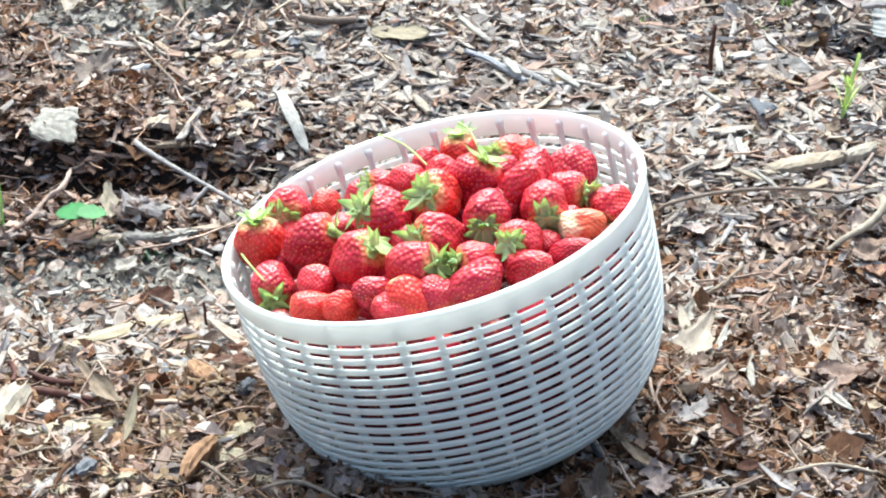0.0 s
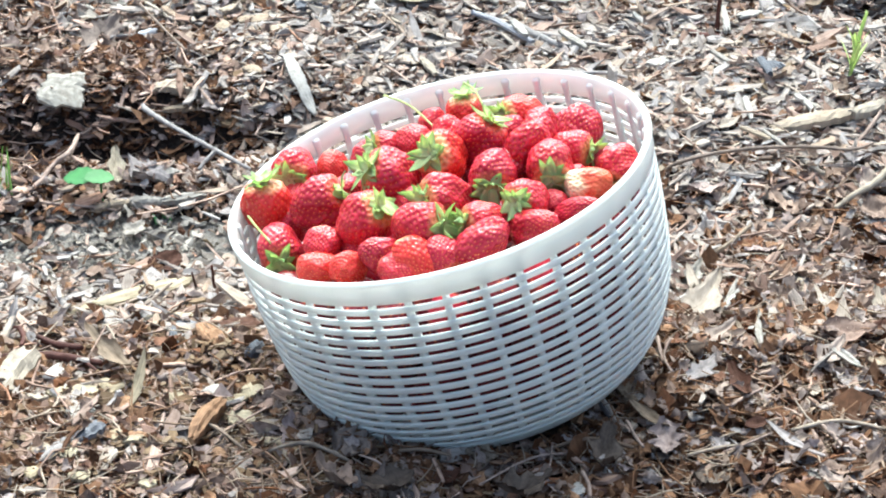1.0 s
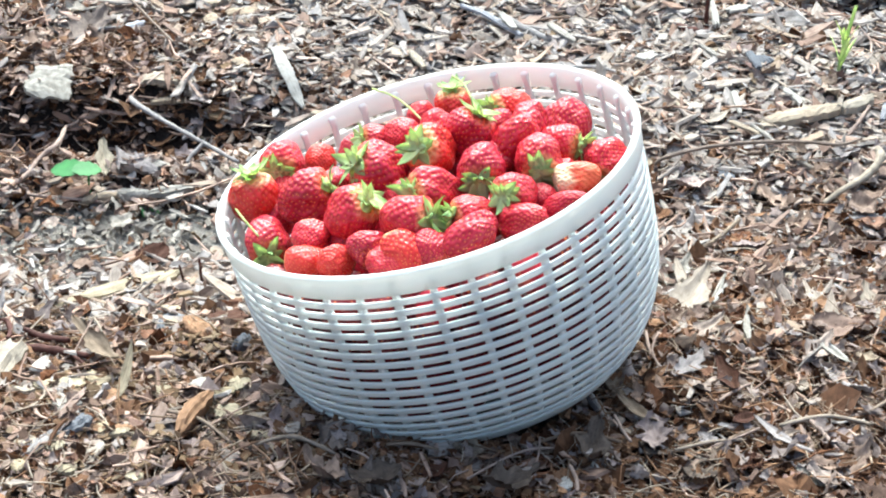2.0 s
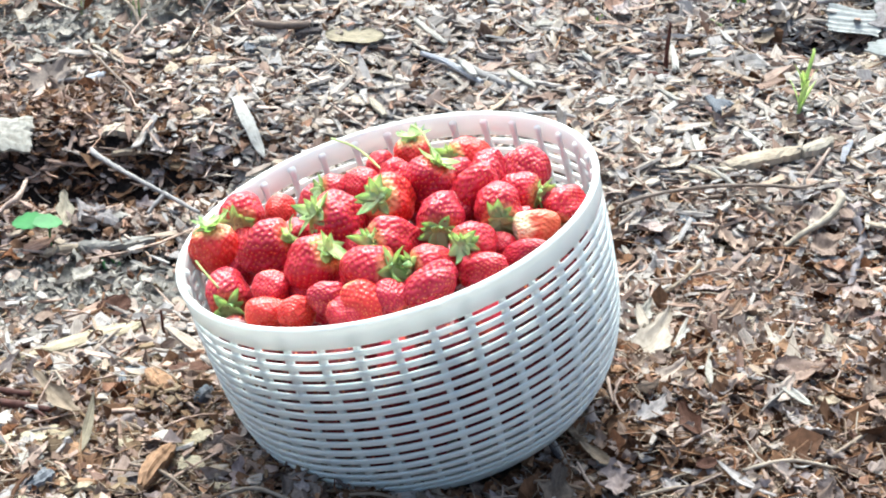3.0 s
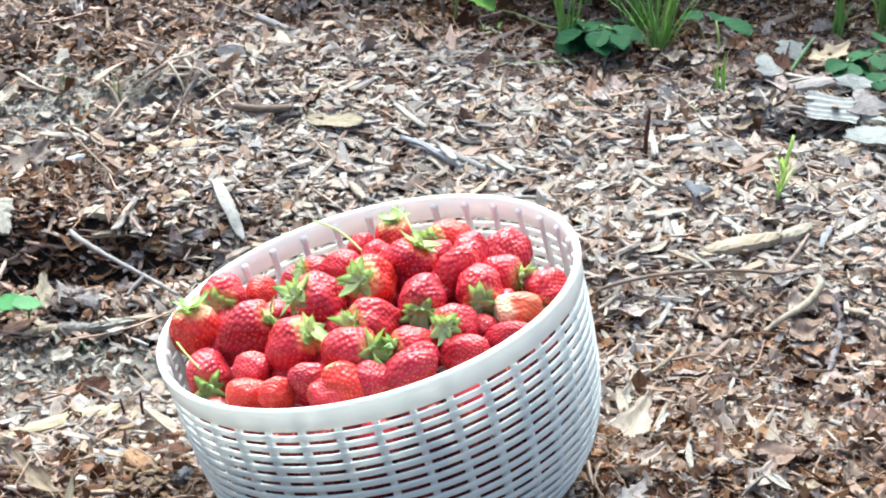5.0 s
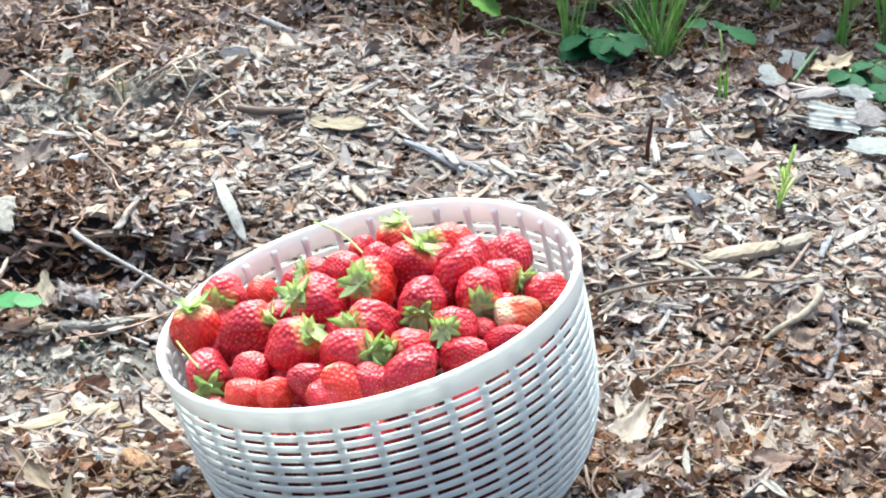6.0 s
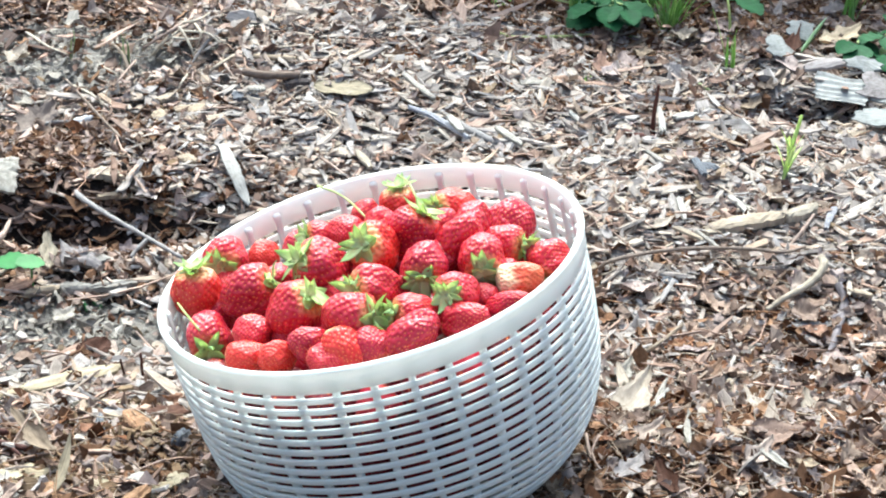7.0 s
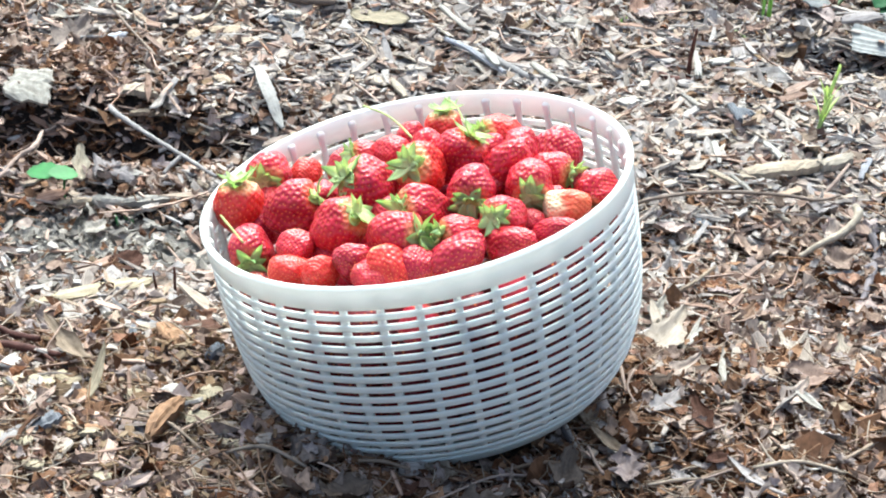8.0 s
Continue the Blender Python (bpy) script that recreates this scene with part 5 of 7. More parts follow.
leaf("greyish tan leaf lying flat", (0.293, 0.344), 0.023, 0.018, -17, 3, 0.30, 0.30, 330, GREY_PALE, 0, 0, 0.010, 0.12, 0.03)
leaf("pale leaf scrap on the litter", (0.251, 0.219), 0.015, 0.011, 42, 3, 0.30, 0.30, 331, TAN_PALE, 0, 0, 0.010, 0.12, 0.03)
leaf("large whitish leaf beside the basket", (0.162, 0.164), 0.039, 0.016, 64, 3, 0.30, 0.30, 332, WHITE_LEAF, 0, 0, 0.010, 0.12, 0.03)
leaf("pale tan lobed oak leaf", (0.168, 0.096), 0.050, 0.014, -73, 3, 0.30, 0.30, 333, TAN_PALE, 0, 0, 0.010, 0.12, 0.03)
leaf("rust orange leaf curled on the litter", (0.204, 0.223), 0.020, 0.011, 40, 3, 0.30, 0.30, 334, ORANGE_LEAF, 0, 0, 0.010, 0.12, 0.03)
leaf("red brown oak leaf on the litter", (0.222, 0.177), 0.031, 0.014, 54, 3, 0.30, 0.30, 335, RUST_TAN, 0, 0, 0.010, 0.12, 0.03)
leaf("orange tan leaf in the litter", (0.190, 0.153), 0.013, 0.007, 32, 3, 0.30, 0.30, 336, ORANGE_LEAF, 0, 0, 0.010, 0.12, 0.03)
leaf("small whitish leaf in the litter", (0.196, 0.046), 0.039, 0.006, -91, 3, 0.30, 0.30, 337, WHITE_LEAF, 0, 0, 0.010, 0.12, 0.03)
leaf("pale oak leaf with broad lobes", (0.277, 0.088), 0.053, 0.012, -86, 3, 0.30, 0.30, 338, TAN_PALE, 0, 0, 0.010, 0.12, 0.03)
leaf("whitish curled leaf on the litter", (0.294, 0.155), 0.016, 0.007, -50, 3, 0.30, 0.30, 339, WHITE_LEAF, 0, 0, 0.010, 0.12, 0.03)
leaf("rust brown scrap of leaf", (0.253, 0.074), 0.019, 0.005, 55, 3, 0.30, 0.30, 340, RUST_TAN, 0, 0, 0.010, 0.12, 0.03)
strip("bark_strip", "dark slate chip lying among pale ones", ((0.238, 0.481, 0.018), (0.241, 0.464, 0.019), (0.243, 0.453, 0.018)), (0.0057, 0.0074, 0.0049), 0.0030, SLATE, 361, "bark", 0.4)
strip("wood_chip", "whitish chip among shredded bark", ((0.155, 0.486, 0.011), (0.161, 0.492, 0.010), (0.168, 0.496, 0.010)), (0.0049, 0.0121, 0.0077), 0.0020, WHITE_CHIP, 362, "wood chip", 0.4)
strip("wood_chip", "pale splinter at the chips' edge", ((0.149, 0.575, 0.014), (0.154, 0.568, 0.012), (0.158, 0.560, 0.010)), (0.0033, 0.0042, 0.0028), 0.0020, WHITE_CHIP, 363, "wood chip", 0.4)
strip("wood_chip", "cluster chip of bleached wood", ((0.231, 0.572, 0.012), (0.239, 0.578, 0.012), (0.248, 0.579, 0.012)), (0.0054, 0.0094, 0.0060), 0.0020, WHITE_CHIP, 364, "wood chip", 0.4)
strip("wood_chip", "long bleached splinter in the mulch", ((0.205, 0.510, 0.011), (0.212, 0.496, 0.012), (0.217, 0.479, 0.015)), (0.0026, 0.0043, 0.0026), 0.0020, BLEACHED, 365, "wood chip", 0.4)
leaf("pale tan curled leaf by the grass", (0.251, 0.730), 0.024, 0.023, -24, 3, 0.30, 0.30, 366, TAN_PALE, 0, 0, 0.014, 0.12, 0.03)
leaf("greyish tan leaf under the grass", (0.216, 0.702), 0.021, 0.018, -31, 3, 0.30, 0.30, 367, TAN_LEAF, 0, 0, 0.014, 0.12, 0.03)
leaf("pale violet grey leaf on the litter", (0.236, 0.670), 0.016, 0.015, -14, 2, 0.20, 0.30, 368, GREY_PALE, 0, 0, 0.014, 0.12, 0.03)
leaf("dark brown leaf by the card scrap", (0.312, 0.635), 0.037, 0.015, 43, 3, 0.40, 0.30, 369, GREY_LEAF, 0, 0, 0.014, 0.12, 0.03)
leaf("tan brown leaf by the card scrap", (0.296, 0.615), 0.031, 0.013, 50, 3, 0.40, 0.30, 370, TAN_LEAF, 0, 0, 0.014, 0.12, 0.03)
leaf("rust orange leaf scrap on the litter", (0.210, 0.227), 0.017, 0.014, 42, 2, 0.2, 0.2, 117, ORANGE_LEAF, 0, 0, 0.010, 0.1, 0.015)
leaf("rust orange leaf on the litter", (0.226, 0.186), 0.023, 0.018, 41, 3, 0.2, 0.2, 118, ORANGE_LEAF, 0, 0, 0.010, 0.1, 0.015)
leaf("rust orange leaf by the forked stick", (0.303, 0.277), 0.012, 0.012, 37, 2, 0.2, 0.2, 119, ORANGE_LEAF, 0, 0, 0.010, 0.1, 0.015)
twig("twig", "dark reddish brown twig with glossy bark", ((-0.266, 0.038, 0.025), (-0.247, 0.048, 0.020), (-0.225, 0.035, 0.026), (-0.203, 0.014, 0.035)), (0.0022, 0.0030, 0.0028, 0.0014), RED_TWIG, 13, "twig", side=[(((-0.251, 0.075, 0.018), (-0.238, 0.068, 0.016), (-0.220, 0.054, 0.022)), (0.0014, 0.0026, 0.0018))])
twig("twig", "dark brown hooked twig on cream chips", ((-0.268, 0.087, 0.017), (-0.263, 0.086, 0.017), (-0.259, 0.075, 0.017), (-0.259, 0.063, 0.018)), (0.0014, 0.0018, 0.0018, 0.0014), RED_TWIG, 37, "twig")
twig("twig", "thin brown twig lying over a cream splinter", ((-0.197, 0.084, 0.024), (-0.186, 0.118, 0.017), (-0.174, 0.151, 0.013)), (0.0008, 0.001, 0.0008), BROWN_TWIG, 38, "twig")
twig("dry_stalk", "thin reddish stalk over brown litter", ((-0.220, 0.034, 0.026), (-0.211, 0.017, 0.032), (-0.204, 0.007, 0.033)), (0.001, 0.0011, 0.0008), RED_TWIG, 39, "stalk")
twig("twig", "thin dry stalk lying loose on the litter", ((0.158, -0.111, 0.046), (0.172, -0.095, 0.046), (0.185, -0.088, 0.048)), (0.0009, 0.0011, 0.0008), SHRED, 70, "twig")
twig("twig", "thin dry stalk lying loose on the litter", ((0.167, -0.065, 0.052), (0.178, -0.050, 0.050), (0.188, -0.038, 0.047)), (0.0009, 0.0011, 0.0008), TAN_TWIG, 71, "twig")
twig("twig", "thin dry stalk lying loose on the litter", ((0.229, -0.074, 0.046), (0.235, -0.050, 0.045), (0.242, -0.030, 0.044)), (0.0009, 0.0011, 0.0008), SHRED, 72, "twig")
twig("twig", "thin dry stalk lying loose on the litter", ((0.131, 0.022, 0.047), (0.131, 0.010, 0.048), (0.132, -0.009, 0.048)), (0.0009, 0.0011, 0.0008), TAN_TWIG, 73, "twig")
twig("twig", "thin dry stalk lying loose on the litter", ((-0.022, -0.109, 0.051), (-0.008, -0.108, 0.051), (0.007, -0.111, 0.049)), (0.0009, 0.0011, 0.0008), SHRED, 74, "twig")
twig("twig", "thin dry stalk lying loose on the litter", ((0.216, -0.075, 0.048), (0.223, -0.091, 0.048), (0.230, -0.111, 0.048)), (0.0009, 0.0011, 0.0008), TAN_TWIG, 75, "twig")
twig("twig", "thin dry stalk lying loose on the litter", ((0.139, -0.110, 0.048), (0.159, -0.099, 0.046), (0.178, -0.096, 0.046)), (0.0009, 0.0011, 0.0008), SHRED, 76, "twig")
slab("wood_splinter", "brown end of a broken flat stick", (-0.229, 0.299, 0.006), (0.027, 0.007, 0.0040), 25, TAN_WOOD, 40, "stick", 0, 0)
slab("wood_splinter", "whitish middle of a broken flat stick", (-0.206, 0.299, 0.005), (0.021, 0.007, 0.0050), 5, BLEACHED, 41, "stick", 0, 0)
slab("wood_splinter", "grey split end of a broken flat stick", (-0.181, 0.303, 0.006), (0.034, 0.009, 0.0040), 21, BLEACHED, 42, "stick", 0, 0)
slab("wood_splinter", "long cream wood splinter with frayed ends", (-0.192, 0.146, 0.006), (0.068, 0.013, 0.0040), 29, BRIGHT_CHIP, 2, "wood splinter", 0, 0)
slab("wood_splinter", "thin cream wood splinter beside the basket", (-0.164, 0.096, 0.007), (0.042, 0.011, 0.0030), -4, BRIGHT_CHIP, 33, "wood splinter", 0, 0)
slab("wood_splinter", "cream wood splinter lying in pale chips", (-0.254, 0.146, 0.007), (0.022, 0.011, 0.0030), 13, CREAM, 3, "wood splinter", 0, 0)
slab("wood_splinter", "broad cream splinter in pale chips", (-0.232, 0.131, 0.007), (0.025, 0.010, 0.0030), 26, BRIGHT_CHIP, 43, "wood splinter", 0, 0)
slab("wood_chip", "bluish grey chip in pale mulch", (-0.156, 0.078, 0.007), (0.019, 0.013, 0.0030), -17, SLATE, 22, "wood chip", 0, 0)
slab("wood_chip", "small slate grey chip standing in chips", (-0.163, 0.052, 0.007), (0.033, 0.005, 0.0030), -84, SLATE, 44, "wood chip", 0, 0)
slab("wood_chunk", "small orange brown chunk of rotten wood", (-0.139, 0.041, 0.005), (0.013, 0.026, 0.0060), 37, ORANGE_WOOD, 45, "wood chunk", 0, 0)
slab("bark_flake", "dark rust brown flake beside the basket", (-0.124, 0.065, 0.007), (0.029, 0.018, 0.0030), 49, RUST_LEAF, 46, "bark flake", 0, 0)
slab("wood_chip", "dark slate chip beside the basket", (-0.111, 0.024, 0.005), (0.015, 0.008, 0.0060), 67, SLATE, 23, "wood chip", 0, 0)
slab("wood_chunk", "cream chunk of split wood", (-0.257, 0.020, 0.004), (0.042, 0.017, 0.0090), 70, CREAM, 7, "wood chunk", 0, 14)
slab("wood_chunk", "small orange wood piece in the litter", (-0.184, -0.033, 0.005), (0.022, 0.015, 0.0060), -29, ORANGE_WOOD, 9, "wood chunk", 0, 0)
slab("wood_chunk", "orange brown chunk of wood standing askew", (-0.134, -0.064, 0.008), (0.044, 0.011, 0.0090), 71, ORANGE_WOOD, 8, "wood chunk", 0, 10)
slab("wood_chip", "small cream wood chip", (-0.098, -0.074, 0.011), (0.009, 0.007, 0.0030), -12, CREAM, 47, "wood chip", 0, 0)
slab("bark_piece", "blue black scrap of bark", (-0.199, -0.075, 0.005), (0.023, 0.010, 0.0070), 54, SLATE, 11, "bark", 0, 0)
slab("bark_piece", "pale grey scrap of bark beside a dark one", (-0.216, -0.092, 0.006), (0.032, 0.009, 0.0040), 48, GREY_TWIG, 12, "bark", 0, 0)
slab("wood_chip", "cream chip in brown litter", (-0.225, -0.092, 0.007), (0.012, 0.012, 0.0030), 40, CREAM, 48, "wood chip", 0, 0)
slab("wood_chip", "pale chip in brown litter", (-0.208, -0.048, 0.007), (0.017, 0.009, 0.0030), -6, BLEACHED, 49, "wood chip", 0, 0)
slab("wood_chip", "yellowish chip in brown litter", (-0.181, -0.073, 0.006), (0.027, 0.008, 0.0040), -10, ORANGE_WOOD, 50, "wood chip", 0, 0)
slab("bark_flake", "crumpled whitish flake with ragged edges", (-0.281, 0.452, .014), (.036, .032, .004), 100, WHITE_LEAF, 15, "bark flake", -20, 6)
strip("bark_strip", "whitish strip of bark tapering to a point", ((-0.116, 0.481, 0.023), (-0.109, 0.458, 0.021), (-0.102, 0.442, 0.012), (-0.097, 0.434, 0.003), (-0.093, 0.428, -0.001)), (0.0068, 0.0103, 0.0094, 0.0073, 0.0021), 0.0014, WHITE_CHIP, 5, "bark", 0.4)
slab("bark_flake", "tan flake of bark with ragged layers", (-0.201, 0.461, 0.006), (0.028, 0.016, 0.0040), 3, CREAM, 16, "bark flake", 0, 0)
slab("bark_flake", "tan flake of bark over a dark hollow", (-0.195, 0.446, 0.007), (0.024, 0.007, 0.0030), 5, TAN_WOOD, 51, "bark flake", 0, 0)
slab("wood_chip", "square cream wood chip", (-0.142, 0.478, 0.007), (0.012, 0.014, 0.0030), 43, CREAM, 17, "wood chip", 0, 0)
leaf("small pale leaf on grey soil", (-0.211, 0.266), 0.022, 0.017, 64, 2, 0.15, 0.2, 18, PALE_LEAF, 0, 0, 0.010, 0.1, 0.015)
slab("wood_chip", "white chip beside a flat leaf", (-0.194, 0.331, 0.007), (0.017, 0.013, 0.0030), 51, BLEACHED, 52, "wood chip", 0, 0)
slab("wood_chip", "yellow brown nut shell beside the basket", (0.126, 0.005, 0.005), (0.010, 0.009, 0.0070), 47, ORANGE_WOOD, 25, "nut shell", 0, 0)
slab("wood_chip", "white broken chip on the litter", (0.193, 0.031, 0.011), (0.033, 0.004, 0.0030), -93, BLEACHED, 24, "wood chip", 0, 0)
slab("wood_splinter", "thin white splinter on dead leaves", (0.183, 0.121, 0.011), (0.054, 0.003, 0.0030), 73, BLEACHED, 53, "wood splinter", 0, 0)
slab("wood_chip", "rust coloured bark flake on the chips", (0.218, 0.447, 0.006), (0.014, 0.013, 0.0040), 39, ORANGE_WOOD, 26, "bark flake", 0, 0)
slab("wood_chip", "dark slate coloured chip in pale mulch", (0.246, 0.473, 0.005), (0.018, 0.018, 0.0050), 45, SLATE, 14, "wood chip", 0, 0)
slab("wood_chip", "pale blue grey chip by the twig", (0.208, 0.322, 0.007), (0.012, 0.014, 0.0030), 18, SLATE, 54, "wood chip", 0, 0)
slab("wood_splinter", "tan splinter lying behind the basket", (0.270, 0.427, 0.006), (0.023, 0.005, 0.0040), -64, BLEACHED, 55, "wood splinter", 0, 0)
leaf("bleached tan leaf propped beside the seedling", (-0.229, 0.332), .034, .014, 100, 2, .15, .35, 2, CREAM_LEAF, 0, -20, .016, .08, .012)
leaf("pale grey leaf lying by the seedling", (-0.209, 0.328), 0.022, 0.046, 44, 2, 0.15, 0.15, 60, GREY_PALE, 0, 0, 0.010, 0.1, 0.015)
leaf("brown pointed leaf standing in pale chips", (-0.196, 0.021), 0.073, 0.013, -59, 2, 0.3, 0.5, 3, TAN_LEAF, 18, 0, 0.016, 0.1, 0.015)
leaf("upright green grey leaf tip in the litter", (-0.177, -0.017), 0.046, 0.006, 84, 0, 0.2, 0.3, 61, OLIVE_LEAF, 0, -14, 0.018, 0.1, 0.015)
leaf("dark brown triangular leaf on grey soil", (-0.183, 0.195), 0.031, 0.022, 65, 0, 0.2, 0.3, 17, RUST_LEAF, 0, 0, 0.010, 0.1, 0.015)
leaf("large pale tan leaf beside the basket", (0.159, 0.082), 0.090, 0.030, 67, 3, 0.15, 0.2, 5, TAN_PALE, 0, 0, 0.010, 0.1, 0.015)
leaf("pale strip of leaf beside the basket", (0.165, 0.130), 0.077, 0.008, -83, 0, 0.15, 0.2, 6, TAN_PALE, 0, 0, 0.014, 0.1, 0.015)
leaf("curled tan leaf strip before the basket", (0.120, -0.071), 0.039, 0.008, -58, 0, 0.15, 0.3, 7, TAN_LEAF, 0, 0, 0.014, 0.1, 0.015)
leaf("pinkish grey lobed leaf", (0.153, -0.028), 0.032, 0.015, 56, 4, 0.2, 0.2, 8, GREY_PALE, 0, 0, 0.014, 0.1, 0.015)
leaf("pale lilac strip of dead leaf", (0.200, -0.101), 0.052, 0.007, -56, 2, 0.15, 0.3, 10, GREY_PALE, 0, 0, 0.014, 0.1, 0.015)
leaf("dark rust brown leaf standing on edge", (0.176, -0.037), 0.046, 0.013, -78, 2, 0.3, 0.6, 11, RUST_LEAF, 15, 0, 0.012, 0.1, 0.015)
leaf("small rust leaf in the litter", (0.180, -0.081), 0.015, 0.011, 29, 0, 0.2, 0.3, 62, RUST_LEAF, 0, 0, 0.014, 0.1, 0.015)
leaf("thin white leaf strip above a dark gap", (0.241, -0.001), 0.035, 0.004, -59, 0, 0.1, 0.2, 12, BLEACHED, 0, 0, 0.016, 0.1, 0.015)
leaf("yellowish broken leaf by a dark gap", (0.261, -0.003), 0.015, 0.010, -25, 2, 0.2, 0.2, 63, CREAM, 0, 0, 0.014, 0.1, 0.015)
leaf("tan pointed leaf behind the basket", (0.203, 0.391), 0.035, 0.012, 36, 0, 0.1, 0.15, 64, TAN_PALE, 0, 0, 0.010, 0.1, 0.015)
leaf("cream leaf beside the rim of the basket", (0.154, 0.435), 0.025, 0.013, -84, 2, 0.1, 0.15, 65, TAN_PALE, 0, 0, 0.010, 0.1, 0.015)
# before and beside the basket
leaf("white torn leaf beside the basket", (0.160, 0.173), 0.041, 0.015, -77, 2, 0.20, 0.20, 201, WHITE_LEAF, 3, -12, 0.010, 0.12, 0.03)
leaf("bleached leaf scrap in the front litter", (0.212, -0.130), 0.022, 0.016, -56, 3, 0.20, 0.20, 202, WHITE_LEAF, 4, 11, 0.010, 0.12, 0.03)
leaf("pale curled leaf in the front litter", (0.232, -0.130), 0.030, 0.008, -80, 2, 0.20, 0.20, 203, GREY_PALE, 5, 4, 0.010, 0.12, 0.03)
leaf("pinkish white leaf scrap on dark litter", (0.159, -0.092), 0.017, 0.010, -54, 3, 0.20, 0.20, 204, GREY_PALE, 6, -3, 0.010, 0.12, 0.03)
leaf("dark rust leaf in the front litter", (0.179, -0.117), 0.025, 0.017, -56, 3, 0.20, 0.20, 205, RUST_LEAF, 7, -10, 0.010, 0.12, 0.03)
leaf("tan leaf against the side of the basket", (0.111, -0.040), 0.018, 0.018, 6, 2, 0.20, 0.20, 206, TAN_LEAF, 8, 13, 0.010, 0.12, 0.03)
leaf("orange brown leaf scrap", (0.253, 0.062), 0.028, 0.010, 47, 2, 0.20, 0.20, 207, ORANGE_LEAF, 9, 6, 0.010, 0.12, 0.03)
leaf("rust leaf lying on pale litter", (0.263, 0.040), 0.024, 0.014, 55, 2, 0.20, 0.20, 208, RUST_LEAF, 10, -1, 0.010, 0.12, 0.03)
leaf("pinkish grey leaf curled before the basket", (0.090, -0.100), 0.035, 0.012, -90, 3, 0.20, 0.20, 209, GREY_PALE, 11, -8, 0.010, 0.12, 0.03)
leaf("rust brown leaf propped before the basket", (0.036, -0.110), 0.046, 0.011, -107, 0, 0.20, 0.20, 210, RUST_TAN, 12, -15, 0.010, 0.12, 0.03)
leaf("grey brown oak leaf before the basket", (-0.049, -0.096), 0.028, 0.026, -37, 4, 0.20, 0.20, 211, PINK_LEAF, 13, 8, 0.010, 0.12, 0.03)
leaf("grey brown oak leaf lying on needles", (-0.026, -0.134), 0.026, 0.031, 4, 4, 0.20, 0.20, 212, PINK_LEAF, 14, 1, 0.010, 0.12, 0.03)
leaf("curled olive leaf leaning on the basket", (-0.027, -0.079), 0.071, 0.008, -71, 2, 0.20, 0.20, 213, OLIVE_LEAF, 15, -6, 0.010, 0.12, 0.03)
leaf("brown leaf with a pale rib before the basket", (0.061, -0.130), 0.021, 0.010, -144, 0, 0.20, 0.20, 214, ORANGE_LEAF, 16, -13, 0.010, 0.12, 0.03)
leaf("tan leaf scrap before the basket", (0.024, -0.106), 0.019, 0.016, -11, 2, 0.20, 0.20, 215, TAN_LEAF, 17, 10, 0.010, 0.12, 0.03)
leaf("large pale pinkish leaf on the litter", (0.244, -0.027), 0.039, 0.022, -48, 4, 0.20, 0.20, 216, GREY_PALE, -18, 3, 0.010, 0.12, 0.03)
leaf("pale leaf scrap on the litter", (0.220, -0.035), 0.017, 0.015, -20, 2, 0.20, 0.20, 217, TAN_PALE, -17, -4, 0.010, 0.12, 0.03)
leaf("pale leaf scrap on the litter", (0.192, -0.007), 0.015, 0.013, -28, 2, 0.20, 0.20, 218, TAN_PALE, -16, -11, 0.010, 0.12, 0.03)
leaf("pale leaf scrap on the litter", (0.217, 0.030), 0.019, 0.011, -34, 2, 0.20, 0.20, 219, GREY_PALE, -15, 12, 0.010, 0.12, 0.03)
leaf("tan leaf scrap on the litter", (0.186, 0.031), 0.034, 0.008, -69, 2, 0.20, 0.20, 220, TAN_LEAF, -14, 5, 0.010, 0.12, 0.03)
leaf("pale leaf scrap on the litter", (0.243, 0.111), 0.042, 0.008, -78, 2, 0.20, 0.20, 221, TAN_PALE, -13, -2, 0.010, 0.12, 0.03)
leaf("bright pale leaf scrap beside the basket", (0.173, 0.108), 0.075, 0.014, -80, 3, 0.20, 0.20, 222, TAN_PALE, -12, -9, 0.010, 0.12, 0.03)
leaf("pale leaf scrap on the litter", (0.275, 0.159), 0.022, 0.010, -54, 2, 0.20, 0.20, 223, GREY_PALE, -11, 14, 0.010, 0.12, 0.03)
leaf("brown leaf in the litter", (0.128, -0.105), 0.021, 0.017, -29, 3, 0.20, 0.20, 224, GREY_LEAF, -10, 7, 0.010, 0.12, 0.03)
leaf("brown leaf in the litter", (0.151, -0.127), 0.021, 0.020, -22, 3, 0.20, 0.20, 225, GREY_LEAF, -9, 0, 0.010, 0.12, 0.03)
leaf("dark brown leaf in shade before the basket", (0.004, -0.129), 0.021, 0.014, 35, 2, 0.20, 0.20, 226, RUST_LEAF, -8, -7, 0.010, 0.12, 0.03)
leaf("bright tan chip of leaf at the shell", (0.122, 0.003), 0.029, 0.005, -65, 0, 0.20, 0.20, 227, TAN_PALE, -7, -14, 0.010, 0.12, 0.03)
slab("wood_chip", "flat rounded cream wood chip", (-0.114, -0.055, 0.008), (0.016, 0.015, 0.0030), 8, BRIGHT_CHIP, 228, "wood chip", 0, 0)
slab("wood_chip", "cream wood chip in brown litter", (-0.210, -0.012, 0.008), (0.015, 0.012, 0.0024), 10, BRIGHT_CHIP, 229, "wood chip", 0, 0)
slab("wood_chip", "cream wood chip in brown litter", (-0.195, -0.006, 0.008), (0.016, 0.014, 0.0024), -12, BRIGHT_CHIP, 230, "wood chip", 0, 0)
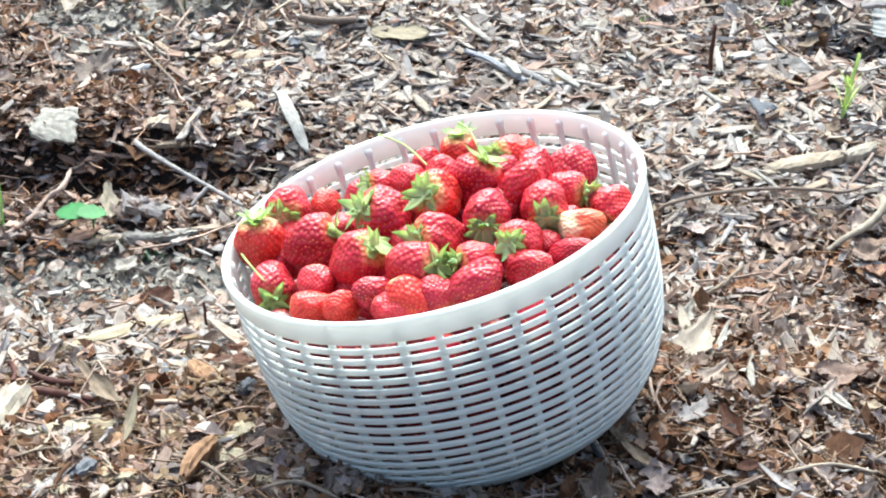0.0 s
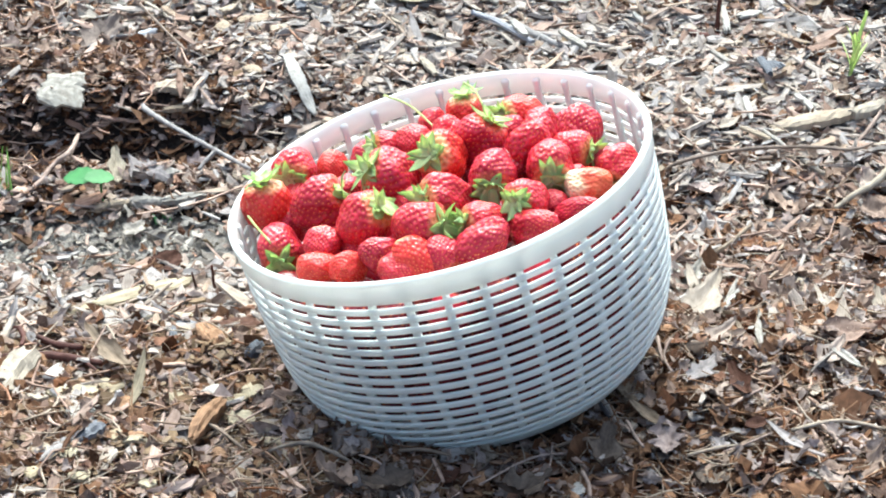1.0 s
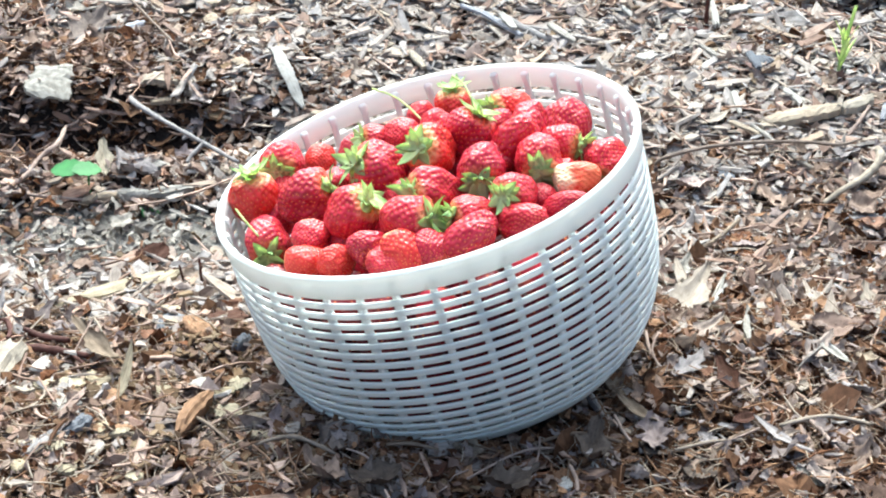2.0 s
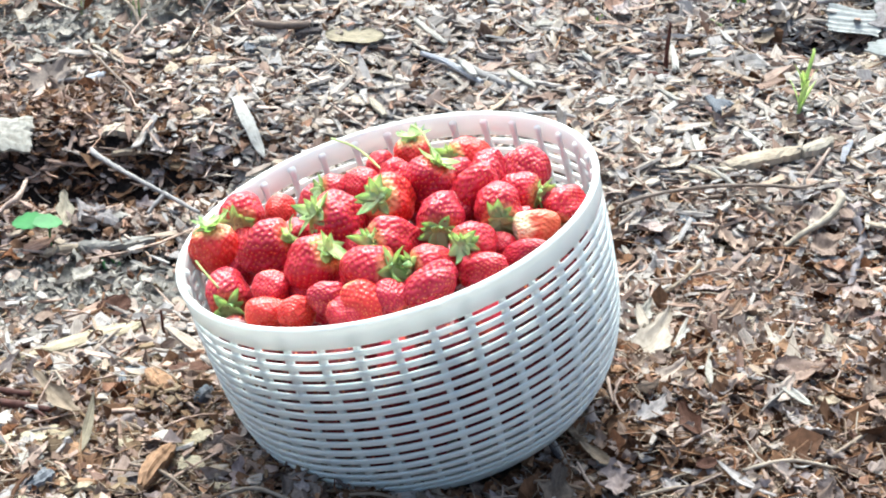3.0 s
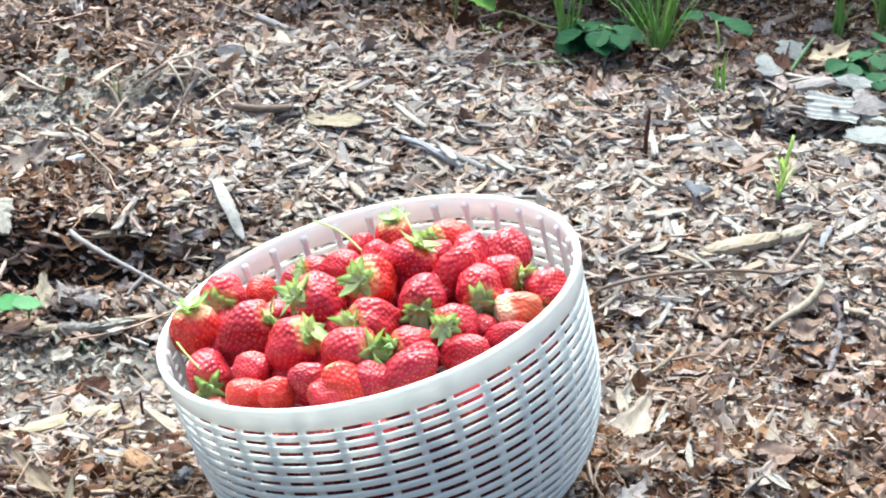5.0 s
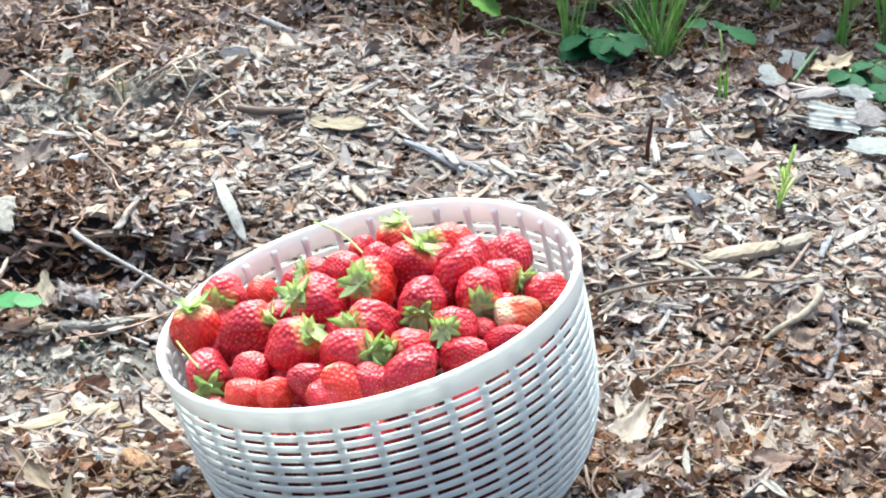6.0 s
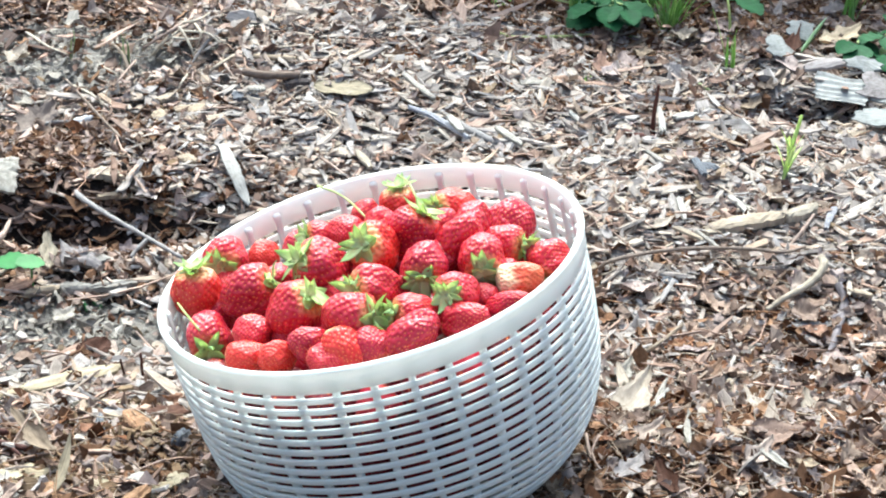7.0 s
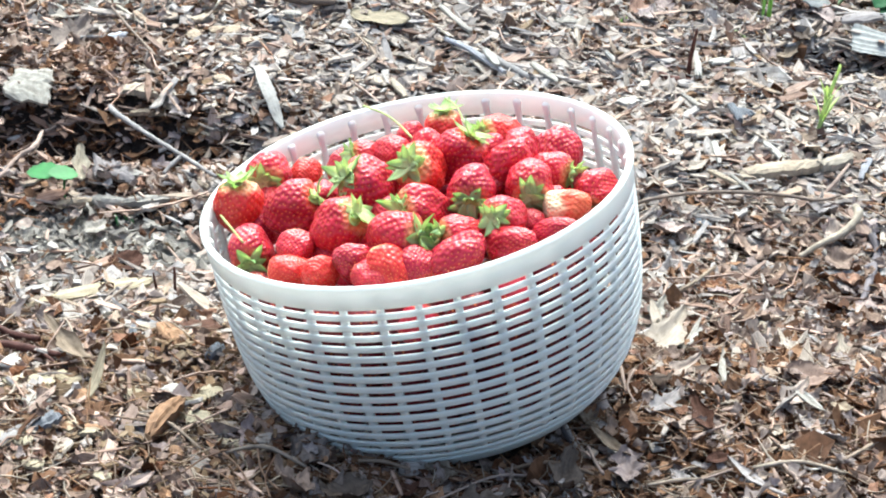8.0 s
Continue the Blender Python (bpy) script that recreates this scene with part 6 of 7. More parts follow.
slab("wood_chip", "yellowish cream wood chip", (-0.226, -0.010, 0.008), (0.014, 0.011, 0.0024), 14, BRIGHT_CHIP, 231, "wood chip", 0, 0)
slab("wood_chip", "white splinter in brown litter", (-0.206, -0.057, 0.008), (0.014, 0.007, 0.0024), -20, WHITE_CHIP, 232, "wood chip", 0, 0)
slab("wood_chip", "cream wood chip in brown litter", (-0.185, -0.073, 0.008), (0.011, 0.009, 0.0024), 18, BRIGHT_CHIP, 233, "wood chip", 0, 0)
slab("wood_chip", "long cream chip in brown litter", (-0.172, -0.079, 0.008), (0.017, 0.006, 0.0024), -4, BRIGHT_CHIP, 234, "wood chip", 0, 0)
slab("wood_chip", "small cream chip on brown litter", (-0.099, -0.071, 0.008), (0.008, 0.007, 0.0024), 5, BRIGHT_CHIP, 235, "wood chip", 0, 0)
slab("wood_chip", "thin yellowish chip in needles", (-0.095, -0.086, 0.008), (0.013, 0.006, 0.0024), 0, BRIGHT_CHIP, 236, "wood chip", 0, 0)
slab("wood_chip", "small cream chip on brown litter", (-0.154, -0.033, 0.008), (0.011, 0.010, 0.0024), 20, BRIGHT_CHIP, 237, "wood chip", 0, 0)
slab("wood_chip", "cream chip before an orange chunk", (-0.118, -0.033, 0.008), (0.011, 0.010, 0.0024), -8, BRIGHT_CHIP, 238, "wood chip", 0, 0)
slab("wood_chip", "pale chip near the basket", (-0.110, -0.021, 0.008), (0.014, 0.014, 0.0024), 14, BRIGHT_CHIP, 239, "wood chip", 0, 0)
slab("wood_chip", "pale chip near the basket", (-0.133, -0.024, 0.008), (0.011, 0.010, 0.0024), -30, WHITE_CHIP, 240, "wood chip", 0, 0)
slab("wood_chip", "orange tan chip in litter", (-0.124, -0.097, 0.008), (0.009, 0.009, 0.0040), 10, ORANGE_WOOD, 241, "wood chip", 0, 0)
slab("wood_chip", "cream chip in needles", (-0.161, -0.128, 0.008), (0.010, 0.009, 0.0024), 0, BRIGHT_CHIP, 242, "wood chip", 0, 0)
slab("wood_chip", "cream chip in needles", (-0.200, -0.119, 0.008), (0.012, 0.010, 0.0024), 25, BRIGHT_CHIP, 243, "wood chip", 0, 0)
slab("wood_chip", "cream chip in needles", (-0.227, -0.116, 0.008), (0.009, 0.011, 0.0024), 0, BRIGHT_CHIP, 244, "wood chip", 0, 0)
slab("wood_chip", "cream chip in needles", (-0.209, -0.096, 0.008), (0.012, 0.011, 0.0024), 28, BRIGHT_CHIP, 245, "wood chip", 0, 0)
slab("wood_chip", "small white chip in dark litter", (0.077, -0.136, 0.008), (0.008, 0.012, 0.0024), 0, WHITE_CHIP, 246, "wood chip", 0, 0)
slab("wood_chip", "small white chip in dark litter", (0.094, -0.115, 0.008), (0.005, 0.008, 0.0024), 0, WHITE_CHIP, 247, "wood chip", 0, 0)
slab("wood_chip", "white chip on pale leaves", (0.196, 0.050, 0.008), (0.007, 0.014, 0.0024), 80, WHITE_CHIP, 248, "wood chip", 0, 0)
twig("dry_stalk", "thin curved stalk before the basket", ((0.023, -0.136, 0.046), (0.044, -0.117, 0.047), (0.058, -0.108, 0.047), (0.072, -0.105, 0.046)), (0.0007, 0.0007, 0.0007, 0.0007), TAN_TWIG, 249, "stalk")
twig("dry_stalk", "thin looped stalk before the basket", ((0.046, -0.137, 0.046), (0.056, -0.139, 0.046), (0.062, -0.118, 0.047), (0.064, -0.096, 0.047)), (0.0006, 0.0006, 0.0006, 0.0006), TAN_TWIG, 250, "stalk")
twig("dry_stalk", "pale stalk in dark litter", ((0.080, -0.123, 0.046), (0.083, -0.135, 0.045), (0.083, -0.147, 0.045)), (0.0011, 0.0011, 0.0011), TAN_TWIG, 251, "stalk")
twig("dry_stalk", "thin stalk lying on brown leaves", ((-0.044, -0.110, 0.049), (-0.033, -0.118, 0.049), (-0.024, -0.134, 0.048), (-0.018, -0.151, 0.047)), (0.0006, 0.0006, 0.0006, 0.0006), TAN_TWIG, 252, "stalk")
twig("dry_stalk", "pale forked stalk in dark litter", ((0.107, -0.075, 0.049), (0.111, -0.090, 0.048), (0.115, -0.100, 0.047)), (0.0009, 0.0009, 0.0009), TAN_TWIG, 253, "stalk")
twig("dry_stalk", "long thin stalk in the litter", ((0.160, -0.105, 0.047), (0.173, -0.097, 0.047), (0.188, -0.089, 0.049)), (0.0006, 0.0006, 0.0006), TAN_TWIG, 254, "stalk")
twig("dry_stalk", "thin stalk in the litter", ((0.138, 0.015, 0.050), (0.133, -0.003, 0.049), (0.136, -0.028, 0.052)), (0.0007, 0.0007, 0.0007), TAN_TWIG, 255, "stalk")
twig("dry_stalk", "thin dry needle in brown litter", ((-0.097, -0.102, 0.046), (-0.087, -0.119, 0.048), (-0.079, -0.140, 0.048)), (0.0006, 0.0006, 0.0006), RUST_TAN, 256, "stalk")
twig("dry_stalk", "thin dry needle in brown litter", ((-0.078, -0.102, 0.050), (-0.074, -0.121, 0.047), (-0.064, -0.135, 0.045)), (0.0006, 0.0006, 0.0006), RUST_TAN, 257, "stalk")
twig("dry_stalk", "thin dry needle in brown litter", ((-0.106, -0.118, 0.045), (-0.092, -0.131, 0.048), (-0.085, -0.150, 0.049)), (0.0006, 0.0006, 0.0006), RUST_TAN, 258, "stalk")
twig("dry_stalk", "thin dry needle in brown litter", ((-0.068, -0.107, 0.049), (-0.072, -0.126, 0.047), (-0.068, -0.146, 0.047)), (0.0005, 0.0005, 0.0005), RUST_TAN, 259, "stalk")
twig("dry_stalk", "thin dry needle in brown litter", ((-0.118, -0.124, 0.045), (-0.107, -0.105, 0.044), (-0.091, -0.099, 0.048)), (0.0005, 0.0005, 0.0005), RUST_TAN, 260, "stalk")
# at the edge of the bed
twig("dry_stalk", "pinkish tan dry stalk standing by the vine", ((0.189, 0.712, 0.001), (0.193, 0.732, 0.009), (0.199, 0.761, 0.017)), (0.0018, 0.0019, 0.0016), TAN_WOOD, 17, "stalk")
twig("stick", "thin pale stick leaning on dead leaves", ((0.272, 0.698, 0.009), (0.277, 0.660, 0.012), (0.283, 0.632, 0.009)), (0.0011, 0.0012, 0.001), TAN_WOOD, 80, "stick")
twig("vine", "yellow green vine stem creeping over the litter", ((0.089, 0.730, 0.018), (0.114, 0.727, 0.014), (0.138, 0.732, 0.013), (0.162, 0.740, 0.011), (0.196, 0.754, 0.009), (0.216, 0.750, 0.005)), (0.0011, 0.0012, 0.0012, 0.0012, 0.0012, 0.0008), VINE_GREEN, 31, "vine")
twig("vine", "thin green runner arching towards the grass", ((0.114, 0.853, 0.013), (0.133, 0.828, 0.016), (0.149, 0.816, 0.013), (0.167, 0.808, 0.013)), (0.0009, 0.001, 0.001, 0.0008), VINE_GREEN, 81, "vine")
twig("vine", "short yellow green stem on dead leaves", ((0.246, 0.667, 0.010), (0.255, 0.650, 0.009), (0.264, 0.633, 0.010)), (0.0014, 0.0015, 0.001), VINE_GREEN, 82, "vine")
strip("card_scrap", "tan grey strip of torn card arching behind a ribbed scrap", ((0.342, 0.651, 0.024), (0.357, 0.654, 0.026), (0.373, 0.656, 0.027), (0.378, 0.653, 0.026)), (0.0072, 0.0108, 0.0072, 0.0036), 0.0020, GREY_PALE, 84, "card scrap", 0.4, 0.3)
strip("card_scrap", "pale grey torn card standing by a rust leaf", ((0.316, 0.688, 0.025), (0.324, 0.694, 0.024), (0.334, 0.708, 0.021)), (0.0129, 0.0189, 0.0172), 0.0012, GREY_SHEET, 351, "card scrap", 0.4, 0.7)
strip("card_scrap", "grey torn card above a rust leaf", ((0.339, 0.741, 0.021), (0.350, 0.744, 0.019), (0.360, 0.740, 0.017)), (0.0101, 0.0159, 0.0134), 0.0012, GREY_SHEET, 352, "card scrap", 0.4, 0.7)
strip("card_scrap", "crumpled grey card corner behind the ribbed scrap", ((0.374, 0.649, 0.029), (0.388, 0.656, 0.027), (0.398, 0.645, 0.025)), (0.0062, 0.0114, 0.0132), 0.0012, GREY_SHEET, 353, "card scrap", 0.4, 0.6)
strip("card_scrap", "folded brownish grey card beside the ribbed scrap", ((0.387, 0.631, 0.020), (0.395, 0.626, 0.019), (0.407, 0.616, 0.018)), (0.0191, 0.0183, 0.0104), 0.0012, GREY_PALE, 354, "card scrap", 0.4, 0.6)
strip("card_scrap", "whitish torn card lying on the litter", ((0.373, 0.574, 0.017), (0.383, 0.568, 0.018), (0.394, 0.560, 0.021), (0.405, 0.547, 0.024)), (0.0113, 0.0179, 0.0188, 0.0141), 0.0012, GREY_SHEET, 355, "card scrap", 0.4, 0.4)
strip("card_scrap", "narrow whitish torn card under the ribbed scrap", ((0.356, 0.604, -0.001), (0.365, 0.641, -0.008), (0.369, 0.633, 0.003)), (0.0042, 0.0074, 0.0055), 0.0012, WHITE_LEAF, 356, "card scrap", 0.4)
strip("card_scrap", "thin grey sliver of torn card", ((0.392, 0.620, 0.011), (0.401, 0.614, 0.012), (0.408, 0.589, 0.020)), (0.0036, 0.0064, 0.0036), 0.0012, GREY_SHEET, 357, "card scrap", 0.4, 0.3)
slab("wood_chip", "pale blue grey flake by a thin stick", (0.269, 0.658, 0.007), (0.016, 0.026, 0.0020), 0, SLATE_PALE, 83, "wood chip", 0, 0)
slab("wood_chip", "cream chip standing under the card scrap", (0.366, 0.623, 0.006), (0.013, 0.005, 0.0040), 50, CREAM, 84, "wood chip", 0, 0)
slab("wood_chip", "pale violet grey flake on the litter", (0.236, 0.676, 0.007), (0.016, 0.017, 0.0020), 3, SLATE_PALE, 85, "wood chip", 0, 0)
slab("wood_splinter", "white splinter in the bed edge litter", (0.128, 0.633, 0.007), (0.033, 0.012, 0.0030), 13, BLEACHED, 86, "wood splinter", 0, 0)
slab("wood_splinter", "rust brown splinter in the litter", (0.120, 0.668, 0.007), (0.024, 0.018, 0.0030), 12, RUST_LEAF, 87, "wood splinter", 0, 0)
leaf("bright tan oak leaf beside the plants", (0.383, 0.744), 0.049, 0.027, 39, 3, 0.2, 0.2, 18, TAN_BRIGHT, 0, 0, 0.016, 0.1, 0.015)
leaf("dark rust leaf between scraps of card", (0.341, 0.721), 0.068, 0.015, 77, 2, 0.2, 0.3, 20, RUST_LEAF, 0, 0, 0.016, 0.1, 0.015)
leaf("tan dead leaf caught among green plants", (0.252, 0.732), 0.031, 0.022, -37, 2, 0.2, 0.2, 88, TAN_LEAF, 0, 0, 0.010, 0.1, 0.015)
leaf("tan dead leaf caught among green plants", (0.266, 0.718), 0.028, 0.018, 42, 3, 0.2, 0.2, 89, TAN_LEAF, 0, 0, 0.010, 0.1, 0.015)
leaf("tan dead leaf caught among green plants", (0.210, 0.730), 0.023, 0.028, -50, 2, 0.2, 0.2, 90, TAN_LEAF, 0, 0, 0.010, 0.1, 0.015)
leaf("grey brown dead leaf by the grass", (0.220, 0.785), 0.029, 0.029, -39, 2, 0.2, 0.2, 91, GREY_LEAF, 0, 0, 0.010, 0.1, 0.015)
leaf("dark rust leaf beside the grass clump", (0.263, 0.793), 0.022, 0.029, -20, 2, 0.2, 0.3, 92, RUST_LEAF, 0, 0, 0.010, 0.1, 0.015)
leaf("grey curled leaf above the card scraps", (0.336, 0.798), 0.052, 0.008, 74, 0, 0.2, 0.4, 93, GREY_PALE, 0, 0, 0.010, 0.1, 0.015)
twig("wood_splinter", "upright dark brown splinter standing in the chips", ((0.212, 0.553, 0.005), (0.213, 0.553, 0.027), (0.215, 0.553, 0.048)), (.0024, .0018, .0008), RED_TWIG, 19, "wood splinter", side=[(((0.188, 0.561, 0.007), (0.200, 0.547, 0.007), (0.214, 0.541, 0.008)), (.0022, .0032, .0030))])
strip("wood_splinter", "whitish splinter leaning beside a dark one", ((0.219, 0.541, 0.013), (0.219, 0.555, 0.017), (0.218, 0.571, 0.020)), (0.0059, 0.0055, 0.0030), 0.0025, WHITE_CHIP, 20, "wood splinter", 0.4)
# on the grey soil
twig("grass_straw", "stiff bleached dead grass stalk over grey soil", ((-0.158, 0.749, 0.017), (-0.169, 0.699, 0.027), (-0.195, 0.697, 0.010)), (0.0015, 0.0014, 0.0008), TAN_TWIG, 400, "dead grass")
twig("grass_straw", "stiff bleached dead grass stalk over grey soil", ((-0.171, 0.696, 0.023), (-0.183, 0.699, 0.009), (-0.196, 0.701, -0.010)), (0.0015, 0.0013, 0.0008), STRAW, 401, "dead grass")
twig("grass_straw", "stiff bleached dead grass stalk over grey soil", ((-0.165, 0.699, 0.029), (-0.155, 0.684, 0.018), (-0.150, 0.684, 0.001)), (0.0011, 0.0010, 0.0006), STRAW, 402, "dead grass")
twig("grass_straw", "stiff bleached dead grass stalk over grey soil", ((-0.151, 0.744, 0.019), (-0.161, 0.707, 0.026), (-0.172, 0.698, 0.024)), (0.0012, 0.0010, 0.0006), TAN_TWIG, 403, "dead grass")
twig("grass_straw", "stiff bleached dead grass stalk over grey soil", ((-0.170, 0.692, 0.022), (-0.155, 0.689, 0.022), (-0.147, 0.700, 0.019)), (0.0011, 0.0010, 0.0006), STRAW, 404, "dead grass")
twig("grass_straw", "stiff bleached dead grass stalk over grey soil", ((-0.155, 0.721, 0.024), (-0.147, 0.694, 0.026), (-0.150, 0.692, 0.014)), (0.0011, 0.0010, 0.0006), STRAW, 405, "dead grass")
twig("grass_straw", "stiff bleached dead grass stalk over grey soil", ((-0.186, 0.743, 0.015), (-0.185, 0.704, 0.015)), (0.0008, 0.0004), TAN_TWIG, 406, "dead grass")
twig("grass_straw", "stiff bleached dead grass stalk over grey soil", ((-0.118, 0.665, 0.019), (-0.128, 0.634, 0.024), (-0.136, 0.629, 0.019)), (0.0011, 0.0010, 0.0006), STRAW, 407, "dead grass")
twig("grass_straw", "stiff bleached dead grass stalk over grey soil", ((-0.226, 0.676, 0.002), (-0.215, 0.633, 0.017), (-0.208, 0.628, 0.015)), (0.0008, 0.0007, 0.0004), STRAW, 408, "dead grass")
twig("grass_straw", "stiff bleached dead grass stalk over grey soil", ((-0.200, 0.687, 0.003), (-0.204, 0.617, 0.019), (-0.211, 0.606, 0.012)), (0.0011, 0.0010, 0.0006), TAN_TWIG, 409, "dead grass")
twig("grass_straw", "stiff bleached dead grass stalk over grey soil", ((-0.296, 0.737, 0.006), (-0.270, 0.680, 0.017), (-0.252, 0.668, 0.015)), (0.0011, 0.0010, 0.0006), STRAW, 410, "dead grass")
twig("grass_straw", "stiff bleached dead grass stalk over grey soil", ((-0.242, 0.615, 0.011), (-0.225, 0.592, 0.013), (-0.211, 0.577, 0.009)), (0.0011, 0.0010, 0.0006), STRAW, 411, "dead grass")
twig("grass_straw", "stiff bleached dead grass stalk over grey soil", ((-0.149, 0.752, 0.017), (-0.144, 0.699, 0.025), (-0.147, 0.690, 0.013)), (0.0008, 0.0007, 0.0004), TAN_TWIG, 412, "dead grass")
twig("grass_straw", "stiff bleached dead grass stalk over grey soil", ((-0.167, 0.713, 0.026), (-0.152, 0.721, 0.026), (-0.144, 0.758, 0.018)), (0.0011, 0.0010, 0.0006), STRAW, 413, "dead grass")
twig("grass_straw", "stiff bleached dead grass stalk over grey soil", ((-0.151, 0.683, -0.000), (-0.154, 0.608, 0.022), (-0.158, 0.598, 0.017)), (0.0011, 0.0010, 0.0006), STRAW, 414, "dead grass")
twig("grass_straw", "stiff bleached dead grass stalk over grey soil", ((-0.131, 0.677, 0.012), (-0.122, 0.628, 0.024), (-0.116, 0.616, 0.021)), (0.0011, 0.0010, 0.0006), TAN_TWIG, 415, "dead grass")
twig("grass_straw", "stiff bleached dead grass stalk over grey soil", ((-0.179, 0.705, 0.023), (-0.188, 0.701, 0.020), (-0.201, 0.704, 0.013)), (0.0008, 0.0007, 0.0004), STRAW, 416, "dead grass")
twig("grass_straw", "stiff bleached dead grass stalk over grey soil", ((-0.163, 0.741, 0.018), (-0.165, 0.698, 0.026), (-0.182, 0.693, 0.013)), (0.0012, 0.0010, 0.0006), STRAW, 417, "dead grass")
twig("grass_straw", "stiff bleached dead grass stalk over grey soil", ((-0.284, 0.771, 0.006), (-0.282, 0.782, 0.012), (-0.283, 0.810, 0.010)), (0.0008, 0.0007, 0.0004), TAN_TWIG, 418, "dead grass")
twig("grass_straw", "stiff bleached dead grass stalk over grey soil", ((-0.162, 0.697, 0.026), (-0.142, 0.695, 0.025), (-0.131, 0.691, 0.018)), (0.0011, 0.0010, 0.0006), STRAW, 419, "dead grass")
twig("bark_roll", "blue grey roll of bark on the soil", ((-0.238, 0.542, 0.007), (-0.229, 0.554, 0.007), (-0.220, 0.561, 0.007)), (0.0036, 0.004, 0.0034), SLATE_PALE, 94, "bark")
twig("bark_log", "grey brown stick of bark over a dark gap", ((-0.108, 0.615, 0.026), (-0.088, 0.608, 0.026), (-0.064, 0.610, 0.026)), (0.003, 0.0034, 0.003), BROWN_TWIG, 20, "bark")
twig("twig", "pale stick with broken ends on the chips", ((-0.117, 0.669, 0.016), (-0.094, 0.647, 0.025), (-0.068, 0.639, 0.027)), (0.0024, 0.0028, 0.0024), TAN_WOOD, 21, "twig")
twig("twig", "grey twig leaning on the chips", ((-0.099, 0.849, 0.010), (-0.087, 0.837, 0.009), (-0.071, 0.823, 0.008)), (0.003, 0.0032, 0.0028), GREY_TWIG, 95, "twig")
slab("wood_chip", "slate grey chip with a pale top", (-0.105, 0.587, 0.005), (0.020, 0.015, 0.0050), 14, SLATE, 96, "wood chip", 0, 0)
slab("wood_chip", "white chip lying on a slate one", (-0.096, 0.585, 0.013), (0.013, 0.008, 0.0030), 14, BLEACHED, 97, "wood chip", 0, 0)
slab("wood_chunk", "orange tan chunk beside a dark hollow", (-0.171, 0.560, 0.005), (0.028, 0.012, 0.0050), 78, TAN_WOOD, 98, "wood chunk", 0, 0)
slab("wood_splinter", "long cream splinter among brown chips", (-0.146, 0.569, 0.007), (0.026, 0.013, 0.0030), 15, CREAM, 99, "wood splinter", 0, 0)
slab("wood_splinter", "cream splinter among brown chips", (-0.122, 0.547, 0.007), (0.025, 0.014, 0.0030), -23, CREAM, 113, "wood splinter", 0, 0)
slab("wood_splinter", "cream splinter beside the grey soil", (-0.166, 0.587, 0.007), (0.019, 0.009, 0.0030), 34, CREAM, 114, "wood splinter", 0, 0)
leaf("large pale oak leaf on the grey soil", (-0.262, 0.564), 0.025, 0.032, 22, 3, 0.2, 0.2, 21, TAN_PALE, 0, 0, 0.010, 0.1, 0.015)
leaf("pale tan leaf on the grey soil", (-0.295, 0.666), 0.023, 0.035, -19, 2, 0.2, 0.2, 115, TAN_PALE, 0, 0, 0.010, 0.1, 0.015)
leaf("large pale leaf at the edge of the soil", (-0.261, 0.864), 0.022, 0.049, 9, 3, 0.2, 0.2, 116, GREY_PALE, 0, 0, 0.010, 0.1, 0.015)
twig("twig", "thin weathered twig leaning on the grey soil", (on(-.248, 0.617, .012), on(-.222, 0.565, .014), on(-.194, 0.512, .012)), (.0009, .0010, .0010), BROWN_TWIG, 7)
twig("twig", "thin dark twig poking against the basket", (on(.098, -0.067, .010), on(.084, -0.052, .024), on(.077, -0.049, .034)), (.0015, .0012, .0008), DARK_BARK, 14)
twig("dry_stalk", "thin upright brown stalk standing in the soil", (on(-.145, 0.168, 0), on(-.146, 0.148, .014), on(-.147, 0.147, .030)), (.0011, .001, .0007), RED_TWIG, 15, "stalk")
twig("dry_stalk", "short upright brown stalk in the soil", (on(-.158, 0.178, 0), on(-.159, 0.160, .010), on(-.161, 0.156, .022)), (.001, .0009, .0006), RED_TWIG, 16, "stalk")
twig("twig", "long grey weathered twig half buried in chips", (on(.030, 0.587, .006), on(.058, 0.548, .010), on(.092, 0.518, .008)), (.0022, .0034, .0026), GREY_TWIG, 18)
twig("twig", "blue grey twig lying beside the plants", (on(.395, 0.572, .008), on(.425, 0.582, .010), on(.460, 0.599, .010)), (.0026, .0026, .0024), GREY_TWIG, 19)
slab("wood_chip", "dark grey chip under weathered twigs", (-.06, 0.611, .004), (.030, .016, .006), 10, DARK_BARK, 27, "wood chip")
leaf("flat olive tan leaf lying on the chips", (-.028, 0.588), .048, .030, 168, 0, .06, .05, 1, OLIVE_LEAF, 0, 3, .011, .05, .005)
leaf("pinkish lobed leaf on the mulch", (-.262, 0.545), .046, .034, 60, 3, .25, .3, 4, PINK_LEAF, 0, -12, .014)
leaf("brown oak leaf under the front of the basket", (-.026, -0.141), 0.030, 0.022, 200, 3, .6, .6, 13, GREY_LEAF, 0, 10, .014)
leaf("brown oak leaf banked against the basket", (-.058, -0.129), 0.027, 0.019, 160, 3, .6, .7, 14, LEAF, 10, -12, .014)
leaf("grey brown leaf banked against the basket", (.045, -0.143), 0.032, 0.022, 20, 3, .6, .6, 15, GREY_LEAF, 0, 12, .014)
leaf("crumpled grey brown leaf before the basket", (.092, -0.108), 0.030, 0.022, 80, 2, .7, .6, 16, GREY_LEAF, 8, 0, .014)
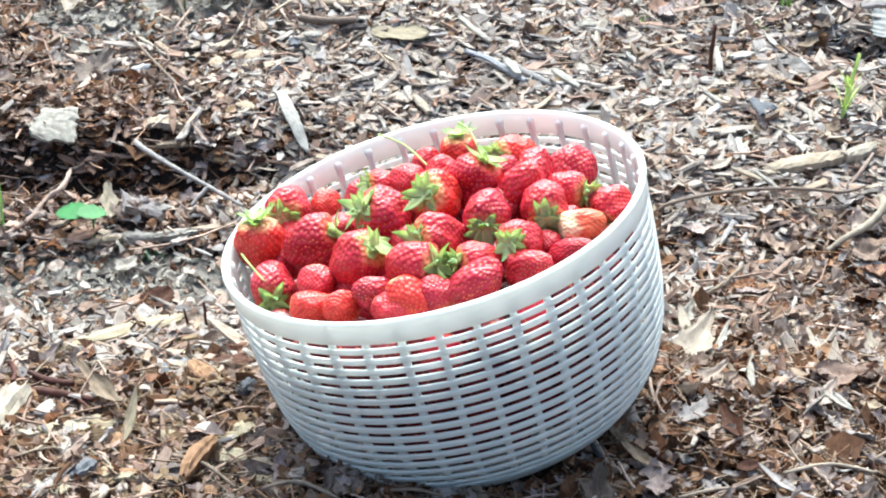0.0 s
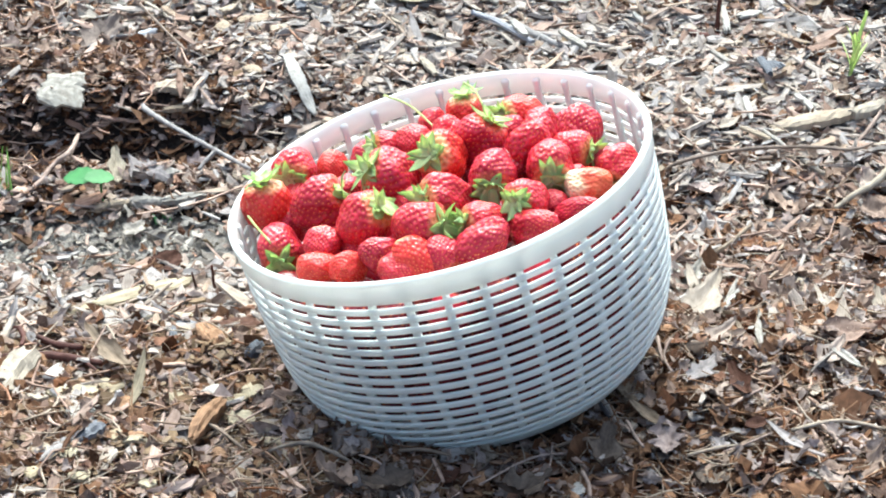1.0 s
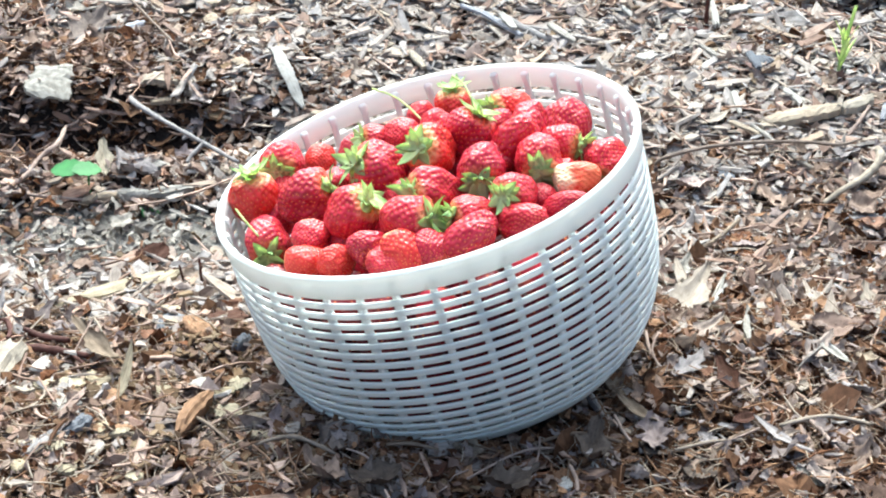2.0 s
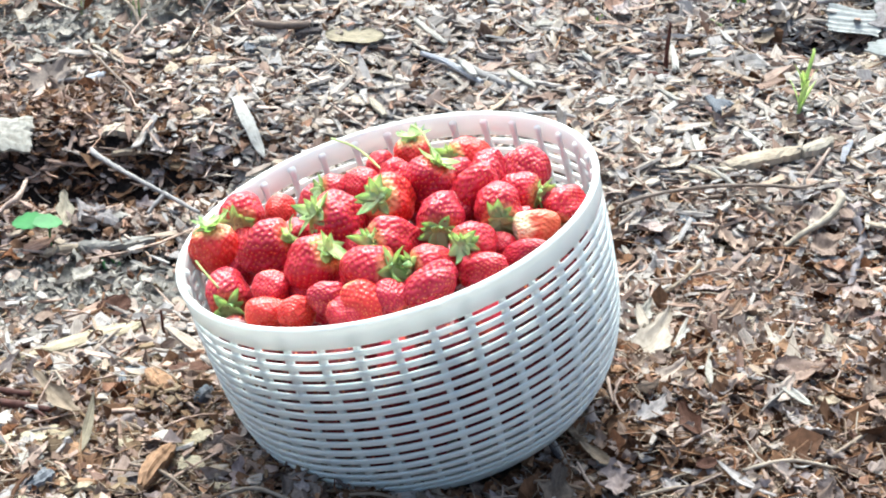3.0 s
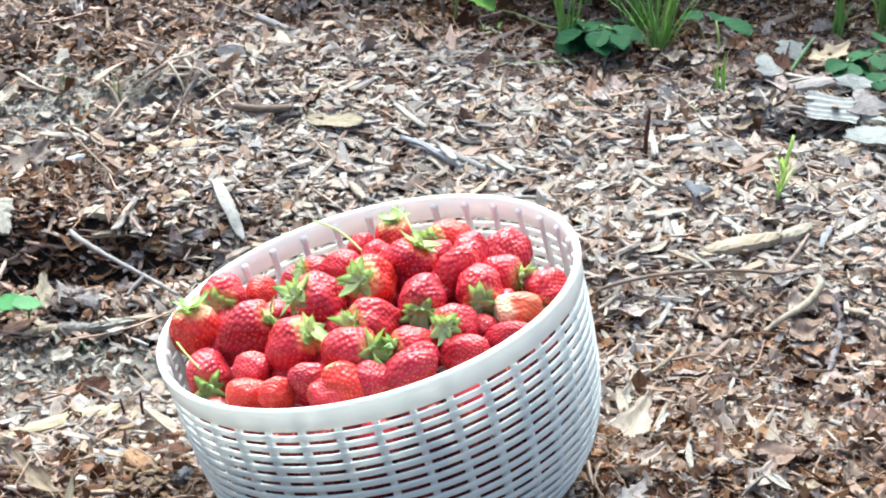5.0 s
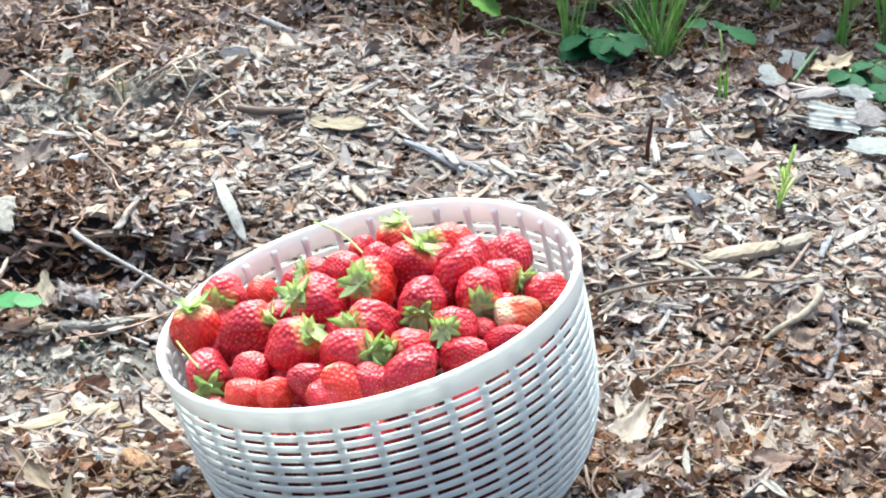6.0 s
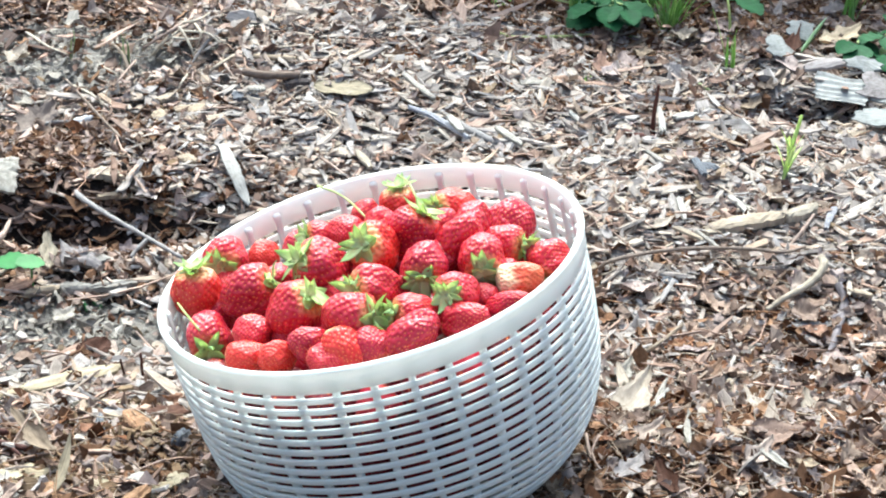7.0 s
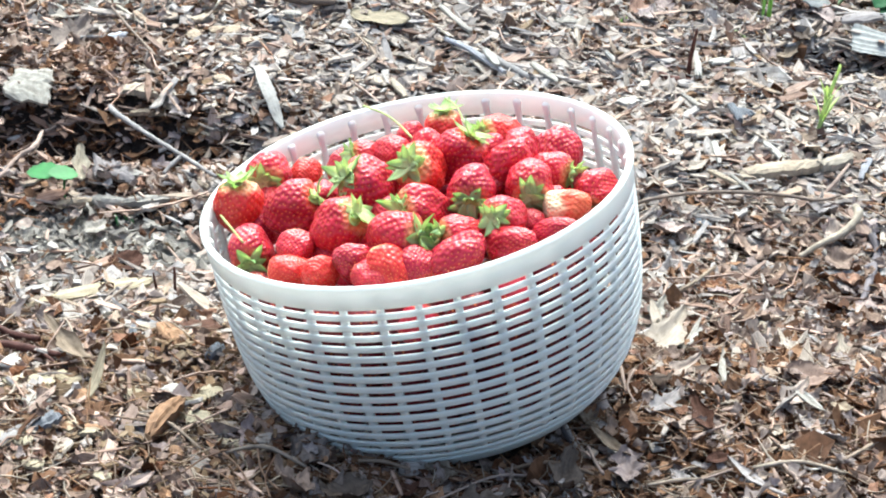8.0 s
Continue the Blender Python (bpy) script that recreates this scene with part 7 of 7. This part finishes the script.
for i, (x, y, dx, dy, r, c) in enumerate(((.255, -.060, .05, .03, .0011, SHRED), (.200, -.085, .055, .012, .0012, SHRED), (.300, .080, -.02, .05, .0012, GREY_TWIG), (.350, .150, .02, .05, .0014, GREY_TWIG),
                                          (.15, .12, .03, .03, .0012, PALE), (-.10, -.10, .05, -.01, .0011, SHRED), (-.15, -.06, .04, -.03, .001, SHRED), (.06, -.10, .05, .004, .0011, SHRED),
                                          (.10, .47, .05, -.02, .0014, PALE), (-.27, .52, .03, .03, .0012, GREY_TWIG), (-.16, .66, .03, .05, .0012, GREY_TWIG), (-.20, .665, -.02, .035, .0014, SHRED))):
    twig("twig", "thin dry stalk lying loose on the litter", (on(x, y, .012), on(x + dx * .5, y + dy * .5 + .004, .015), on(x + dx, y + dy, .011)), (r, r * 1.1, r * .8), c, 60 + i)

for i in range(165):
    r = random.Random(900 + i)
    zone = i % 5 if i < 110 else 5
    if zone < 2:
        x, y = r.uniform(.0, .36), r.uniform(-.26, .05)
    elif zone < 4:
        x, y = r.uniform(.13, .46), r.uniform(.02, .32)
    elif zone == 5:
        x, y = r.uniform(.17, .47), r.uniform(.625, .80)
    else:
        x, y = r.choice(((r.uniform(-.40, -.20), r.uniform(.45, .95)), (r.uniform(.0, .52), r.uniform(.70, .98))))
    if math.hypot(x - .03, y) < .13 or bare(x, y) > .5:
        continue
    ob = part("leaf", leaf_mesh("leaf", r.uniform(.018, .036), r.uniform(.013, .024), r.choice((0, 2, 3, 4)), r.uniform(.05, .35), r.uniform(.05, .4), i, LEAF), None, ground)
    ob.matrix_world = Matrix.Translation(on(x, y, r.uniform(.006, .014))) @ pose(0, 0, 0, r.uniform(-16, 16), r.uniform(-16, 16), r.uniform(0, 360))


# green plants
def blade_mesh(name, height, width, lean, seed, mat, curve=0.5):
    rng = np.random.default_rng(seed)
    n = 9
    s = np.linspace(0, 1, n)
    w = width * (0.55 + 0.6 * s) * (1 - s ** 2.5) + 0.0002
    out = lean * height * (s + curve * s * s) / (1 + curve)
    z = height * (s - 0.28 * abs(lean) * curve * s * s)
    left = np.stack((out, -w / 2, z + 0.15 * w), -1)
    mid = np.stack((out + 0.0002, 0 * w, z), -1)
    right = np.stack((out, w / 2, z + 0.15 * w), -1)
    back = np.stack((out - 0.0004, 0 * w, z - 0.0003), -1)
    V = np.stack((left, mid, right, back), 1).reshape(-1, 3)
    q = [(4 * i + k, 4 * i + (k + 1) % 4, 4 * i + 4 + (k + 1) % 4, 4 * i + 4 + k) for i in range(n - 1) for k in range(4)]
    return solid(name, V, [np.array(q)], None, mat, True)


def tuft(label, at, blades, height, width, spread, seed, mat=None, category="grass"):
    top = thing("grass_tuft", label, category, Matrix.Translation(on(*at, 0.0)))
    r = random.Random(seed)
    for k in range(blades):
        b = part("blade", blade_mesh("blade", height * r.uniform(.55, 1.1), width * r.uniform(.7, 1.2), r.uniform(.05, spread), seed + k, mat or GRASS_GREEN), None, top)
        b.matrix_basis = pose(r.uniform(-.006, .006), r.uniform(-.006, .006), 0, 0, 0, r.uniform(0, 360))
    return top


sprig = thing("grass_sprig", "light yellow green grass sprig standing in the chips", "grass", Matrix.Translation((0.303, 0.465, 0.007)))
part("stem", tube_mesh("sprig_stem", ((0, 0, 0), (.003, .001, .024), (.010, .002, .056)), (.0014, .0012, .0006), LITTLE_GRASS, 6, .05), None, sprig)
for yaw, up, high, wide, lean in ((10, .004, .028, .0085, .45), (170, .008, .026, .0085, .35), (-70, .012, .026, .0080, .40), (-20, .018, .026, .0080, .40), (200, .024, .024, .0070, .40), (250, .022, .022, .0060, .35), (30, .032, .024, .0056, .30)):
    b = part("blade", blade_mesh("sprig_blade", high, wide, lean, 3, LITTLE_GRASS), None, sprig)
    b.matrix_basis = pose(.004 * up / .024, 0, up, 0, 0, yaw)
tuft("tall green grass clump among strawberry plants", (0.242, 0.761), 40, 0.100, 0.0026, 1.0, 4, DARK_GRASS)
tuft("tall green grass clump among strawberry plants", (0.227, 0.812), 22, 0.09, 0.003, 0.7, 44, DARK_GRASS)
tuft("green grass tuft beside strawberry leaves", (0.164, 0.783), 14, 0.085, 0.0034, 0.4, 6, DARK_GRASS)
tuft("two broad green grass blades behind dead leaves", (0.396, 0.794), 7, 0.075, 0.0042, 0.5, 5, DARK_GRASS)
tuft("tall upright green grass clump at the bed edge", (0.442, 0.814), 24, 0.09, 0.003, 0.4, 7, DARK_GRASS)
tuft("small upright grass shoot in the mulch", (0.285, 0.684), 5, 0.056, 0.0028, 0.4, 8, GRASS_GREEN)
tuft("low green weeds between grass and vine", (0.173, 0.801), 10, 0.022, 0.006, 0.9, 45, GRASS_GREEN)
tuft("tiny green weed among dead leaves", (0.232, 0.746), 8, 0.01, 0.005, 0.9, 46, GRASS_GREEN)
tuft("tiny green weed in the chips", (0.194, 0.660), 9, 0.01, 0.005, 0.9, 47, GRASS_GREEN)
tuft("small light green weed by the vine", (0.195, 0.773), 5, 0.014, 0.006, 0.9, 48, GRASS_GREEN)
blade_top = thing("long_grass", "long green grass blade lying across dead leaves", "grass", Matrix.Translation((0.346, 0.708, 0.014)))
part("blade", blade_mesh("long_blade", 0.070, .0110, .02, 2, BLADE_GREEN), None, blade_top).matrix_basis = pose(0, 0, 0, 0, 0, 64) @ pose(0, 0, 0, 0, 85, 0) @ pose(0, 0, 0, 0, 0, 90)
tuft("tiny green grass shoots in grey soil", (-0.209, 0.691), 4, .030, .0022, .3, 9, FAINT_GRASS)
tuft("tiny green grass shoots on bare soil", (-0.248, 0.671), 3, .028, .0022, .3, 10, FAINT_GRASS)
tuft("thin green weed stems beside the hollow", (-0.303, 0.309), 6, .045, .0022, .5, 11)
tuft("tiny green shoot on grey soil", (-0.193, 0.290), 4, .010, .004, .8, 12, SEEDLING_GREEN, "seedling")
tuft("small green weed in the pale chips", (.165, .655), 6, .010, .004, .9, 13)
tuft("low yellow green weeds along the bed edge", (.100, .800), 10, .016, .005, .9, 14)


def lobed_blade(name, size, seed, mat, teeth=9, cup=0.25, bite=0.16, broad=0.46):
    """A toothed oval leaflet with a folded midrib and sunken veins, growing along +x."""
    nu, nv = 4 * teeth + 1, 5
    s = np.linspace(0, 1, nu)
    v = np.linspace(-1, 1, nv)
    env = np.sin(np.pi * s ** 0.85) ** 0.65 * broad
    saw = 1 - bite * (np.arange(nu) % 4 == 0)
    S, V = np.meshgrid(s, v, indexing="ij")
    Y = V * (env * (1 + (saw - 1)))[:, None]
    X = S + 0.10 * np.abs(V) * env[:, None]
    Z = cup * np.abs(Y) * 0.8 - 0.25 * (S - 0.3) ** 2 * 0.5 + 0.02 * np.sin(S * 26 - np.abs(V) * 6 + seed) * np.abs(V)
    up = np.stack((X, Y, Z), -1).reshape(-1, 3) * size
    low = up - np.array((0, 0, 0.0004))
    i = np.arange(nu * nv).reshape(nu, nv)
    q = np.stack((i[:-1, :-1], i[1:, :-1], i[1:, 1:], i[:-1, 1:]), -1).reshape(-1, 4)
    n = nu * nv
    return solid(name, np.concatenate((up, low)), [np.concatenate((q, (q + n)[:, ::-1]))], None, mat, True)


LEAFLETS = [lobed_blade("leaflet", 0.025, 1, PLANT_GREEN), lobed_blade("leaflet", 0.021, 2, PLANT_GREEN, 8, 0.4), lobed_blade("leaflet", 0.028, 3, PLANT_GREEN, 10, 0.15)]


def leaf_stalk(top, tip, seed, r):
    """One leaf of a strawberry plant: a stalk from the crown to the tip and three leaflets there."""
    a = math.atan2(tip.y, tip.x)
    st = part("stalk", tube_mesh("plant_stalk", ((0, 0, 0), (tip.x * .4, tip.y * .4, tip.z * .75), tuple(tip)), (.0013, .0011, .0009), STEM_GREEN, 6, .05, seed), None, top)
    for j in (-1, 0, 1):
        lf = part("leaflet", r.choice(LEAFLETS), None, st)
        lf.matrix_basis = Matrix.Translation(tip) @ pose(0, 0, 0, 0, 0, math.degrees(a) + j * 80 + r.uniform(-10, 10)) @ pose(0, 0, 0, r.uniform(-22, 22), r.uniform(0, 30), 0)


def open_leaf(top, mids, seed):
    """A leaf whose leaflets lie about the given places, on a stalk to the point between them."""
    r = random.Random(seed)
    mids = [Vector(m) - top.location for m in mids]
    hub = sum(mids, Vector()) / len(mids) * 0.85
    st = part("stalk", tube_mesh("plant_stalk", ((0, 0, 0), tuple(hub * .5 + Vector((0, 0, .008))), tuple(hub)), (.0013, .0011, .0009), STEM_GREEN, 6, .05, seed), None, top)
    for m in mids:
        way = (m - hub).normalized()
        lf = part("leaflet", r.choice(LEAFLETS), None, st)
        yaw = math.degrees(math.atan2(way.y, way.x))
        lf.matrix_basis = Matrix.Translation(m - way * .014) @ pose(0, 0, 0, 0, 0, yaw) @ pose(0, 0, 0, r.uniform(-12, 12), r.uniform(4, 26), 0)


def strawberry_plant(label, at, leaves, height, seed, spread=0.09, tips=()):
    """A strawberry plant: stalks from a crown, each with three toothed leaflets."""
    top = thing("strawberry_plant", label, "strawberry plant", Matrix.Translation(on(*at, 0.0)), "strawberry plants in the bed")
    r = random.Random(seed)
    for k in range(leaves):
        a = 2 * math.pi * k / leaves + r.uniform(-.5, .5)
        d, h = spread * r.uniform(.35, 1.0), height * r.uniform(.5, 1.1)
        leaf_stalk(top, Vector((d * math.cos(a), d * math.sin(a), h)), seed + k, r)
    for k in range(0, len(tips), 3):
        open_leaf(top, tips[k:k + 3], seed + 20 + k)
    return top


strawberry_plant("dark green strawberry plant bearing fruit", (0.432, 0.681), 0, .05, 1, .06, ((0.425, 0.624, 0.046), (0.435, 0.673, 0.046), (0.423, 0.704, 0.028), (0.431, 0.612, 0.039), (0.420, 0.632, 0.051), (0.430, 0.623, 0.055), (0.430, 0.715, 0.034)))
strawberry_plant("dark green strawberry plant at the bed edge", (0.399, 0.738), 0, .05, 2, .06, ((0.389, 0.686, 0.032), (0.377, 0.685, 0.030), (0.400, 0.698, 0.035)))
strawberry_plant("young green strawberry plant in the bed", (0.293, 0.752), 0, .05, 3, .06, ((0.294, 0.778, 0.044), (0.306, 0.752, 0.046), (0.268, 0.784, 0.034)))
strawberry_plant("dark green strawberry plant behind grass", (0.188, 0.780), 0, .05, 4, .06, ((0.180, 0.765, 0.040), (0.190, 0.744, 0.040), (0.204, 0.746, 0.032), (0.202, 0.759, 0.043), (0.170, 0.782, 0.018), (0.214, 0.753, 0.040)))
strawberry_plant("dark green strawberry plant shading the grass", (0.175, 0.815), 0, .05, 31, .06, ((0.164, 0.751, 0.034), (0.182, 0.774, 0.040), (0.190, 0.737, 0.036), (0.203, 0.763, 0.044), (0.207, 0.731, 0.034)))
strawberry_plant("dark green strawberry plant under grass blades", (0.445, 0.745), 0, .05, 32, .06, ((0.414, 0.728, 0.034), (0.416, 0.686, 0.036), (0.401, 0.707, 0.030), (0.426, 0.732, 0.040), (0.388, 0.680, 0.026), (0.411, 0.662, 0.026)))
strawberry_plant("dark green strawberry plant beside the grass clump", (0.165, 0.835), 0, .05, 33, .06, ((0.171, 0.777, 0.034), (0.182, 0.768, 0.040), (0.192, 0.767, 0.036), (0.203, 0.770, 0.032), (0.213, 0.765, 0.028), (0.168, 0.766, 0.026), (0.164, 0.760, 0.016), (0.216, 0.782, 0.036), (0.177, 0.767, 0.028)))
strawberry_plant("small green strawberry plant on the mulch", (0.041, 0.834), 0, .05, 5, .06, ((0.034, 0.818, 0.012), (0.044, 0.816, 0.017), (0.049, 0.786, 0.017)))
# taller plants, mostly out of view, added to cast shade on the bed's edge
for k, (x, y, leaves, height) in enumerate(((.35, .88, 9, .12), (.13, .90, 12, .15), (.05, .90, 11, .13), (.25, .93, 11, .14), (.50, .88, 10, .12), (-.02, .97, 9, .12), (.30, .90, 10, .12),
                                             (.42, .88, 10, .12), (.40, .99, 9, .14), (.19, .87, 10, .13), (.09, .99, 10, .16), (.18, 1.00, 10, .16), (.33, 1.02, 10, .16), (.48, 1.00, 10, .15), (-.09, 1.03, 8, .12), (.56, .95, 9, .13))):
    strawberry_plant("dark green leafy strawberry plant added in the bed for its shade", (x, y), leaves, height, 6 + k, .09)
weed = thing("broad_weed", "broad yellow green weed leaf on a brown stem", "weed", Matrix.Translation(on(.072, .846, 0)))
part("stem", tube_mesh("weed_stem", ((0, 0, 0), (.002, .003, .025), (.004, .006, .052)), (.0016, .0014, .0012), VINE_GREEN, 6, .06), None, weed)
part("stem", tube_mesh("weed_stem", ((-.009, .004, 0), (-.010, .006, .022), (-.008, .010, .050)), (.0018, .0015, .0012), BROWN_TWIG, 6, .06), None, weed)
for k, (x, y, z, yaw, tilt) in enumerate(((.006, .000, .040, -28, 24), (.016, .004, .044, 12, 20), (-.004, .008, .050, 200, 16))):
    part("leaf", lobed_blade("weed_leaf", .036, 7 + k, GRASS_GREEN, 6, .2, .08, .42), None, weed).matrix_basis = pose(x, y, z, 0, tilt, yaw)
UNRIPE = berry_skin("unripe green berry skin", (0.34, 0.42, 0.14), (0.46, 0.52, 0.22), (0.5, 0.55, 0.28), 0.7)
SKINS["unripe"] = UNRIPE
for x, y, up, size, skin, told_as in (
        (0.415, 0.701, 0.020, 0.011, "unripe", "small unripe green strawberry on its plant"),
        (0.427, 0.651, 0.012, 0.010, "unripe", "unripe green strawberry hanging by dead leaves"),
        (0.437, 0.635, 0.012, 0.011, "unripe", "tiny unripe green strawberry"),
        (0.429, 0.608, 0.008, 0.014, "deep", "ripe red strawberry lying under its plant")):
    put_berry(Matrix.Translation(on(x, y, up)) @ pose(0, 0, 0, 160, 20, 0), (size, size, size * 1.1), skin, *COARSE[1], 9, STALK[0], told_as)

# the seedling with two round leaves
seedling = thing("seedling", "bright green two-leaved seedling in the litter", "seedling", Matrix.Translation((-0.236, 0.303, -0.011)))
stem_part = part("stem", tube_mesh("seedling_stem", ((0, 0, 0), (-.001, .001, .010), (-.001, .003, .021)), (.0009, .0008, .0008), SEEDLING_GREEN, 6, .05), None, seedling)
for k, (yaw, size, back) in enumerate(((172, .025, .000), (14, .021, .012))):
    lf = part("leaf", lobed_blade("seedling_leaf", size, 4 + k, SEEDLING_GREEN, 4, 0.1, 0.03, 0.44), None, seedling)
    lf.matrix_basis = pose(-.003 + .003 * k, .003 - .004 * k, .022 + .002 * k, 0, 0, 0) @ pose(0, 0, 0, 6, 0, 0) @ pose(0, 0, 0, 0, 4, yaw) @ Matrix.Translation((-back, 0, 0))


# a weathered corrugated scrap by the plants
def card_mesh(name, L, W, waves, depth, sag, seed, mat):
    rng = np.random.default_rng(seed)
    nu, nv = 15, 49
    U, V = np.meshgrid(np.linspace(-.5, .5, nu), np.linspace(-.5, .5, nv), indexing="ij")
    rag = np.cumsum(rng.uniform(-.03, .03, nv))
    torn = 1 + np.where(V < 0, 0.25 * (U + 0.5) - 0.25 + np.cumsum(rng.uniform(-.025, .025, nu))[:, None], 0.0)
    X = (U * (1 + rag[None] * 1.5)) * L
    Y = V * W * torn * (1 + 0.12 * np.sin(U * 5 + seed))
    Z = depth * np.sin(V * waves * 2 * np.pi) + sag * U * U + 0.12 * sag * np.sin(7 * V + 4 * U)
    up = np.stack((X, Y, Z), -1).reshape(-1, 3)
    low = up - np.array((0, 0, 0.0007))
    i = np.arange(nu * nv).reshape(nu, nv)
    q = np.stack((i[:-1, :-1], i[1:, :-1], i[1:, 1:], i[:-1, 1:]), -1).reshape(-1, 4)
    n = nu * nv
    border = np.concatenate((i[:, 0], i[-1, 1:], i[::-1, -1][1:], i[0, ::-1][1:-1]))
    b2 = np.roll(border, -1)
    walls = np.stack((border, border + n, b2 + n, b2), -1)[:, ::-1]
    uv = np.stack((U + .5, V + .5), -1).reshape(-1, 2)
    return solid(name, np.concatenate((up, low)), [np.concatenate((q, (q + n)[:, ::-1], walls))], np.concatenate((uv, uv)), mat, True)


scrap = new("card_scrap", card_mesh("card_scrap", 0.040, 0.034, 5, .0004, 0.004, 368, GREY_SHEET))
scrap.matrix_world = Matrix.Translation(on(0.368, 0.628, .020)) @ pose(0, 0, 0, 18, 3, -6)
tagged(scrap, "torn ribbed grey white card scrap on dead leaves", "card scrap")

# the loose pieces that can be told apart, each of its own
STOCK = []
for k in range(14):
    r = np.random.default_rng(300 + k)
    V, uv = chip_block(r, np.array([1.0]), np.array([r.uniform(.3, .7)]), np.array([r.uniform(.06, .16)]))
    STOCK.append([solid("wood_chip", V[0], chip_faces(1), uv[0], m) for m in (PALE, PALE, WARM, CREAM)])
r = random.Random(77)
made = 0
while made < 230:
    x, y = r.uniform(-.30, .42), r.uniform(-.14, .62)
    if math.hypot(x - .034, y) < .135 or r.random() > 0.15 + float(want_pale(x, y)):
        continue
    made += 1
    size = r.uniform(.010, .020)
    ob = part("wood_chip", r.choice(STOCK)[r.randrange(4)], None, ground)
    ob.matrix_world = Matrix.Translation(on(x, y, r.uniform(.006, .011))) @ pose(0, 0, 0, r.uniform(-20, 20), r.uniform(-18, 18), r.uniform(0, 360)) @ Matrix.Diagonal((size, size * .7, size, 1))
